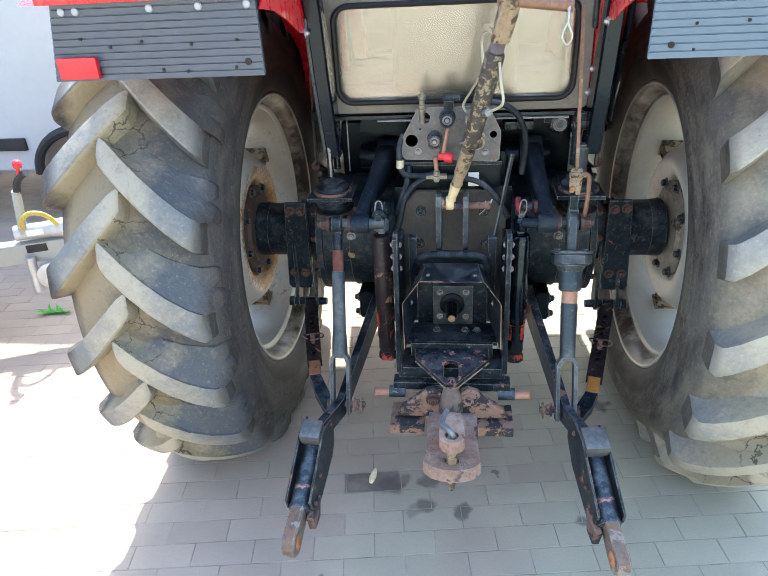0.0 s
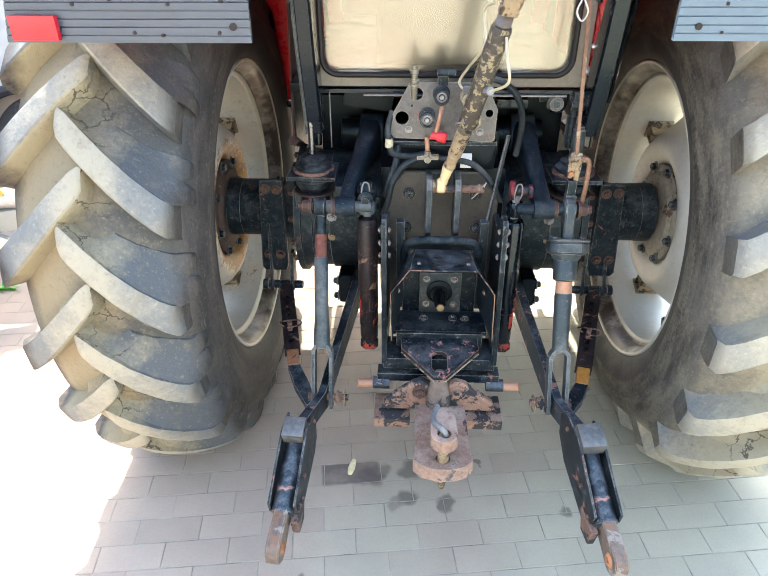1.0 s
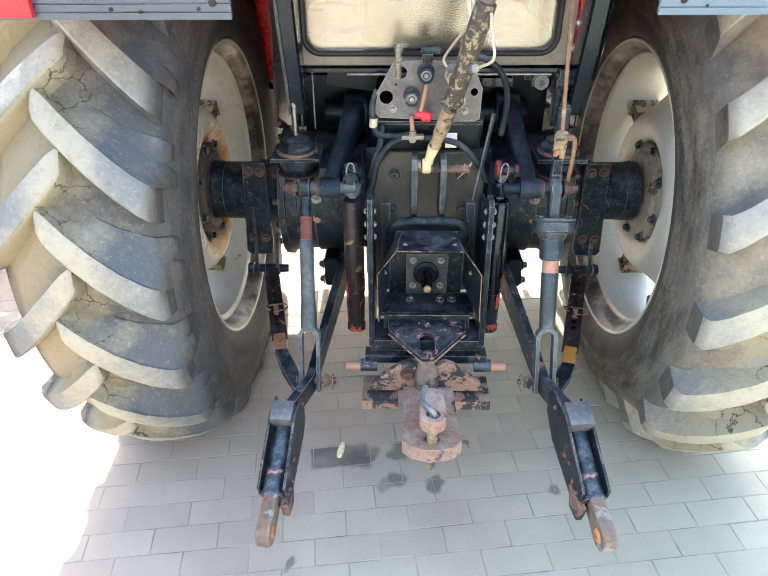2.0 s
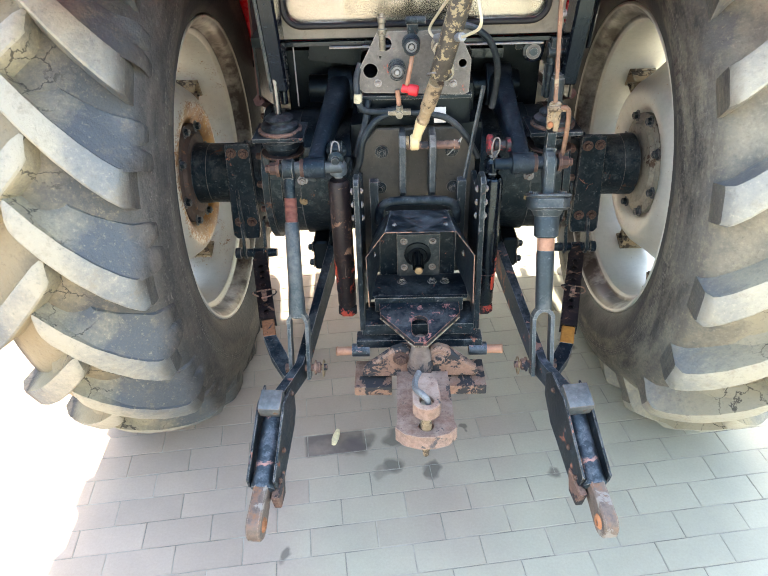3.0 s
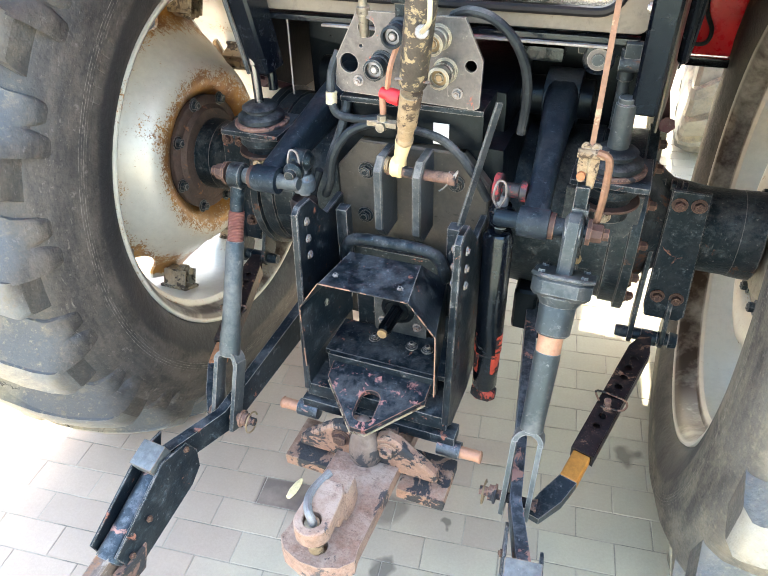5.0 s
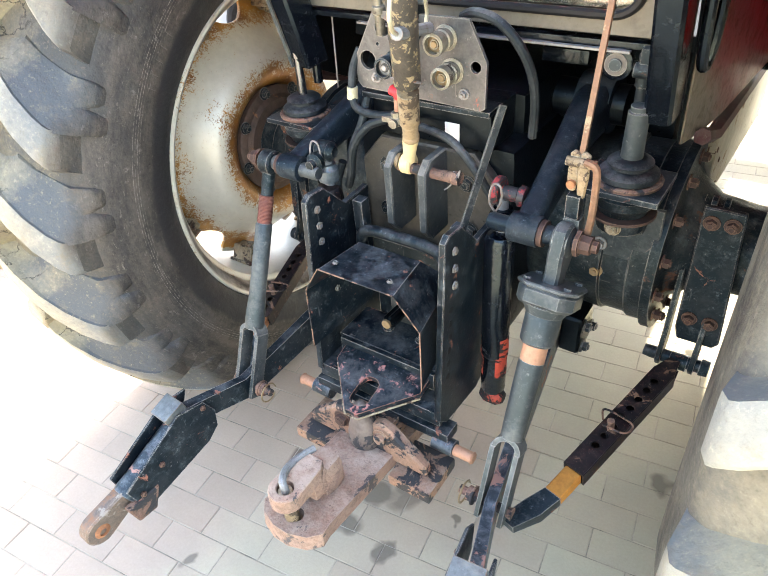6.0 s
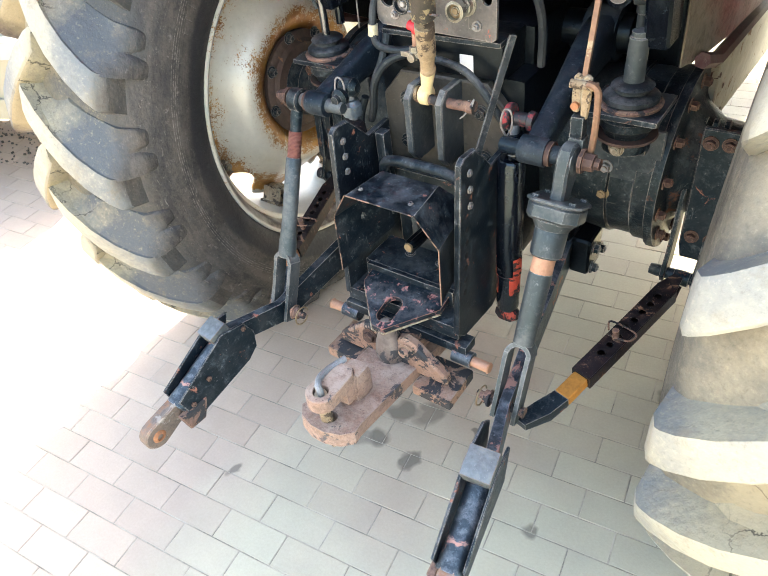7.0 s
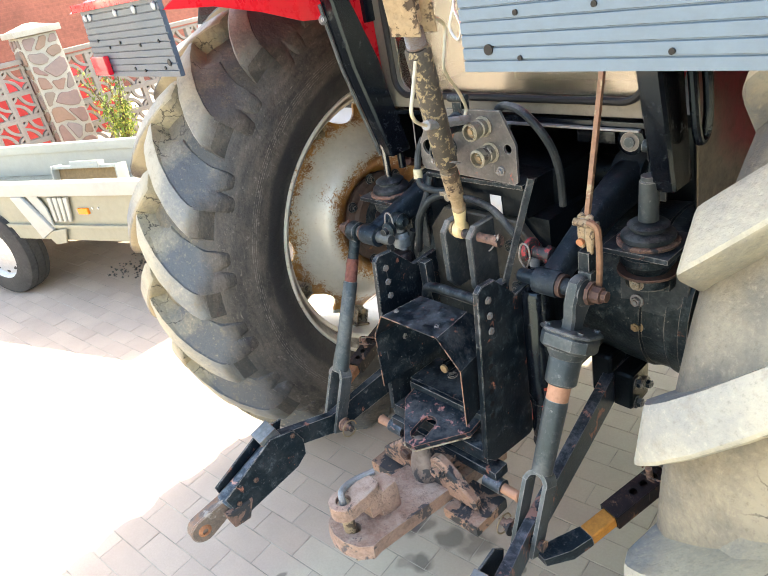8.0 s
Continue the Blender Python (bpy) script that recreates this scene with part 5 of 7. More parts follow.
def make_lower_link(sgn):
    """Flat bar from under the axle to a telescopic end with a ball eye."""
    a_, b_, c_ = Vector((sgn * 0.275, -0.10, 0.575)), Vector((sgn * 0.358, -0.70, 0.455)), Vector((sgn * 0.408, -0.87, 0.478))
    bm = bmesh.new()
    prev = None
    for p, h, w in ((a_, 0.045, 0.016), (a_.lerp(b_, 0.5), 0.042, 0.014), (b_, 0.036, 0.012), (c_, 0.03, 0.014)):
        t = (b_ - a_).normalized() if p != c_ else (c_ - b_).normalized()
        side = t.cross(Vector((0, 0, 1))).normalized()
        up = side.cross(t)
        ring = [bm.verts.new(p + side * u * w + up * v * h) for u, v in ((-1, -1), (1, -1), (1, 1), (-1, 1))]
        if prev:
            for i in range(4):
                bm.faces.new((prev[i], prev[(i + 1) % 4], ring[(i + 1) % 4], ring[i]))
        else:
            bm.faces.new(ring)
        prev = ring
    bm.faces.new(prev)
    bevelled(bm, 0.004, 2)
    link = part("lower_link", bm, black_paint if sgn < 0 else blue_steel, tractor, "worn black lower link arm with a telescopic ball end")
    part("front_joint", lathe(a_ - Vector((0.045, 0, 0)), a_ + Vector((1, 0, 0)), [(0, 0), (0, 0.03), (0.01, 0.05), (0.08, 0.05), (0.09, 0.03), (0.09, 0)], 20), oily_black, link)
    part("joint_block", bevelled(box((sgn * 0.330, -0.17, 0.556), (0.055, 0.095, 0.115), bevel=0), 0.016, 3), oily_black, link)
    part("joint_block", bevelled(box((sgn * 0.268, -0.175, 0.585), (0.060, 0.085, 0.13), bevel=0), 0.018, 3), oily_black, link)
    for dy, dz in ((-0.03, 0.04), (0.03, 0.0), (-0.03, -0.04)):
        part("bolt", bolt_mesh((sgn * 0.360, -0.17 + dy * 0.8, 0.55 + dz * 0.8), (sgn, 0, 0), 0.013, 0.012), dark_iron, link)
    # channel: two cheeks, a cap box on top
    m0 = Matrix.Translation((sgn * 0.410, -0.94, 0)) @ pose(0, 0, 0, 0, 0, 7.0 if sgn > 0 else -4.0) @ Matrix.Translation((0, 0.94, 0)) @ Matrix.Translation((0, -0.86, 0.5)) @ pose(0, 0, 0, 4, 0, 0) @ Matrix.Translation((0, 0.86, -0.5))
    for s in (-1, 1):
        out = [(-0.77, 0.495), (-0.80, 0.53), (-0.905, 0.535), (-1.09, 0.447), (-1.075, 0.375), (-1.045, 0.355), (-0.86, 0.385), (-0.79, 0.43)]
        if sgn < 0:
            out = [(-0.812, 0.462), (-0.832, 0.515), (-0.905, 0.535), (-1.09, 0.447), (-1.075, 0.375), (-1.045, 0.355), (-0.86, 0.385), (-0.822, 0.41)]
        if s * sgn > 0:
            out = [(-0.83, 0.52), (-0.905, 0.53), (-1.09, 0.447), (-1.085, 0.41), (-0.87, 0.44)]
        part("cheek", plate([out], 0.007, m0 @ facing_side(s * 0.0345), 0.0015), black_paint, link)
    part("cap", bevelled(box((0, 0, 0), (0.068, 0.070, 0.045) if sgn > 0 else (0.060, 0.060, 0.042), bevel=0), 0.004, 2), cap_steel, link, "bare steel cap box").matrix_world = m0 @ pose(0, -0.90, 0.526, 14, 0, 0)
    part("slide_bar", lathe((0, -0.86, 0.492), (0, -1.09, 0.408), [(0, 0), (0, 0.0285), (0.20, 0.0295), (0.225, 0.0315), (0.242, 0.0315), (0.246, 0.022), (0.246, 0)], 20), blue_steel, link, "blue-worn sliding bar").matrix_world = m0
    # flattened ball eye
    bm = bmesh.new()
    out = [(0.030, 0.0)] + [(0.040 * math.cos(radians(k)), -0.09 + 0.040 * math.sin(radians(k))) for k in range(10, -191, -20)] + [(-0.030, 0.0), (-0.024, 0.03), (0.024, 0.03)]
    m1 = m0 @ Matrix.Translation((0, -1.085, 0.408)) @ pose(0, 0, 0, 14, 0, 0) @ Matrix(((0, 0, 1, 0), (0, 1, 0, 0), (-1, 0, 0, 0), (0, 0, 0, 1)))
    add_plate(bm, [out], 0.037, m1, 0.0)
    bevelled(bm, 0.010, 3)
    part("ball_eye", bm, eye_rust, link, "rusty eye at the end of the link")
    part("ball", lathe((m1 @ Vector((0, -0.09, -0.024))), (m1 @ Vector((0, -0.09, 1))), [(0, 0.010), (0.001, 0.014), (0.006, 0.020), (0.024, 0.022), (0.042, 0.020), (0.047, 0.014), (0.048, 0.010), (0.044, 0.009), (0.004, 0.009)], 18, closed=True), rust_orange, link)
    part("latch_lever", plate([[(-1.02, 0.40), (-1.11, 0.405), (-1.10, 0.345), (-1.05, 0.34)]], 0.02, m0 @ facing_side(-sgn * 0.034), 0.003), rust_brown, link)
    for y, z in ((-0.99, 0.445), (-0.84, 0.50), (-1.06, 0.41)):
        part("bolt", bolt_mesh(m0 @ Vector((-sgn * 0.034, y, z)), m0.to_3x3() @ Vector((-sgn, 0, 0)), 0.008, 0.006), bolt_rust, link)
    # steadying bar with a row of holes, out to the axle strap
    p, q, r = Vector((0.582 if sgn > 0 else -0.565, -0.155, 0.535)), Vector((0.456, -0.602, 0.452) if sgn > 0 else (-0.470, -0.565, 0.470)), Vector((sgn * 0.395, -0.70, 0.425))
    t = (q - p).normalized()
    side = t.cross(Vector((0, 0, 1))).normalized()
    up = side.cross(t).normalized()
    ln = (q - p).length
    frame_ = Matrix.Identity(4)
    for k in range(3):
        frame_[k][0], frame_[k][1], frame_[k][2], frame_[k][3] = t[k], up[k], side[k], p[k]
    loops = [[(0.015, -0.012), (0.06, -0.024), (ln - 0.07, -0.024), (ln - 0.07, 0.024), (0.06, 0.024), (0.015, 0.012)]]
    flat_ = Matrix.Identity(4)
    for k in range(3):
        flat_[k][0], flat_[k][1], flat_[k][2], flat_[k][3] = t[k], side[k], up[k], p[k]
    holes = [circle(0.10 + 0.032 * k, 0, 0.0095, 12) for k in range(8)]
    bm = plate(loops + holes, 0.005, flat_ @ Matrix.Translation((0, 0, 0.02)))
    add_plate(bm, loops, 0.004, flat_ @ Matrix.Translation((0, 0, -0.016)))
    for s in (-1, 1):
        add_plate(bm, [[(0.06, -0.019), (ln - 0.07, -0.019), (ln - 0.07, 0.021), (0.06, 0.021)]], 0.004, frame_ @ Matrix.Translation((0, 0, s * 0.024)))
    part("steady_bar", bm, damper_brown, link, "black perforated steadying bar with a rusty pin")
    part("steady_eye", lathe(p - Vector((0.02, 0, 0)), p + Vector((1, 0, 0)), [(0, 0), (0, 0.02), (0.04, 0.02), (0.04, 0)], 16), black_paint, link)
    bm = bmesh.new()
    add_plate(bm, [[(ln - 0.072, -0.02), (ln, -0.02), (ln, 0.02), (ln - 0.072, 0.02)]], 0.03, flat_, 0.003)
    part("steady_slide", bm, yellow_worn if sgn > 0 else rust_orange, link, "worn yellow sliding piece")
    bm = bmesh.new()
    prev = None
    for c, w in ((q, 0.02), (q.lerp(r, 0.45) + Vector((0, 0, -0.008)), 0.024), (r, 0.018)):
        ring = [bm.verts.new(c + (side * u + up * v) * w) for u, v in ((-1, -0.7), (1, -0.7), (1, 0.7), (-1, 0.7))]
        if prev:
            for i in range(4):
                bm.faces.new((prev[i], prev[(i + 1) % 4], ring[(i + 1) % 4], ring[i]))
        else:
            bm.faces.new(ring)
        prev = ring
    bm.faces.new(prev)
    part("steady_elbow", bevelled(bm, 0.005), black_paint, link)
    bm = bmesh.new()
    c = p + t * 0.27 + up * 0.022
    add_rod(bm, c - up * 0.05, c + up * 0.035, 0.008, n=12)
    add_tube(bm, [c + up * 0.02 + side * 0.02, c + up * 0.012 + side * 0.035 - t * 0.03, c + up * 0.01 - side * 0.03 - t * 0.035, c + up * 0.02 - side * 0.035, c + up * 0.025 + side * 0.01 + t * 0.015], 0.0025, 6)
    part("steady_pin", bm, rust_brown, link)
    return link


make_lower_link(-1)
make_lower_link(1)


def make_hitch_frame():
    """Two drilled side plates, the power take-off with its shield, and the drawbar below."""
    def side_outline():
        return [(-0.545, 1.002), (-0.562, 0.99), (-0.605, 0.53), (-0.575, 0.50), (-0.43, 0.485), (-0.34, 0.53), (-0.34, 0.93), (-0.43, 0.925), (-0.50, 0.998)]
    frame_ob = None
    for sgn in (-1, 1):
        ob = part("hitch_frame" if frame_ob is None else "side_plate", plate([side_outline()], 0.016, facing_side(sgn * 0.172), 0.002), black_paint, frame_ob or tractor, "black steel hitch frame with worn edges")
        frame_ob = frame_ob or ob
        for k in range(3):
            for s in (-1, 1):
                part("bolt", bolt_mesh((sgn * 0.172 + s * 0.008, -0.535 - 0.001 * k, 0.963 - 0.041 * k), (s, 0, 0), 0.010, 0.004, False), worn_steel, frame_ob)
        for k in range(6):
            part("hole", rod((sgn * 0.1635, -0.545 - 0.004 * k, 0.82 - 0.035 * k), (sgn * 0.1805, -0.545 - 0.004 * k, 0.82 - 0.035 * k), 0.008, n=10), seal_black, frame_ob)
        # dampers beside the plates
        x = -0.232 if sgn < 0 else 0.219
        cyl = part("damper", lathe((x, -0.415, 0.49), (x, -0.400, 1.6), [(0, 0), (0, 0.026), (0.01, 0.030), (0.12, 0.030), (0.125, 0.032), (0.44, 0.032), (0.45, 0.026), (0.455, 0)], 24), black_clean if sgn > 0 else damper_brown, frame_ob, "hydraulic damper cylinder with flaking red paint")
        part("damper_band", lathe((x, -0.4135, 0.55), (x, -0.40, 1.6), [(0, 0), (0, 0.0306), (0.06, 0.0306), (0.062, 0.0324), (0.12, 0.0324), (0.12, 0)], 24), red_worn, cyl)
        part("damper_foot", lathe((x - 0.03, -0.415, 0.468), (x + 1, -0.415, 0.468), [(0, 0), (0, 0.014), (0.015, 0.024), (0.045, 0.024), (0.06, 0.014), (0.06, 0)], 16), red_worn, cyl)
        if sgn > 0:
            part("damper_head", lathe((x - 0.020, -0.395, 1.032), (x + 1, -0.395, 1.032), [(0, 0.012), (0, 0.026), (0.003, 0.029), (0.013, 0.029), (0.016, 0.026), (0.016, 0.012)], 20, closed=True), red_flaked, cyl, "thin red ring")
            part("damper_head", lathe((x, -0.395, 1.03), (x + 1, -0.395, 1.03), [(0, 0), (0, 0.015), (0.03, 0.015), (0.034, 0.022), (0.046, 0.020), (0.046, 0)], 16), red_flaked, cyl)
        else:
            part("damper_head", lathe((x - 0.028, -0.40, 1.03), (x + 1, -0.40, 1.03), [(0, 0), (0, 0.012), (0.012, 0.024), (0.044, 0.024), (0.056, 0.012), (0.056, 0)], 16), dark_iron, cyl)
            part("ball_knob", lathe((x, -0.428, 1.018), (x, -2, 1.018), [(0, 0), (0, 0.018), (0.004, 0.0225), (0.016, 0.0225), (0.020, 0.018), (0.022, 0.012), (0.034, 0.011), (0.035, 0)], 18), dark_iron, cyl)
        part("pin_cup", lathe((x, -0.40, 0.955), (x, -0.40, 2), [(0, 0), (0, 0.024), (0.008, 0.0265), (0.030, 0.0265), (0.034, 0.022), (0.042, 0.020), (0.044, 0)], 20), pin_steel if sgn < 0 else black_clean, cyl, "bright steel cup" if sgn < 0 else "black cup")
        part("damper_neck", rod((x, -0.40, 0.94), (x, -0.40, 1.02), 0.012), worn_steel, cyl)
        bm = bmesh.new()
        add_tube(bm, [(x + 0.0, -0.43, 1.00), (x - 0.012, -0.438, 1.03), (x - 0.006, -0.436, 1.065), (x + 0.008, -0.432, 1.062), (x + 0.010, -0.43, 1.03), (x - 0.004, -0.43, 1.0)], 0.0024, 6)
        part("spring_clip", bm, worn_steel, cyl)
        # upright angle bars beside the shield
        part("upright", bevelled(box((sgn * 0.128, -0.42, 0.82), (0.026, 0.03, 0.24), bevel=0), 0.003), black_paint, frame_ob)
    # handle bar over the shield
    part("handle", tube([(-0.115, -0.44, 0.81), (-0.112, -0.45, 0.855), (-0.085, -0.455, 0.885), (0, -0.455, 0.89), (0.085, -0.455, 0.885), (0.112, -0.45, 0.855), (0.115, -0.44, 0.81)], 0.014, 12), black_paint, frame_ob, "bent black handle bar")
    # shield: folded sheet, open to the rear
    bm = bmesh.new()
    fr = [(-0.147, -0.632, 0.64), (-0.150, -0.622, 0.802), (-0.096, -0.630, 0.884), (0.096, -0.630, 0.884), (0.150, -0.622, 0.802), (0.153, -0.632, 0.645)]
    rr = [(-0.118, -0.43, 0.66), (-0.118, -0.43, 0.80), (-0.080, -0.50, 0.882), (0.080, -0.50, 0.882), (0.118, -0.43, 0.80), (0.118, -0.43, 0.66)]
    va, vb = [bm.verts.new(v) for v in fr], [bm.verts.new(v) for v in rr]
    for i in range(5):
        bm.faces.new((va[i], va[i + 1], vb[i + 1], vb[i]))
    bmesh.ops.solidify(bm, geom=bm.faces[:], thickness=0.0045)
    shield = part("shaft_shield", bevelled(bm, 0.001, 1, 60), black_paint, frame_ob, "folded black sheet shield with rubbed rusty edges", smooth=25)
    part("shield_edge", tube([(p[0] * 1.004, p[1] - 0.001, p[2] + 0.001) for p in fr], 0.0016, 6, curved=False), rust_brown, shield)
    for x, y, z in ((-0.07, -0.60, 0.887), (0.07, -0.60, 0.887)):
        part("rivet", bolt_mesh((x, y, z), (0, 0, 1), 0.007, 0.002, False), black_paint, shield)
    for s in (-1, 1):
        part("rivet", bolt_mesh((s * 0.134, -0.54, 0.76), (-s, 0, 0), 0.009, 0.003, False), black_paint, shield)
    # take-off: square cover, bolts, splined stub
    part("take_off_cover", bevelled(box((0.003, -0.40, 0.675), (0.135, 0.05, 0.165), bevel=0), 0.006), frame_grey, frame_ob)
    part("take_off_boss", lathe((0, -0.42, 0.688), (0, -1, 0.688), [(0, 0), (0, 0.042), (0.012, 0.042), (0.016, 0.030), (0.02, 0.028), (0.02, 0)], 24), oily_black, frame_ob)
    bm = bmesh.new()
    prof = [((0.0175 if k % 4 < 2 else 0.0145), math.tau * k / 24) for k in range(24)]
    v0 = [bm.verts.new((r * math.cos(t), -0.425, 0.69 + r * math.sin(t))) for r, t in prof]
    v1 = [bm.verts.new((r * math.cos(t), -0.525, 0.697 + r * math.sin(t))) for r, t in prof]
    v2 = [bm.verts.new((0.012 * math.cos(t), -0.533, 0.6975 + 0.012 * math.sin(t))) for r, t in prof]
    for a_, b_ in ((v0, v1), (v1, v2)):
        for k in range(24):
            bm.faces.new((a_[k], a_[(k + 1) % 24], b_[(k + 1) % 24], b_[k]))
    bm.faces.new(v2)
    part("take_off_shaft", bm, oily_black, frame_ob, "splined steel take-off stub", smooth=20)
    part("shaft_tip", lathe((0, -0.532, 0.6975), (0, -0.9, 0.70), [(0, 0), (0, 0.0125), (0.006, 0.0115), (0.007, 0)], 16), brass, frame_ob)
    for x, z in ((-0.042, 0.735), (0.047, 0.735), (-0.042, 0.64), (0.047, 0.64)):
        part("bolt", bolt_mesh((x, -0.425, z), (0, -1, 0), 0.008, 0.008), worn_steel, frame_ob)
    part("shield_back", box((0, -0.395, 0.69), (0.24, 0.006, 0.27), bevel=0.001), black_paint, frame_ob)
    for x in (-0.05, 0.045, 0.085):
        part("bolt", bolt_mesh((x, -0.462, 0.607), (0, 0, 1), 0.010, 0.008), black_paint, frame_ob)
    # shelf and pointed hitch plate with a slot
    part("shelf", bevelled(box((0, -0.475, 0.60), (0.30, 0.12, 0.014), bevel=0), 0.003), black_paint, frame_ob)
    part("shelf_front", bevelled(box((0, -0.545, 0.585), (0.27, 0.014, 0.05), bevel=0), 0.003), black_paint, frame_ob)
    slot = [(0.024 * math.cos(radians(k)), -0.652 - 0.012 + 0.020 * math.sin(radians(k))) for k in range(180, 361, 20)] + [(0.024 * math.cos(radians(k)), -0.622 + 0.020 * math.sin(radians(k))) for k in range(0, 181, 20)]
    tri = [(-0.122, -0.535), (-0.118, -0.592), (-0.018, -0.703), (0.018, -0.703), (0.122, -0.592), (0.122, -0.535)]
    hp = part("hitch_plate", plate([tri, slot], 0.016, Matrix.Translation((0, 0, 0.573)) @ Matrix.Translation((0, -0.6, 0)) @ pose(0, 0, 0, 12, 0, 0) @ Matrix.Translation((0, 0.6, 0))), plate_worn, frame_ob, "pointed black hitch plate with a slot and rubbed rusty rim")
    part("plate_edge", tube([(-0.118, -0.594, 0.566), (-0.018, -0.703, 0.543), (0.018, -0.703, 0.543), (0.122, -0.594, 0.566)], 0.0024, 6, curved=False), tube_rust, hp)
    part("base_bar", bevelled(box((0, -0.54, 0.525), (0.35, 0.12, 0.04), bevel=0), 0.004), black_paint, frame_ob)
    # cross tube with pins
    part("cross_bar", bevelled(box((0, -0.575, 0.468), (0.39, 0.05, 0.03), bevel=0), 0.004), black_paint, frame_ob)
    for s in (-1, 1):
        part("cross_sleeve", lathe((s * 0.155, -0.592, 0.44), (s * 2, -0.592, 0.44), [(0, 0), (0, 0.021), (0.055, 0.021), (0.055, 0)], 18), blue_steel, frame_ob, "blue-grey steel sleeve")
        part("cross_pin", lathe((s * 0.205, -0.592, 0.437), (s * 2, -0.592, 0.437), [(0, 0), (0, 0.014), (0.05, 0.014), (0.052, 0.016), (0.056, 0.013), (0.056, 0)], 16), copper_ring, frame_ob)
        part("clamp_rib", plate([[(s * 0.028, 0.50), (s * 0.055, 0.512), (s * 0.082, 0.502), (s * 0.172, 0.425), (s * 0.178, 0.395), (s * 0.028, 0.395)]], 0.03, facing_back(-0.655), 0.006), clamp_rust, frame_ob)
        part("clamp_bolt", bolt_mesh((s * 0.058, -0.671, 0.472), (0, -1, 0), 0.017, 0.012), clamp_rust if s > 0 else bolt_rust, frame_ob)
        part("clamp_foot", bevelled(box((s * 0.145, -0.64, 0.366), (0.115, 0.125, 0.034), bevel=0), 0.006), clamp_rust, frame_ob, "rust-brown clamp foot")
    part("clamp_saddle", bevelled(box((0, -0.60, 0.44), (0.12, 0.10, 0.07), bevel=0), 0.01), clamp_rust, frame_ob)
    # drawbar with clevis and pin
    # the bar rises towards its rear end
    nose = [(-0.078, -0.42), (-0.078, -0.915), (-0.083, -0.943), (-0.06, -0.970), (-0.02, -0.985), (0.02, -0.985), (0.06, -0.970), (0.083, -0.943), (0.078, -0.915), (0.078, -0.42)]
    rise = Matrix.Translation((0.006, -0.67, 0.397)) @ pose(0, 0, 0, -9.0, 0, 0) @ Matrix.Translation((0, 0.67, 0))
    bar = part("drawbar", plate([nose, circle(0, -0.938, 0.021, 14)], 0.040, rise, 0.0), drawbar_rust, tractor, "flat rusty drawbar with a clevis and a drop pin")
    bm = bmesh.new()
    out = [(0.037 * math.cos(radians(k)), -0.937 + 0.037 * math.sin(radians(k))) for k in range(170, 371, 20)] + [(0.035, -0.89), (0.032, -0.860), (0.022, -0.840), (-0.022, -0.840), (-0.032, -0.860), (-0.035, -0.89)]
    add_plate(bm, [out, circle(0, -0.937, 0.019, 14)], 0.040, Matrix.Translation((0.006, -0.937, 0.541)) @ pose(0, 0, 0, -3, 0, 0) @ Matrix.Translation((0, 0.937, 0)), 0.004)
    add_box(bm, (0.006, -0.822, 0.477), (0.064, 0.070, 0.100), bevel=0.026)
    add_box(bm, (0.006, -0.862, 0.500), (0.058, 0.05, 0.07), bevel=0.012)
    part("clevis", bm, drawbar_rust, bar)
    bm = lathe((0, -0.66, 0.40), (0, -0.68, 0.8), [(0, 0), (0, 0.028), (0.012, 0.036), (0.03, 0.0405), (0.055, 0.040), (0.08, 0.035), (0.105, 0.027), (0.13, 0.020), (0.15, 0.015), (0.156, 0)], 22)
    part("ball_post", bm, ball_rust, bar, "worn rounded steel post", smooth=60)
    bm = lathe((0.006, -0.940, 0.352), (0.006, -0.936, 1), [(0, 0), (0.002, 0.008), (0.02, 0.010), (0.03, 0.0135), (0.045, 0.0155), (0.20, 0.0155), (0.203, 0)], 16)
    part("drop_pin", bm, tube_rust, bar)
    part("pin_handle", tube([(0.008, -0.938, 0.535), (0.008, -0.940, 0.562), (-0.004, -0.930, 0.574), (-0.020, -0.900, 0.564), (-0.022, -0.865, 0.556), (-0.010, -0.822, 0.553)], 0.0085, 10), worn_steel, bar, "bent bare steel pin handle")
    return frame_ob


make_hitch_frame()


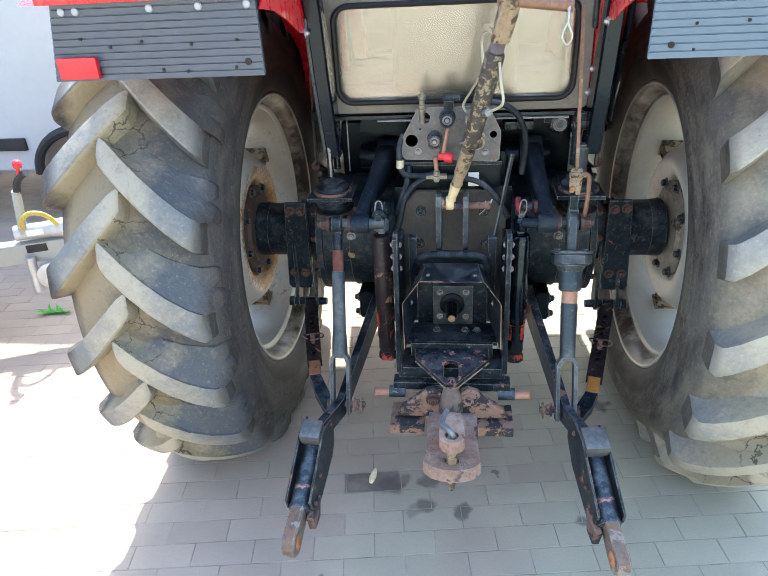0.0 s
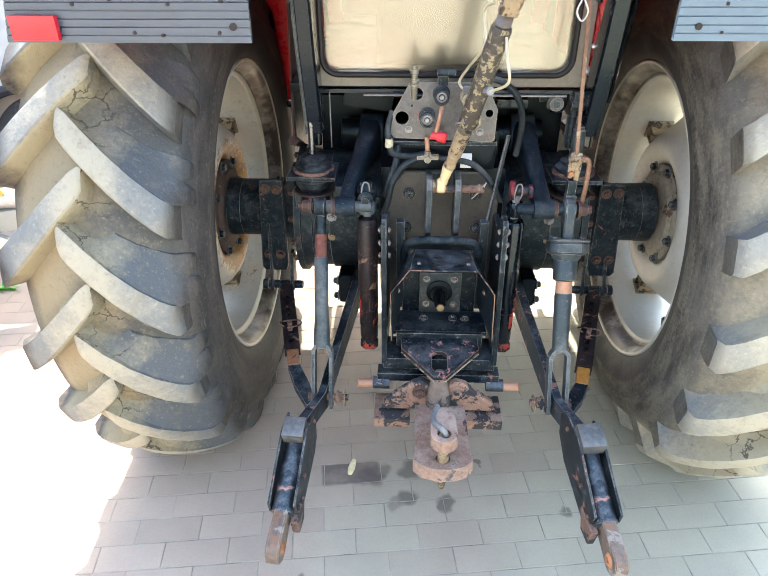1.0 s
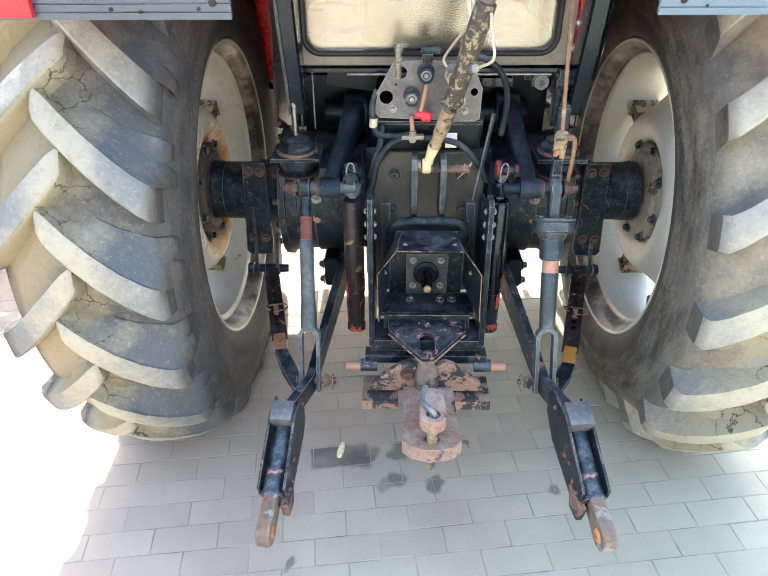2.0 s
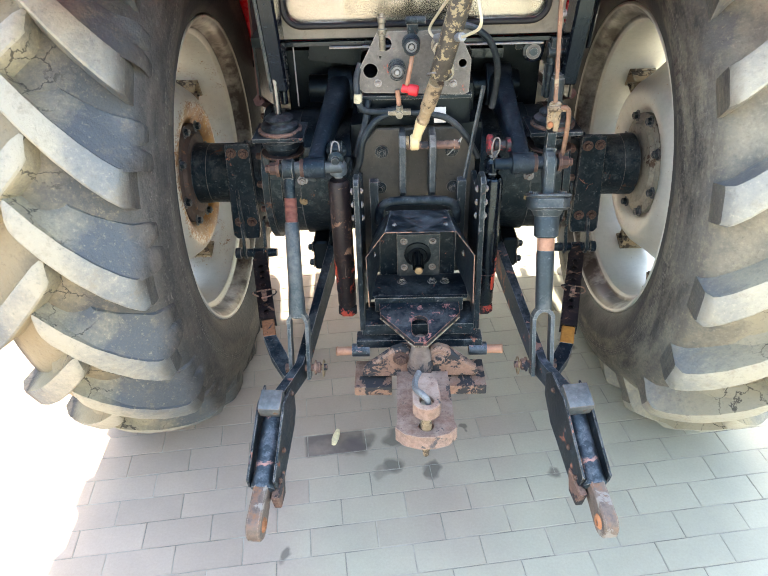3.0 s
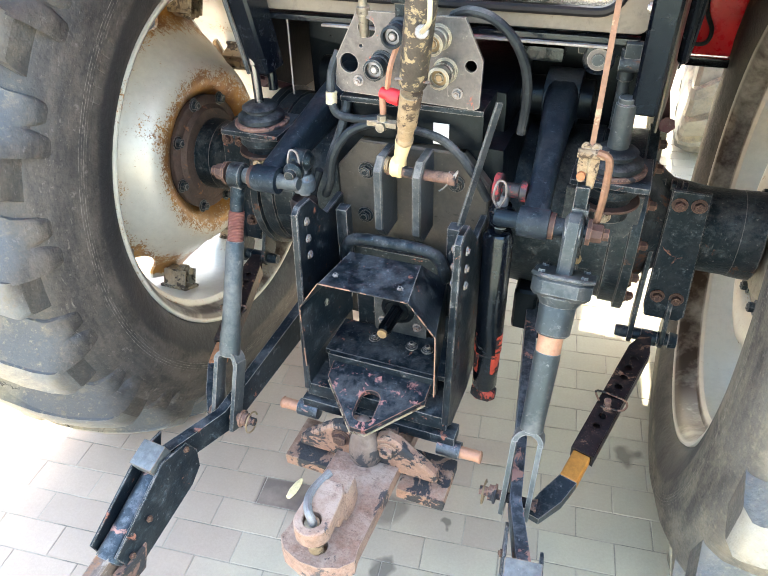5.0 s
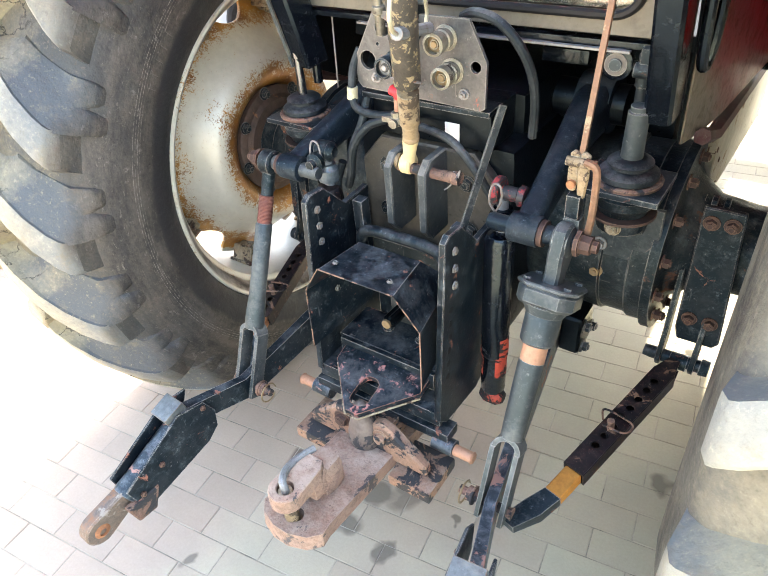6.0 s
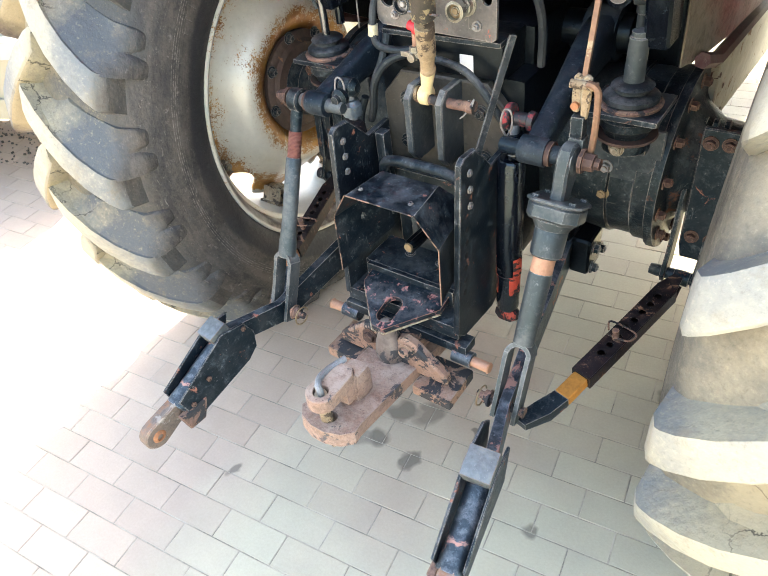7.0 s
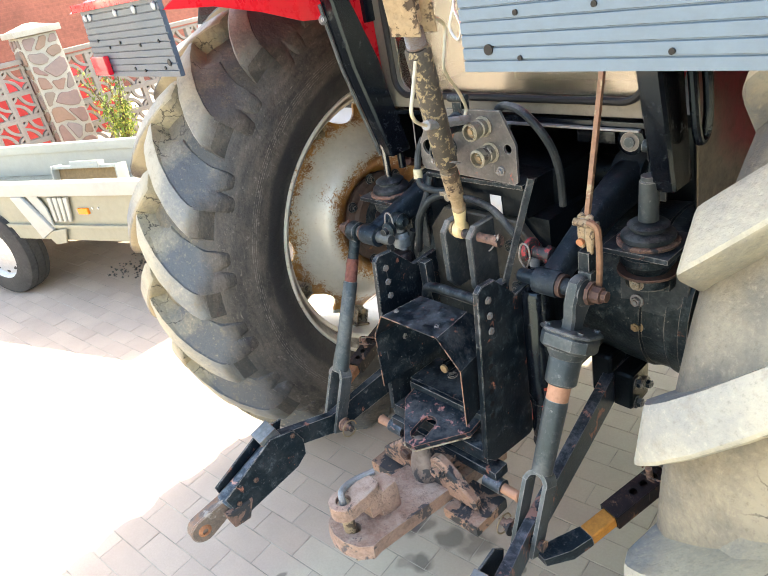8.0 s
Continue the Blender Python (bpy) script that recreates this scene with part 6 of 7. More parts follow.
# ---- top link, valve plate, hoses and rods ----
def make_top_link():
    pts = [(-0.007, -0.392, 1.043), (0.013, -0.408, 1.115), (0.034, -0.465, 1.25), (0.066, -0.485, 1.375), (0.10, -0.51, 1.49), (0.128, -0.535, 1.58)]
    low = Vector((-0.007, -0.392, 1.043))
    bm = bmesh.new()
    add_lathe(bm, low - Vector((0.022, 0, 0)), low + Vector((1, 0, 0)), [(0.008, 0.012), (0.008, 0.019), (0.012, 0.023), (0.030, 0.023), (0.034, 0.019), (0.034, 0.012)], 20)
    eye = part("top_link", bm, cream_eye, tractor, "top link with a cream eye and a flaking olive tube")
    part("ring_seat", lathe(low - Vector((0.03, 0, 0)), low + Vector((1, 0, 0)), [(0, 0), (0, 0.018), (0.012, 0.018), (0.012, 0)], 16), brass, eye)
    d0 = Vector(pts[1]) - low
    part("eye_shank", lathe(low + d0 * 0.15, pts[1], [(0, 0), (0, 0.015), (0.015, 0.0135), (0.035, 0.0150), (0.055, 0.0175), (0.062, 0.017), (0.064, 0)], 18), cream_eye, eye, "cream painted shank")
    p1, p2, p3 = Vector((0.020, -0.419, 1.135)), Vector((0.052, -0.469, 1.252)), Vector((0.113, -0.567, 1.525))
    part("lower_tube", lathe(p1 - (p2 - p1).normalized() * 0.03, p2, [(0, 0), (0, 0.0155), (0.004, 0.018), (0.012, 0.018), (0.016, 0.0155), (0.05, 0.0175), (0.052, 0.020), (0.14, 0.021), (0.14, 0)], 20), tube_rust, eye)
    part("sleeve", lathe(p2, p3, [(0, 0), (0, 0.022), (0.002, 0.0255), (0.03, 0.0255), (0.288, 0.026), (0.294, 0.022), (0.294, 0)], 22), olive_tube, eye, "flaking olive-black sleeve")
    d = (p3 - p2).normalized()
    prof = [(0, 0)]
    z = 0.0
    while z < 0.03:
        prof += [(z, 0.020), (z + 0.002, 0.017), (z + 0.004, 0.020)]
        z += 0.0042
    part("thread", lathe(p3, p3 + d, prof + [(z, 0)], 16), worn_steel, eye)
    # catch plate with a cross pin and spring clip at the upper end
    q = p3 + d * 0.03
    bm = bmesh.new()
    for s in (-1, 1):
        add_plate(bm, [[(-0.025, 0.0), (0.03, -0.01), (0.035, 0.15), (-0.02, 0.16)]], 0.010, Matrix.Translation(q + Vector((0, s * 0.022, 0))) @ axes(q, q + d) @ pose(0, 0, 0, 90, 0, 0), 0.002)
    part("upper_fork", bm, tube_rust, eye, "rusty cream fork")
    part("upper_eye", lathe(q + d * 0.02, q + d, [(0, 0), (0, 0.022), (0.05, 0.024), (0.12, 0.028), (0.14, 0.02), (0.14, 0)], 16), tube_rust, eye)
    u = q + d * 0.105
    part("cross_pin", lathe(u - Vector((0.03, 0, 0)), u + Vector((1, 0.0, -0.12)), [(0, 0), (0, 0.014), (0.17, 0.014), (0.17, 0.016), (0.18, 0.014), (0.18, 0)], 14), rod_brown, eye)
    bm = bmesh.new()
    c = u + Vector((0.135, -0.01, -0.02))
    add_tube(bm, [c, c + Vector((0.002, -0.012, -0.03)), c + Vector((-0.010, -0.014, -0.065)), c + Vector((0.004, -0.014, -0.085)), c + Vector((0.014, -0.014, -0.065)), c + Vector((0.002, -0.012, -0.035)), c + Vector((0.004, -0.005, 0.0))], 0.0022, 6)
    part("spring_clip", bm, bright_steel, eye)
    # wire grip bent round the sleeve
    g = [(0.050, -0.385, 1.325), (0.037, -0.372, 1.330), (0.033, -0.362, 1.347), (0.055, -0.405, 1.395), (0.083, -0.468, 1.454), (0.083, -0.462, 1.49), (0.080, -0.447, 1.533), (0.086, -0.465, 1.552), (0.100, -0.500, 1.564), (0.092, -0.49, 1.572), (0.084, -0.487, 1.577), (0.095, -0.515, 1.582), (0.112, -0.544, 1.580)]
    part("wire_grip", tube(g, 0.0038, 8, True, 4), wire_cream, eye, "bent cream wire grip")
    h = [(0.098, -0.560, 1.368), (0.113, -0.592, 1.382), (0.128, -0.618, 1.398), (0.132, -0.626, 1.418), (0.126, -0.606, 1.455), (0.122, -0.585, 1.50)]
    part("wire_grip", tube(h, 0.0038, 8, True, 4), wire_cream, eye)
    part("grip_collar", tube([(0.050, -0.385, 1.325), (0.098, -0.560, 1.368)], 0.011, 10, curved=False), worn_steel, eye)
    bm = bmesh.new()
    ring = [p2 + Vector((0.030 * math.cos(k), -0.030 * math.sin(k) * 0.9, 0.004 + 0.012 * math.sin(k))) for k in (0.0, 0.7, 1.4, 2.1, 2.8, 3.5, 4.2, 4.9, 5.6, 6.28)]
    add_tube(bm, ring, 0.0028, 6)
    part("wire_ring", bm, worn_steel, eye)
    return eye


make_top_link()


def make_valve_plate():
    y = -0.338
    out = [(-0.106, 1.334), (0.110, 1.334), (0.148, 1.258), (0.146, 1.168), (0.136, 1.162), (-0.148, 1.172), (-0.160, 1.184), (-0.160, 1.235)]
    holes = [circle(-0.128, 1.232, 0.020), circle(0.125, 1.247, 0.0115), circle(-0.086, 1.302, 0.018), circle(-0.10, 1.268, 0.004, 8)]
    ob = part("valve_plate", plate([out] + holes, 0.008, facing_back(y)), plate_grey, tractor, "grey steel plate with hydraulic couplers")
    for x, z, mat in ((-0.016, 1.304, hose_rubber), (-0.055, 1.239, dark_iron), (0.062, 1.297, coupler_steel), (0.076, 1.236, coupler_steel)):
        bm = lathe((x, y, z), (x, y - 1, z), [(0, 0), (0, 0.025), (0.008, 0.025), (0.010, 0.020), (0.018, 0.020), (0.020, 0.0215), (0.026, 0.0215), (0.028, 0.019), (0.036, 0.019), (0.038, 0.0215), (0.055, 0.0215), (0.057, 0.0165), (0.045, 0.0165), (0.045, 0.010), (0.05, 0.009), (0.05, 0)], 22)
        c = part("coupler", bm, mat, ob, "round hydraulic coupler")
        part("coupler_core", lathe((x, y - 0.040, z), (x, y - 1, z), [(0, 0), (0, 0.0155), (0.006, 0.0155), (0.008, 0.008), (0.012, 0.006), (0.012, 0)], 16), brass if x > 0.06 else worn_steel, c)
    for x, z in ((-0.108, 1.199), (0.101, 1.193)):
        part("bolt", bolt_mesh((x, y - 0.004, z), (0, -1, 0), 0.008, 0.009), worn_steel, ob)
    # brass plug standing in the upper hole
    part("plug", lathe((-0.094, -0.335, 1.285), (-0.092, -0.345, 1.6), [(0, 0), (0, 0.010), (0.04, 0.010), (0.042, 0.0135), (0.055, 0.0135), (0.058, 0.009), (0.070, 0.0085), (0.073, 0.012), (0.084, 0.012), (0.087, 0.007), (0.094, 0.006), (0.094, 0)], 14), coupler_steel, ob)
    # red dust caps on a strap
    part("cap_strap", tube([(-0.012, -0.37, 1.285), (-0.020, -0.39, 1.25), (-0.030, -0.385, 1.20)], 0.006, 6), copper_ring, ob)
    part("dust_cap", lathe((-0.042, -0.385, 1.196), (0.03, -0.40, 1.186), [(0, 0), (0, 0.011), (0.018, 0.011), (0.019, 0.015), (0.04, 0.0155), (0.045, 0.013), (0.045, 0.010), (0.035, 0.009), (0.034, 0)], 16), red_fitting, ob, "red plastic dust cap")
    # levers above the plate
    bm = bmesh.new()
    add_box(bm, (-0.012, -0.33, 1.345), (0.03, 0.03, 0.04), bevel=0.004)
    add_rod(bm, (-0.03, -0.345, 1.362), (0.022, -0.345, 1.362), 0.010, n=12)
    part("valve_lever", bm, dark_iron, ob)
    # hoses and pipes
    part("hose", tube([(0.075, -0.30, 1.325), (0.110, -0.318, 1.340), (0.155, -0.325, 1.333), (0.197, -0.325, 1.300), (0.222, -0.31, 1.245), (0.229, -0.295, 1.18), (0.222, -0.28, 1.10)], 0.0095, 10), hose_rubber, ob, "black hydraulic hose")
    part("hose", tube([(-0.155, -0.33, 1.25), (-0.168, -0.345, 1.21), (-0.165, -0.36, 1.16), (-0.150, -0.365, 1.13), (-0.10, -0.365, 1.125), (-0.06, -0.36, 1.13)], 0.009, 10), hose_rubber, ob)
    part("hose", tube([(-0.07, -0.36, 1.12), (-0.12, -0.375, 1.10), (-0.155, -0.39, 1.05), (-0.17, -0.39, 0.98), (-0.19, -0.38, 0.94)], 0.010, 10), hose_rubber, ob)
    part("hose", tube([(-0.14, -0.34, 1.15), (-0.145, -0.36, 1.10), (-0.165, -0.38, 1.04), (-0.175, -0.38, 1.0)], 0.011, 10), hose_rubber, ob)
    part("hose", tube([(-0.03, -0.355, 1.115), (0.03, -0.365, 1.115), (0.09, -0.37, 1.10), (0.14, -0.37, 1.05), (0.18, -0.36, 0.98)], 0.009, 10), hose_rubber, ob)
    part("hose", tube([(-0.20, -0.38, 1.0), (-0.222, -0.385, 0.93), (-0.218, -0.37, 0.85), (-0.20, -0.35, 0.80), (-0.19, -0.33, 0.74)], 0.010, 10), hose_rubber, ob)
    part("pipe", tube([(-0.055, -0.35, 1.18), (-0.052, -0.355, 1.155), (-0.05, -0.36, 1.13)], 0.007, 10), copper_ring, ob)
    bm = bmesh.new()
    add_rod(bm, (-0.082, -0.365, 1.122), (-0.018, -0.365, 1.122), 0.010, n=6, bevel=0.001)
    add_rod(bm, (-0.05, -0.365, 1.11), (-0.05, -0.365, 1.14), 0.011, n=6, bevel=0.001)
    add_rod(bm, (-0.05, -0.362, 1.118), (-0.05, -0.382, 1.118), 0.010, n=14, bevel=0.002)
    part("tee_fitting", bm, coupler_steel, ob, "bare steel tee fitting")
    part("hose_sleeve", rod((-0.165, -0.358, 1.175), (-0.166, -0.360, 1.15), 0.012), tape_yellow, ob)
    return ob


make_valve_plate()


def make_rods():
    # flat strap from the shield frame up to the valve block
    p, q = Vector((0.125, -0.43, 0.875)), Vector((0.186, -0.345, 1.185))
    bm = bmesh.new()
    m = Matrix.Translation((p + q) / 2) @ axes(p, q)
    add_plate(bm, [[(-0.003, -(q - p).length / 2), (0.003, -(q - p).length / 2), (0.003, (q - p).length / 2), (-0.003, (q - p).length / 2)]], 0.017, m @ pose(0, 0, 0, 90, 0, 0), 0.001)
    part("flat_strap", bm, frame_grey, tractor, "flat grey steel strap")
    # long brown control rod with its knuckle
    a_, b_ = Vector((0.372, -0.425, 1.135)), Vector((0.368, -0.30, 1.60))
    rodp = part("control_rod", tube([a_, b_], 0.0068, 4, curved=False), rod_brown, tractor, "long brown square control rod", smooth=20)
    bm = bmesh.new()
    for dx, low in ((-0.010, -0.050), (0.008, -0.062)):
        add_plate(bm, [[(-0.007, low), (0.006, low), (0.010, -0.02), (0.009, 0.022), (0.0, 0.030), (-0.008, 0.022), (-0.010, -0.02)]], 0.010, Matrix.Translation(a_ + Vector((dx, 0.0, 0.0))) @ pose(0, 0, 0, 90, 0, 0), 0.003)
    add_rod(bm, a_ + Vector((-0.022, -0.008, 0.010)), a_ + Vector((0.030, -0.008, 0.010)), 0.0085, n=12)
    part("knuckle", bm, tube_rust, rodp)
    part("knuckle_pin", rod(a_ + Vector((-0.010, -0.012, -0.034)), a_ + Vector((-0.010, 0.010, -0.034)), 0.008, n=12), rust_orange, rodp)
    part("knuckle_foot", bevelled(box(a_ + Vector((-0.002, 0.0, -0.078)), (0.026, 0.026, 0.046), bevel=0), 0.004), black_paint, rodp)
    part("knuckle_base", bevelled(box(a_ + Vector((0.0, 0.0, -0.122)), (0.032, 0.030, 0.044), bevel=0), 0.006), grey_paint, rodp)
    part("locking_hook", tube([a_ + Vector((0.012, -0.012, 0.016)), a_ + Vector((0.032, -0.014, 0.008)), a_ + Vector((0.036, -0.014, -0.03)), a_ + Vector((0.035, -0.013, -0.09)), a_ + Vector((0.030, -0.012, -0.14))], 0.007, 8), rod_brown, rodp)
    # trailer socket under the cab and a bracket
    bm = lathe((0.345, -0.155, 1.235), (0.345, -1, 1.235), [(0, 0), (0, 0.02), (0.01, 0.026), (0.03, 0.026), (0.032, 0.031), (0.042, 0.031), (0.045, 0.024), (0.047, 0)], 20)
    s = part("trailer_socket", bm, black_clean, tractor, "round black trailer socket under the cab")
    bm = lathe((0.345, -0.198, 1.235), (0.345, -1, 1.235), [(0, 0), (0, 0.0225), (0.004, 0.0215), (0.005, 0)], 18)
    part("socket_lid", bm, plate_grey, s)
    part("lid_boss", lathe((0.345, -0.2025, 1.235), (0.345, -1, 1.235), [(0, 0), (0, 0.013), (0.004, 0.012), (0.005, 0)], 16), grey_paint, s)
    part("socket_bracket", box((0.345, -0.15, 1.25), (0.09, 0.01, 0.04), bevel=0.003), black_paint, s)
    part("under_box", bevelled(box((0.22, -0.10, 1.215), (0.10, 0.06, 0.03), bevel=0), 0.006), black_clean, tractor)
    part("under_strip", box((0.40, -0.16, 1.14), (0.02, 0.006, 0.10), bevel=0.002), grey_paint, tractor)
    # Thin black sheet added to draw the shade under the cab.
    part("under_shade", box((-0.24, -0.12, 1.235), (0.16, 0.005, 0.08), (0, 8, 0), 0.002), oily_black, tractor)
    # bright damper struts down from the cab on both sides
    for sgn in (-1, 1):
        st = part("cab_strut", lathe((sgn * 0.40, -0.20, 1.10), (sgn * 0.405, -0.19, 2), [(0, 0), (0, 0.012), (0.10, 0.012), (0.102, 0.016), (0.16, 0.016), (0.165, 0.0)], 14), black_clean if sgn < 0 else dark_iron, tractor, "cab strut with a bright rod")
        bm = bmesh.new()
        add_rod(bm, (sgn * 0.385, -0.215, 1.235), (sgn * 0.43, -0.215, 1.235), 0.014, n=12)
        add_box(bm, (sgn * 0.407, -0.205, 1.25), (0.03, 0.03, 0.05), bevel=0.004)
        part("strut_clamp", bm, dark_iron, st)
        if sgn < 0:
            part("strut_rod", rod((sgn * 0.362, -0.17, 1.08), (sgn * 0.362, -0.16, 1.27), 0.0022, n=8), worn_steel, st)


make_rods()


# ---- front of the tractor, seen under and past the axle ----
def make_front():
    bm = bmesh.new()
    add_box(bm, (0, 2.2, 1.25), (0.62, 1.6, 0.55), bevel=0.06)
    hood = part("hood", bm, red_paint, tractor, "glossy red bonnet")
    part("front_axle", box((0, 2.35, 0.50), (1.3, 0.16, 0.14), bevel=0.03), dark_iron, tractor)
    for sgn in (-1, 1):
        m = Matrix.Translation((sgn * 0.84, 2.35, 0.585))
        half = [(0.10, 0.33), (0.13, 0.36), (0.145, 0.44), (0.14, 0.52), (0.12, 0.545), (0.0, 0.565)]
        prof = [(-u, r) for u, r in half] + [(u, r) for u, r in reversed(half[:-1])]
        hub = part("front_wheel", lathe((-0.05, 0, 0), (1, 0, 0), [(0, 0), (0, 0.10), (0.03, 0.30), (0.04, 0.33), (0.06, 0.33), (0.07, 0.10), (0.07, 0)], 32), rim_silver, tractor, "front wheel with a pale dusty lugged tyre")
        hub.matrix_world = m
        part("tyre", lathe((0, 0, 0), (1, 0, 0), prof, 64), rubber_lug, hub)
        bm = bmesh.new()
        for k in range(18):
            for s in (-1, 1):
                th = math.tau * (k + 0.5 * (s > 0)) / 18
                rings = []
                for u, r, d in ((-0.02, 0.59, 0.0), (0.07, 0.588, -0.12), (0.13, 0.565, -0.20), (0.147, 0.52, -0.22)):
                    ring = []
                    for dt, rr in ((-0.07, r - 0.04), (-0.05, r), (0.05, r), (0.07, r - 0.04)):
                        t = th + d + dt
                        ring.append(bm.verts.new((s * u, -rr * math.cos(t), max(-0.58, rr * math.sin(t)))))
                    rings.append(ring)
                for a_, b_ in zip(rings, rings[1:]):
                    for i in range(3):
                        bm.faces.new((a_[i], a_[i + 1], b_[i + 1], b_[i]))
                bm.faces.new(rings[0])
                bm.faces.new(rings[-1])
        part("tread", bm, rubber_lug, hub, smooth=25)
    part("cable", tube([(0.568, 0.585, 1.22), (0.575, 0.58, 1.15), (0.600, 0.58, 1.10), (0.594, 0.58, 1.064), (0.561, 0.58, 1.058), (0.526, 0.58, 1.085), (0.50, 0.58, 1.14)], 0.006, 8), hose_rubber, tractor)
    # red step panels and a rusty step carrier beside the cab
    for sgn in (-1, 1):
        part("side_skirt", bevelled(box((sgn * 0.62, 0.62, 1.30), (0.30, 0.03, 0.56), bevel=0), 0.01), red_paint, tractor, "red cab side panel")
        part("skirt_rail", box((sgn * 0.62, 0.60, 1.005), (0.30, 0.03, 0.025), bevel=0.003), black_clean, tractor)


make_front()


# ---- the yard round the tractor ----
white_paint = surface("white_paint", (0.50, 0.51, 0.52), 0.35, 0, 0.04, 10, coat=0.2, dust=(0.55, 0.52, 0.47), dust_level=0.6, dust_scale=2, bump=0.03)
trailer_white = surface("trailer_white", (0.36, 0.37, 0.34), 0.5, 0, 0.06, 12, dust=(0.29, 0.28, 0.24), dust_level=0.56, dust_scale=3, bump=0.1)
trailer_grey = surface("trailer_grey", (0.27, 0.265, 0.20), 0.5, 0, 0.08, 14, dust=(0.24, 0.22, 0.18), dust_level=0.55, bump=0.1)
galvanised = surface("galvanised", (0.5, 0.51, 0.52), 0.45, 0.6, 0.15, 25)
plastic_black = surface("plastic_black", (0.02, 0.02, 0.022), 0.6)
road_rubber = surface("road_rubber", (0.03, 0.03, 0.03), 0.8, 0, 0.3, 30, dust=(0.14, 0.13, 0.12), dust_level=0.55)
fence_concrete = surface("fence_concrete", (0.27, 0.24, 0.205), 0.9, 0, 0.12, 30, dust=(0.18, 0.15, 0.135), dust_level=0.55, bump=0.4)
mortar_white = surface("mortar_white", (0.36, 0.34, 0.28), 0.9, 0, 0.1, 40, bump=0.4)
brick_red = surface("brick_red", (0.24, 0.080, 0.054), 0.85, 0, 0.25, 8, bump=0.3)


def courses(mat):
    """Thin pale joints of brick courses over a far wall."""
    nt = mat.node_tree
    b = nt.nodes["Principled BSDF"]
    col = b.inputs["Base Color"].links[0].from_socket
    sep = nt.nodes.new("ShaderNodeSeparateXYZ")
    nt.links.new(nt.nodes.new("ShaderNodeNewGeometry").outputs["Position"], sep.inputs[0])
    flat = nt.nodes.new("ShaderNodeCombineXYZ")
    nt.links.new(sep.outputs["Y"], flat.inputs[0])
    nt.links.new(sep.outputs["Z"], flat.inputs[1])
    br = nt.nodes.new("ShaderNodeTexBrick")
    br.inputs["Scale"].default_value = 1.0
    br.inputs["Brick Width"].default_value, br.inputs["Row Height"].default_value, br.inputs["Mortar Size"].default_value = 0.25, 0.075, 0.009
    br.inputs["Color1"].default_value, br.inputs["Color2"].default_value, br.inputs["Mortar"].default_value = (0.47, 0.47, 0.47, 1), (0.53, 0.53, 0.53, 1), (0.57, 0.56, 0.55, 1)
    nt.links.new(flat.outputs["Vector"], br.inputs["Vector"])
    nt.links.new(mix_node(nt, 0.8, col, br.outputs["Color"], "OVERLAY"), b.inputs["Base Color"])


courses(brick_red)


def rubble():
    """Field stones, each of its own brown, pink or lilac grey."""
    mat = surface("stone_mixed", (0.22, 0.15, 0.12), 0.85, 0, 0.3, 9, bump=0.4)
    nt = mat.node_tree
    b = nt.nodes["Principled BSDF"]
    col = b.inputs["Base Color"].links[0].from_socket
    rnd = nt.nodes.new("ShaderNodeObjectInfo").outputs["Random"]
    tone = ramp_node(nt, rnd, [(0.0, (0.22, 0.16, 0.115)), (0.3, (0.30, 0.18, 0.105)), (0.55, (0.24, 0.145, 0.125)), (0.8, (0.24, 0.215, 0.205)), (1.0, (0.20, 0.17, 0.125))])
    nt.links.new(mix_node(nt, 0.6, col, tone), b.inputs["Base Color"])
    return mat


stone_mixed = rubble()
render_cream = surface("render_cream", (0.52, 0.49, 0.42), 0.9, 0, 0.08, 6, bump=0.3)
red_sheet = surface("red_sheet", (0.42, 0.03, 0.03), 0.4, 0, 0.1)
bark_brown = surface("bark_brown", (0.12, 0.08, 0.05), 0.9)
leaf_green = surface("leaf_green", (0.13, 0.19, 0.03), 0.6, 0, 0.4, 12)
leaf_yellow = surface("leaf_yellow", (0.40, 0.40, 0.08), 0.6, 0, 0.3, 12)
board_brown = surface("board_brown", (0.25, 0.17, 0.09), 0.8, 0, 0.25, 20)
cable_yellow = surface("cable_yellow", (0.55, 0.42, 0.08), 0.5)


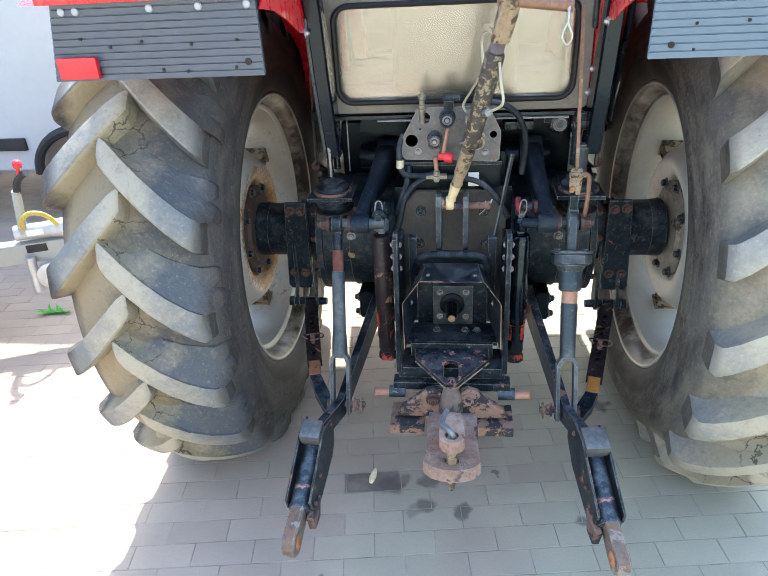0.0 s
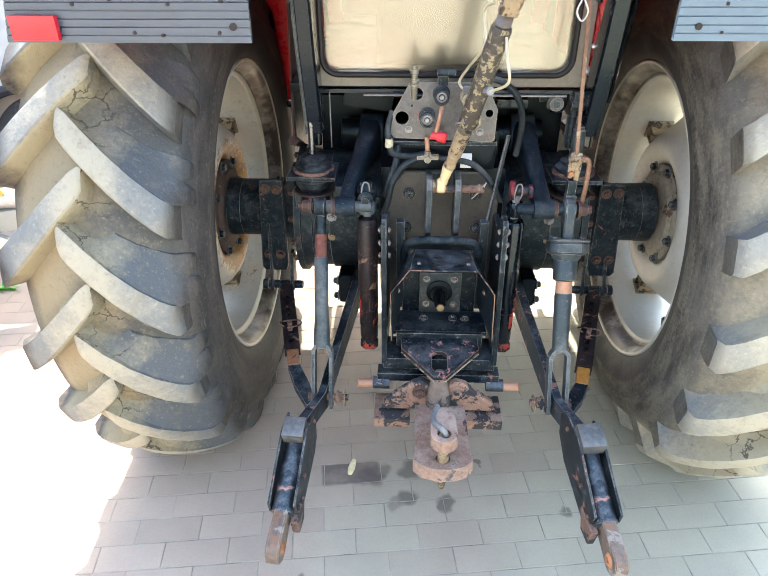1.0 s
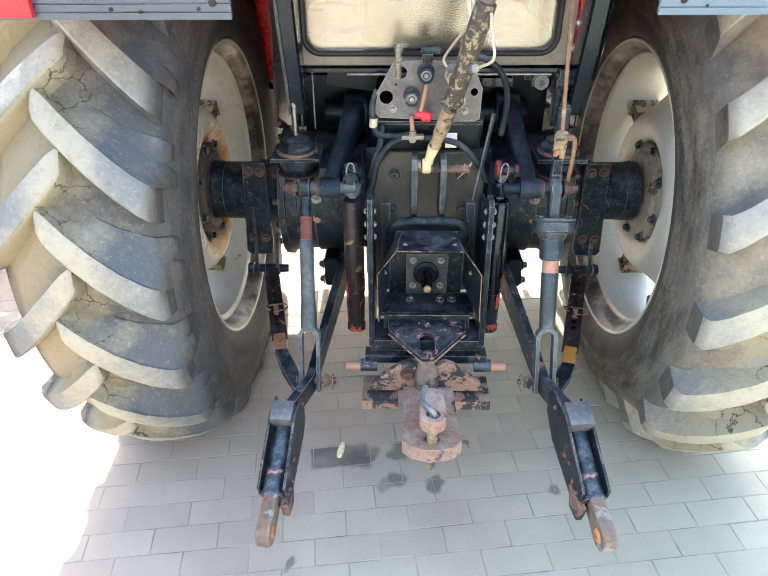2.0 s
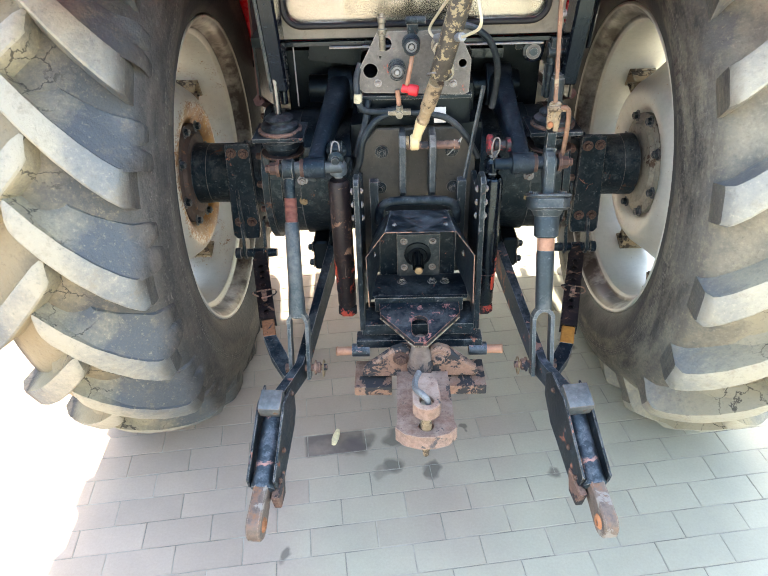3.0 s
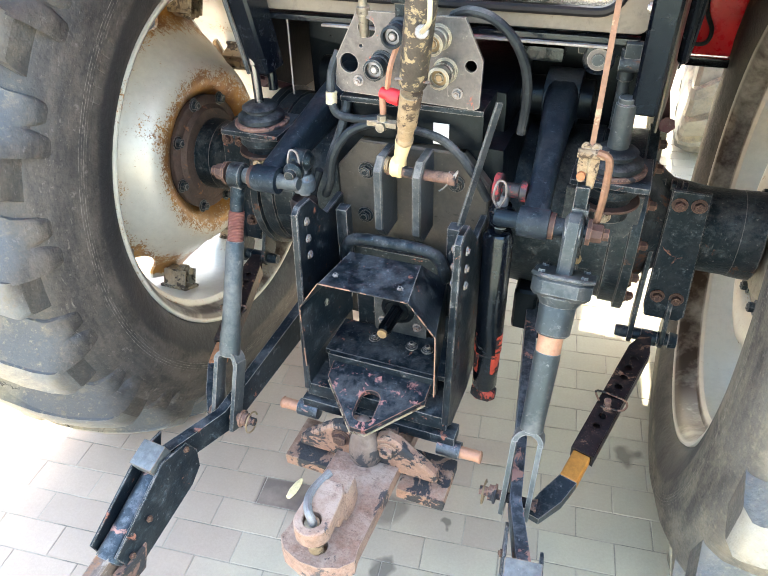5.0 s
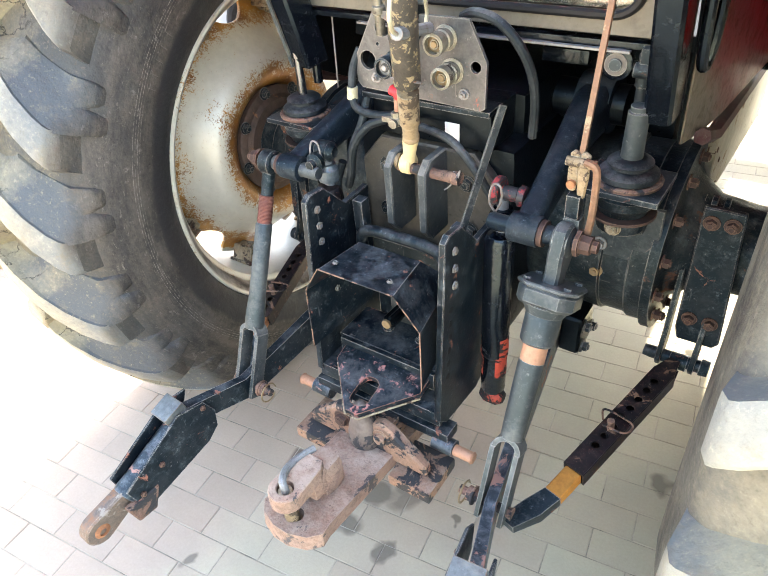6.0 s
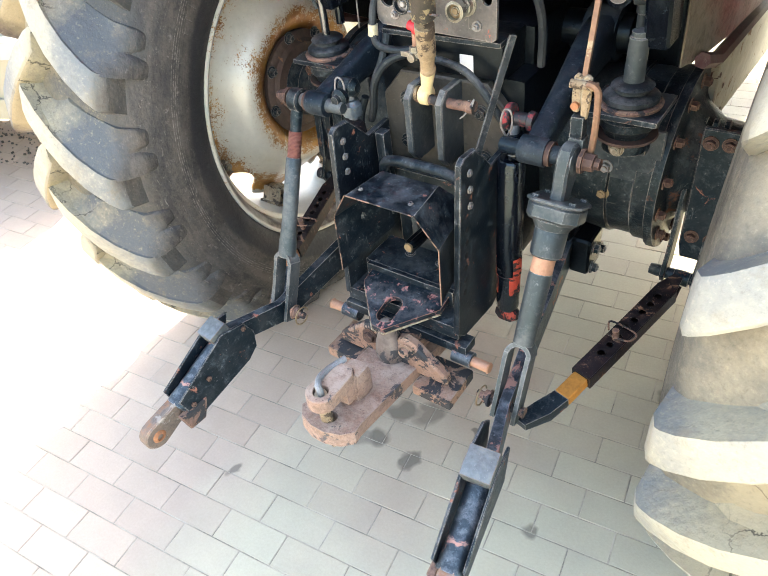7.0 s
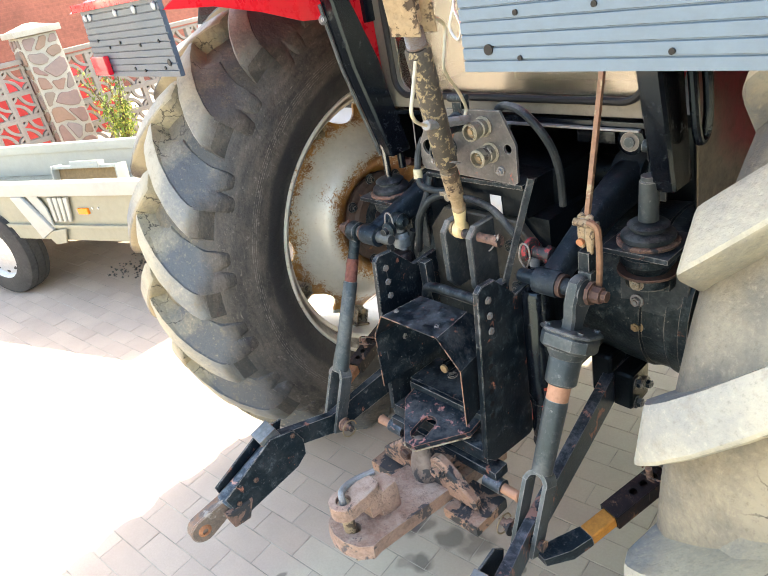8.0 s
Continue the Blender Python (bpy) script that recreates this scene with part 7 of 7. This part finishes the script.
def car_wheel(parent, centre, r, width, axis):
    """A road wheel: tyre with grooves, pressed steel rim with slots."""
    c, ax = Vector(centre), Vector(axis).normalized()
    prof = [(-width / 2, r * 0.60), (-width / 2, r * 0.9), (-width * 0.42, r * 0.975), (-width * 0.2, r), (-width * 0.19, r * 0.98), (-width * 0.15, r * 0.98), (-width * 0.14, r), (width * 0.14, r), (width * 0.15, r * 0.98), (width * 0.19, r * 0.98), (width * 0.2, r), (width * 0.42, r * 0.975), (width / 2, r * 0.9), (width / 2, r * 0.60)]
    tyre = part("wheel", lathe(c, c + ax, prof, 48, closed=True), road_rubber, parent, "road wheel with a silver pressed rim")
    part("wheel_rim", lathe(c, c + ax, [(-width * 0.3, 0), (-width * 0.3, r * 0.2), (-width * 0.2, r * 0.5), (-width * 0.45, r * 0.58), (-width * 0.49, r * 0.63), (width * 0.49, r * 0.63), (width * 0.45, r * 0.58), (width * 0.30, r * 0.54), (width * 0.34, r * 0.40), (width * 0.42, r * 0.2), (width * 0.42, 0)], 40), galvanised, tyre)
    up = Vector((0, 0, 1))
    side = ax.cross(up)
    for k in range(10):
        th = math.tau * k / 10
        p = c + (up * math.cos(th) + side * math.sin(th)) * r * 0.46 + ax * width * 0.30
        part("rim_slot", rod(p, p + ax * width * 0.025, r * 0.055, n=10), plastic_black, tyre)
    return tyre


D = Vector((0.93, 0.37, 0)).normalized()
N = Vector((0.37, -0.93, 0)).normalized()


def make_trailer():
    """Car trailer, its long side along D, its near side facing N."""
    base = D * -4.5 + N * -1.35
    tr = thing("car_trailer", "white flat car trailer with raised sides and a tow bar", "trailer")
    def P(s, n, z):
        return D * s + N * n + Vector((0, 0, z))
    yaw = math.degrees(math.atan2(D.y, D.x))
    def bar(name, s0, s1, n0, n1, z0, z1, mat, bevel=0.006, label=""):
        c = P((s0 + s1) / 2, (n0 + n1) / 2, (z0 + z1) / 2)
        return part(name, bevelled(box(c, (abs(s1 - s0), abs(n1 - n0), z1 - z0), (0, 0, yaw), bevel=0), bevel), mat, tr, label)
    near, far, front, back = -0.68, -1.80, -2.66, -6.6
    nose = -2.2
    bar("deck", back, nose, far + 0.01, near - 0.01, 0.46, 0.50, trailer_grey)
    bar("side_rail", back, nose, near - 0.03, near + 0.035, 0.745, 0.832, trailer_white, 0.012, "white hollow side rail")
    bar("side_board", back, nose, near - 0.03, near, 0.53, 0.745, trailer_grey)
    bar("lower_rail", back, nose, near - 0.03, near + 0.012, 0.44, 0.53, trailer_grey, 0.004)
    bar("lower_rail", back, nose, near - 0.03, near + 0.024, 0.525, 0.548, trailer_grey, 0.004)
    bar("side_board", back, nose, far, far + 0.03, 0.50, 0.70, trailer_white)
    bar("side_rail", back, nose, far - 0.01, far + 0.05, 0.70, 0.775, trailer_white, 0.012)
    bar("end_board", nose - 0.03, nose, far, near, 0.46, 0.76, trailer_white)
    bar("tow_bar", nose, -1.60, -1.26, -1.18, 0.42, 0.525, trailer_white, 0.008, "white tow bar with worn stickers")
    part("coupling", lathe(P(-1.90, -1.22, 0.575), P(3, -1.22, 0.555), [(0, 0), (0, 0.040), (0.15, 0.042), (0.20, 0.048), (0.26, 0.055), (0.34, 0.05), (0.36, 0)], 18), galvanised, tr)
    bar("plate_sticker", -1.865, -1.765, -1.18, -1.1785, 0.475, 0.517, plastic_black, 0.0005)
    bar("plate_sticker", -1.84, -1.76, -1.178, -1.1765, 0.565, 0.597, label_white, 0.0005)
    # hand brake lever with a red tip, jockey wheel, yellow cable
    part("lever", tube([P(-1.86, -1.20, 0.57), P(-1.84, -1.20, 0.70), P(-1.825, -1.19, 0.80)], 0.022, 8), trailer_white, tr)
    part("lever_grip", tube([P(-1.822, -1.19, 0.79), P(-1.805, -1.19, 0.845), P(-1.775, -1.185, 0.875), P(-1.755, -1.18, 0.885)], 0.017, 10), plastic_black, tr, "black lever grip")
    part("lever_tip", lathe(P(-1.79, -1.19, 0.87), P(-1.76, -1.17, 1.02), [(0, 0), (0, 0.008), (0.045, 0.009), (0.05, 0.020), (0.075, 0.022), (0.085, 0.012), (0.086, 0)], 12), red_fitting, tr, "red push button")
    part("jockey_tube", rod(P(-1.855, -1.16, 0.46), P(-1.862, -1.15, 0.27), 0.024), galvanised, tr)
    part("jockey_arm", rod(P(-1.862, -1.15, 0.30), P(-1.79, -1.15, 0.345), 0.012), galvanised, tr)
    part("jockey_wheel", lathe(P(-1.775, -1.18, 0.35), P(-1.775, 5, 0.35), [(0, 0), (0, 0.05), (0.006, 0.072), (0.045, 0.072), (0.05, 0.05), (0.05, 0)], 24), galvanised, tr)
    part("cable", tube([P(-1.845, -1.17, 0.61), P(-1.835, -1.15, 0.66), P(-1.79, -1.14, 0.695), P(-1.74, -1.15, 0.685), P(-1.705, -1.17, 0.645), P(-1.69, -1.19, 0.60)], 0.012, 8), cable_yellow, tr, "yellow cable")
    for s, n, way in ((-4.06, near - 0.04, N), (-4.75, near - 0.04, N), (-4.06, far - 0.12, -N), (-4.75, far - 0.12, -N)):
        car_wheel(tr, P(s, n, 0.335), 0.335, 0.18, way)
    plane = Matrix(((D.x, 0, N.x, 0), (D.y, 0, N.y, 0), (0, 1, 0, 0), (0, 0, 0, 1)))
    part("mud_stay", plate([[(-3.61, 0.745), (-3.50, 0.745), (-3.32, 0.52), (-3.46, 0.455)]], 0.03, Matrix.Translation(N * (near + 0.028)) @ plane, 0.004), trailer_white, tr, "slanting white mudguard stay")
    part("mud_stay", plate([[(-3.47, 0.745), (-3.36, 0.745), (-3.32, 0.66), (-3.32, 0.53)]], 0.012, Matrix.Translation(N * (near + 0.02)) @ plane, 0.002), trailer_white, tr)
    for k in range(4):
        part("folded_stay", plate([[(-3.27 + 0.05 * k, 0.735), (-3.23 + 0.05 * k, 0.735), (-3.26 + 0.045 * k, 0.575), (-3.29 + 0.045 * k, 0.57)]], 0.018, Matrix.Translation(N * (near + 0.02)) @ plane, 0.004), trailer_white, tr)
    part("hinge_plate", plate([[(-3.42, 0.50), (-3.20, 0.53), (-3.25, 0.43), (-3.36, 0.415)]], 0.012, Matrix.Translation(N * (near + 0.032)) @ plane, 0.003), trailer_grey, tr)
    bar("side_marker", -3.045, -2.955, near + 0.0, near + 0.018, 0.62, 0.658, orange_lens, 0.004)
    for k in range(2):
        part("rivet", rod(P(-2.92 + 0.05 * k, near, 0.655), P(-2.92 + 0.05 * k, near + 0.005, 0.655), 0.008, n=10), galvanised, tr)
    # a loading trough lies on the deck: brown wooden face, pale lips round it
    chock = part("loading_trough", bevelled(box(P(-3.66, -1.32, 0.60), (0.68, 0.04, 0.20), (-14, 0, yaw), bevel=0), 0.004), board_brown, None)
    tagged(chock, "brown wooden trough with pale metal lips on the trailer deck", "trough")
    part("lip", box(P(-3.66, -1.31, 0.712), (0.70, 0.07, 0.022), (-14, 0, yaw), 0.004), trailer_white, chock)
    part("lip", box(P(-3.63, -1.295, 0.735), (0.30, 0.06, 0.05), (-14, 0, yaw), 0.004), trailer_white, chock)
    for q_ in (-4.005, -3.315):
        part("lip", box(P(q_, -1.30, 0.615), (0.014, 0.10, 0.23), (-8, 0, yaw), 0.003), trailer_white, chock)
    return tr


make_trailer()


def make_van():
    van = thing("van", "white delivery van with black lower trim and wheel arches", "van")
    x0, x1, y0, y1 = -6.6, -1.85, 1.92, 3.85
    side = [(x0 + 0.0, 0.45), (x0 + 0.0, 0.95), (x0 + 0.12, 1.12), (x0 + 0.95, 1.30), (x0 + 1.75, 2.30), (x0 + 2.1, 2.45), (x1 - 0.1, 2.48), (x1, 2.40), (x1, 0.42)]
    hole = lambda cx: [(cx + 0.37 * math.cos(radians(k)), 0.40 + 0.30 * math.sin(radians(k))) for k in range(0, 181, 15)]
    wx = (x0 + 0.85, -2.66)
    low = []
    for cx in reversed(wx):
        low += hole(cx)
    outline = side[:-1] + [(x1, 0.40)] + low + [(x0, 0.40)]
    m = Matrix(((1, 0, 0, 0), (0, 0, -1, (y0 + y1) / 2), (0, 1, 0, 0), (0, 0, 0, 1)))
    part("body", plate([outline], y1 - y0, m, 0.03), white_paint, van)
    for cx in wx:
        bm = tube([(cx + 0.39 * math.cos(radians(k)), y0 - 0.004, 0.40 + 0.32 * math.sin(radians(k))) for k in range(0, 181, 15)], 0.035, 8)
        part("wheel_arch", bm, plastic_black, van, "black wheel arch trim")
        for yy, ax in ((y0 + 0.13, (0, -1, 0)), (y1 - 0.13, (0, 1, 0))):
            car_wheel(van, (cx, yy, 0.32), 0.32, 0.20, ax)
    part("side_trim", bevelled(box(((wx[0] + wx[1]) / 2, y0 - 0.012, 0.62), (wx[1] - wx[0] - 0.86, 0.03, 0.09), bevel=0), 0.01), plastic_black, van, "black side moulding")
    part("side_trim", bevelled(box((x1 - 0.2, y0 - 0.012, 0.62), (0.36, 0.03, 0.09), bevel=0), 0.01), plastic_black, van)
    part("indicator", bevelled(box((x0 + 0.06, y0 + 0.03, 0.78), (0.16, 0.10, 0.10), bevel=0), 0.02), orange_lens, van, "orange indicator lamp")
    part("bumper", bevelled(box((x0 - 0.04, (y0 + y1) / 2, 0.52), (0.18, y1 - y0 - 0.02, 0.22), bevel=0), 0.04), plastic_black, van)
    part("door_window", plate([[(x0 + 1.05, 1.36), (x0 + 1.75, 2.2), (x0 + 2.35, 2.2), (x0 + 2.35, 1.36)]], 0.01, Matrix.Translation((0, y0 - 0.008, 0)) @ pose(0, 0, 0, 90, 0, 0)), van_glass, van)
    part("windscreen", box((x0 + 1.32, (y0 + y1) / 2, 1.82), (0.02, 1.6, 1.12), (0, 38, 0), 0.01), van_glass, van)
    return van


make_van()


def make_fence():
    """Stone pillars with concrete caps, and lattice panels of pierced blocks between them."""
    fx = -7.9
    def pillar(y):
        p = thing("stone_pillar", "rubble stone fence pillar with a pale concrete cap", "pillar", "fence pillars", at=Matrix.Translation((fx, y, 0)))
        core = part("core", box((0, 0, 0.78), (0.44, 0.44, 1.56), bevel=0.01), mortar_white, p)
        core.matrix_parent_inverse = Matrix.Identity(4)
        rng = random.Random(3)
        z = 0.05
        # irregular stones that share wandering joints
        for mm in (facing_side(0.222), facing_back(-0.222)):
            z = 0.0
            lower = lambda u: 0.012 * math.sin(u * 17 + 1.0)
            row = 0
            while z < 1.5:
                h = min(rng.uniform(0.13, 0.22), 1.555 - z)
                top, ph, amp = z + h, rng.uniform(0, 6), rng.uniform(0.02, 0.045)
                upper = (lambda u, p=ph, a=amp: a * math.sin(u * 13 + p)) if top < 1.5 else (lambda u: 0.0)
                cuts = [-0.215] + ([rng.uniform(-0.09, 0.09)] if row % 3 != 2 else [-0.07 + rng.uniform(-0.03, 0.03), 0.08 + rng.uniform(-0.03, 0.03)]) + [0.215]
                lean = [0.0] + [rng.uniform(-0.05, 0.05) for _ in cuts[1:-1]] + [0.0]
                for k in range(len(cuts) - 1):
                    g_ = 0.017
                    a0, a1, b0, b1 = cuts[k] - lean[k] + g_, cuts[k] + lean[k] + g_, cuts[k + 1] - lean[k + 1] - g_, cuts[k + 1] + lean[k + 1] - g_
                    low = [(a0 + (b0 - a0) * f, z + g_ + lower(a0 + (b0 - a0) * f) + (0.025 if f in (0, 1) else 0)) for f in (0, 0.16, 0.5, 0.84, 1)]
                    high = [(a1 + (b1 - a1) * f, top - g_ + upper(a1 + (b1 - a1) * f) - (0.025 if f in (0, 1) else 0)) for f in (1, 0.84, 0.5, 0.16, 0)]
                    part("stone", plate([low + high], 0.026, mm, 0.006), stone_mixed, p)
                z, lower, row = top, upper, row + 1
        part("cap", bevelled(box((0, 0, 1.60), (0.56, 0.56, 0.07), bevel=0), 0.015), mortar_white, p)
        bm = bmesh.new()
        bmesh.ops.create_cone(bm, cap_ends=True, segments=4, radius1=0.37, radius2=0.05, depth=0.07, matrix=pose(0, 0, 1.66, 0, 0, 45))
        part("cap_top", bm, mortar_white, p)
        return p
    first = pillar(0.95)
    for y in (-2.15, 4.05):
        copy_thing(first, Matrix.Translation((fx, y, 0)))
    # pierced blocks: a frame with four quarter rings
    def block_mesh():
        bm = bmesh.new()
        s, w, d = 0.29, 0.030, 0.09
        m = facing_side(0)
        add_plate(bm, [[(0, 0), (s, 0), (s, s), (0, s)], [(w, w), (s - w, w), (s - w, s - w), (w, s - w)]], d, m)
        for cx, cy, a0 in ((0, 0, 0), (s, s, 180)):
            arc = [(cx + 0.19 * math.cos(radians(a0 + k)), cy + 0.19 * math.sin(radians(a0 + k))) for k in range(0, 91, 15)]
            arc += [(cx + 0.155 * math.cos(radians(a0 + k)), cy + 0.155 * math.sin(radians(a0 + k))) for k in range(90, -1, -15)]
            add_plate(bm, [arc], d * 0.9, m)
        for cx, cy, a0 in ((s, 0, 90), (0, s, 270)):
            arc = [(cx + 0.10 * math.cos(radians(a0 + k)), cy + 0.10 * math.sin(radians(a0 + k))) for k in range(0, 91, 15)]
            arc += [(cx + 0.07 * math.cos(radians(a0 + k)), cy + 0.07 * math.sin(radians(a0 + k))) for k in range(90, -1, -15)]
            add_plate(bm, [arc], d * 0.9, m)
        return bm
    me = None
    for y0 in (-1.92, 1.18):
        panel = thing("fence_panel", "pierced concrete block fence panel between stone pillars", "fence", "fence panels", at=Matrix.Translation((fx, y0, 0)))
        part("plinth", box((0, 1.31, 0.05), (0.12, 2.62, 0.10), bevel=0.01), fence_concrete, panel)
        part("coping", box((0, 1.31, 1.31), (0.15, 2.62, 0.05), bevel=0.01), fence_concrete, panel)
        for i in range(9):
            for j in range(4):
                if me is None:
                    ob = part("block", block_mesh(), fence_concrete, panel)
                    me = ob.data
                else:
                    ob = new("block", me)
                    ob.parent = panel
                ob.location = (0, 0.005 + 0.2905 * i, 0.102 + 0.2905 * j)
    return first


make_fence()


def make_houses():
    h = thing("brick_house", "red brick house wall behind the fence", "house")
    part("wall", box((-14.2, 3.0, 2.2), (0.3, 16, 4.4), bevel=0.02), brick_red, h)
    part("roof", box((-15.2, 3.0, 4.6), (3.0, 16.6, 0.3), (0, 12, 0), 0.03), brick_red, h)
    part("downpipe", rod((-13.98, 1.55, 0.0), (-13.98, 1.55, 4.3), 0.05), render_cream, h)
    car = thing("red_panel", "red painted sheet standing behind the pierced fence", "sheet")
    part("sheet", box((-9.6, 0.1, 0.52), (0.04, 4.5, 1.04), bevel=0.01), red_sheet, car)
    # Unseen behind the camera: added so the rear window reflects something pale.
    b = thing("pale_building", "unseen cream building behind the camera, added for the window's reflection", "building")
    part("wall", box((0, -13.0, 2.5), (26, 0.4, 5.0), bevel=0.02), render_cream, b)
    part("roof", box((0, -14.3, 5.15), (27, 3.4, 0.25), (-8, 0, 0), 0.03), brick_red, b)


make_houses()


def make_shrub():
    rng = random.Random(7)
    c = Vector((-7.4, 1.42, 0))
    sh = thing("shrub", "small yellow-green shrub beside the stone pillar", "shrub")
    bm = bmesh.new()
    tips = []
    for k in range(14):
        th, ln = rng.uniform(0, math.tau), rng.uniform(0.5, 1.05)
        tip = c + Vector((0.24 * math.cos(th) * ln, 0.24 * math.sin(th) * ln, ln))
        add_tube(bm, [c, c.lerp(tip, 0.5) + Vector((0, 0, 0.05)), tip], 0.008, 5, True, 3)
        tips.append((c, tip))
    part("stems", bm, bark_brown, sh)
    for mat, cnt in ((leaf_green, 900), (leaf_yellow, 420)):
        bm = bmesh.new()
        for k in range(cnt):
            a_, b_ = rng.choice(tips)
            p = a_.lerp(b_, rng.uniform(0.35, 1.05)) + Vector((rng.gauss(0, 0.05), rng.gauss(0, 0.05), rng.gauss(0, 0.04)))
            m = Matrix.Translation(p) @ Euler((rng.uniform(0, 6), rng.uniform(0, 6), rng.uniform(0, 6))).to_matrix().to_4x4()
            l = rng.uniform(0.03, 0.06)
            vs = [bm.verts.new(m @ Vector(v)) for v in ((0, 0, 0), (l * 0.5, l * 0.25, l * 0.08), (l, 0, 0), (l * 0.5, -l * 0.25, l * 0.08))]
            bm.faces.new(vs)
        tagged(part("leaves", bm, mat, sh), kind="stuff")


make_shrub()


def make_chip():
    bm = bmesh.new()
    add_lathe(bm, (-0.30, -0.605, 0.012), (-0.285, -0.50, 0.012), [(0, 0), (0.005, 0.008), (0.03, 0.013), (0.055, 0.011), (0.075, 0.006), (0.08, 0)], 12)
    for v in bm.verts:
        v.co.z = 0.004 + (v.co.z - 0.0) * 0.7
    ob = part("wood_chip", bm, surface("chip_cream", (0.75, 0.66, 0.42), 0.7), None)
    tagged(ob, "small cream splinter lying on the oil-stained paving", "splinter")


make_chip()


WEED = Vector((-2.27, 0.60, 0))


def make_litter():
    """Loose grit under the trailer and a green weed in a joint."""
    rng = random.Random(21)
    bm = bmesh.new()
    for k in range(420):
        q = D * rng.uniform(-3.55, -2.3) + N * rng.uniform(-1.5, -0.95)
        r = rng.uniform(0.004, 0.013)
        bmesh.ops.create_icosphere(bm, subdivisions=1, radius=r, matrix=Matrix.Translation((q.x, q.y, r * 0.4)) @ Matrix.Diagonal((1, rng.uniform(0.6, 1), rng.uniform(0.5, 0.8), 1)))
    ob = part("grit", bm, surface("grit_grey", (0.10, 0.095, 0.085), 0.9, 0, 0.5, 30), None)
    tagged(ob, "dark loose grit under the trailer", "grit", kind="stuff")
    weed = thing("weed", "small bright green weed on the paving", "weed")
    bm = bmesh.new()
    for k in range(26):
        th, ln = rng.uniform(0, math.tau), rng.uniform(0.05, 0.12)
        p = WEED + Vector((rng.uniform(-0.05, 0.05), rng.uniform(-0.02, 0.02), 0.001))
        d, w = Vector((math.cos(th), math.sin(th) * 0.5, 0.3)), Vector((-math.sin(th), math.cos(th), 0)) * 0.006
        vs = [bm.verts.new(v) for v in (p - w, p + w, p + d * ln * 0.6 + w, p + d * ln, p + d * ln * 0.6 - w)]
        bm.faces.new(vs)
    tagged(part("leaves", bm, surface("weed_green", (0.06, 0.32, 0.03), 0.6, 0, 0.3, 20), weed), kind="stuff")


make_litter()


# ---- block paving ----
def make_paving():
    """Running bond of 0.2 x 0.1 m blocks, turned a few degrees to the tractor."""
    pav = thing("pavement", "grey concrete block paving with sandy joints and oil spots", "paving", kind="structure", at=pose(0.047, -0.778, 0, 0, 0, 7.4))
    L, W, gap, h = 0.2055, 0.0955, 0.0032, 0.03
    def block(bm, x, y, dz=0.0, c=0.0012):
        lx, wy = L - gap, W - gap
        lo = [(x, y), (x + lx, y), (x + lx, y + wy), (x, y + wy)]
        hi = [(x + c, y + c), (x + lx - c, y + c), (x + lx - c, y + wy - c), (x + c, y + wy - c)]
        v0 = [bm.verts.new((u, v, -h)) for u, v in lo]
        v1 = [bm.verts.new((u, v, dz - 0.0010)) for u, v in lo]
        v2 = [bm.verts.new((u, v, dz)) for u, v in hi]
        for a_, b_ in ((v0, v1), (v1, v2)):
            for k in range(4):
                bm.faces.new((a_[k], a_[(k + 1) % 4], b_[(k + 1) % 4], b_[k]))
        bm.faces.new(v2)
    bm = bmesh.new()
    block(bm, 0, 0)
    me = bpy.data.meshes.new("paver")
    bmesh.ops.recalc_face_normals(bm, faces=bm.faces)
    bm.to_mesh(me)
    bm.free()
    me.materials.append(paver_mat)
    rng = random.Random(11)
    near, far = [], []
    for j in range(-75, 95):
        for i in range(-42, 22):
            x, y = i * L + (L / 2 if j % 2 else 0), j * W
            (near if -5 <= j < 11 and -0.85 < x < 1.0 and len(near) < 300 else far).append((x, y))
    for x, y in near:
        ob = new("paver", me)
        ob.parent = pav
        ob.location, ob.rotation_euler = (x, y, rng.uniform(-0.0008, 0.0008)), (rng.uniform(-0.004, 0.004), rng.uniform(-0.003, 0.003), 0)
    verts, faces = [], []
    lx, wy, c = L - gap, W - gap, 0.0012
    for x, y in far:
        k, dz = len(verts), rng.uniform(-0.0008, 0.0008)
        sl = rng.uniform(-0.0006, 0.0006)
        verts += [(x, y, -h), (x + lx, y, -h), (x + lx, y + wy, -h), (x, y + wy, -h), (x, y, dz - 0.0010), (x + lx, y, dz - 0.0010), (x + lx, y + wy, dz - 0.0010), (x, y + wy, dz - 0.0010),
                  (x + c, y + c, dz), (x + lx - c, y + c, dz + sl), (x + lx - c, y + wy - c, dz + sl), (x + c, y + wy - c, dz)]
        for q in ((0, 4), (4, 8)):
            for e_ in range(4):
                f_ = (e_ + 1) % 4
                faces.append((k + q[0] + e_, k + q[0] + f_, k + q[1] + f_, k + q[1] + e_))
        faces.append((k + 8, k + 9, k + 10, k + 11))
    me2 = bpy.data.meshes.new("pavers")
    me2.from_pydata(verts, [], faces)
    me2.materials.append(paver_mat)
    ob = new("pavers", me2)
    ob.parent = pav
    tagged(ob, kind="stuff")


make_paving()
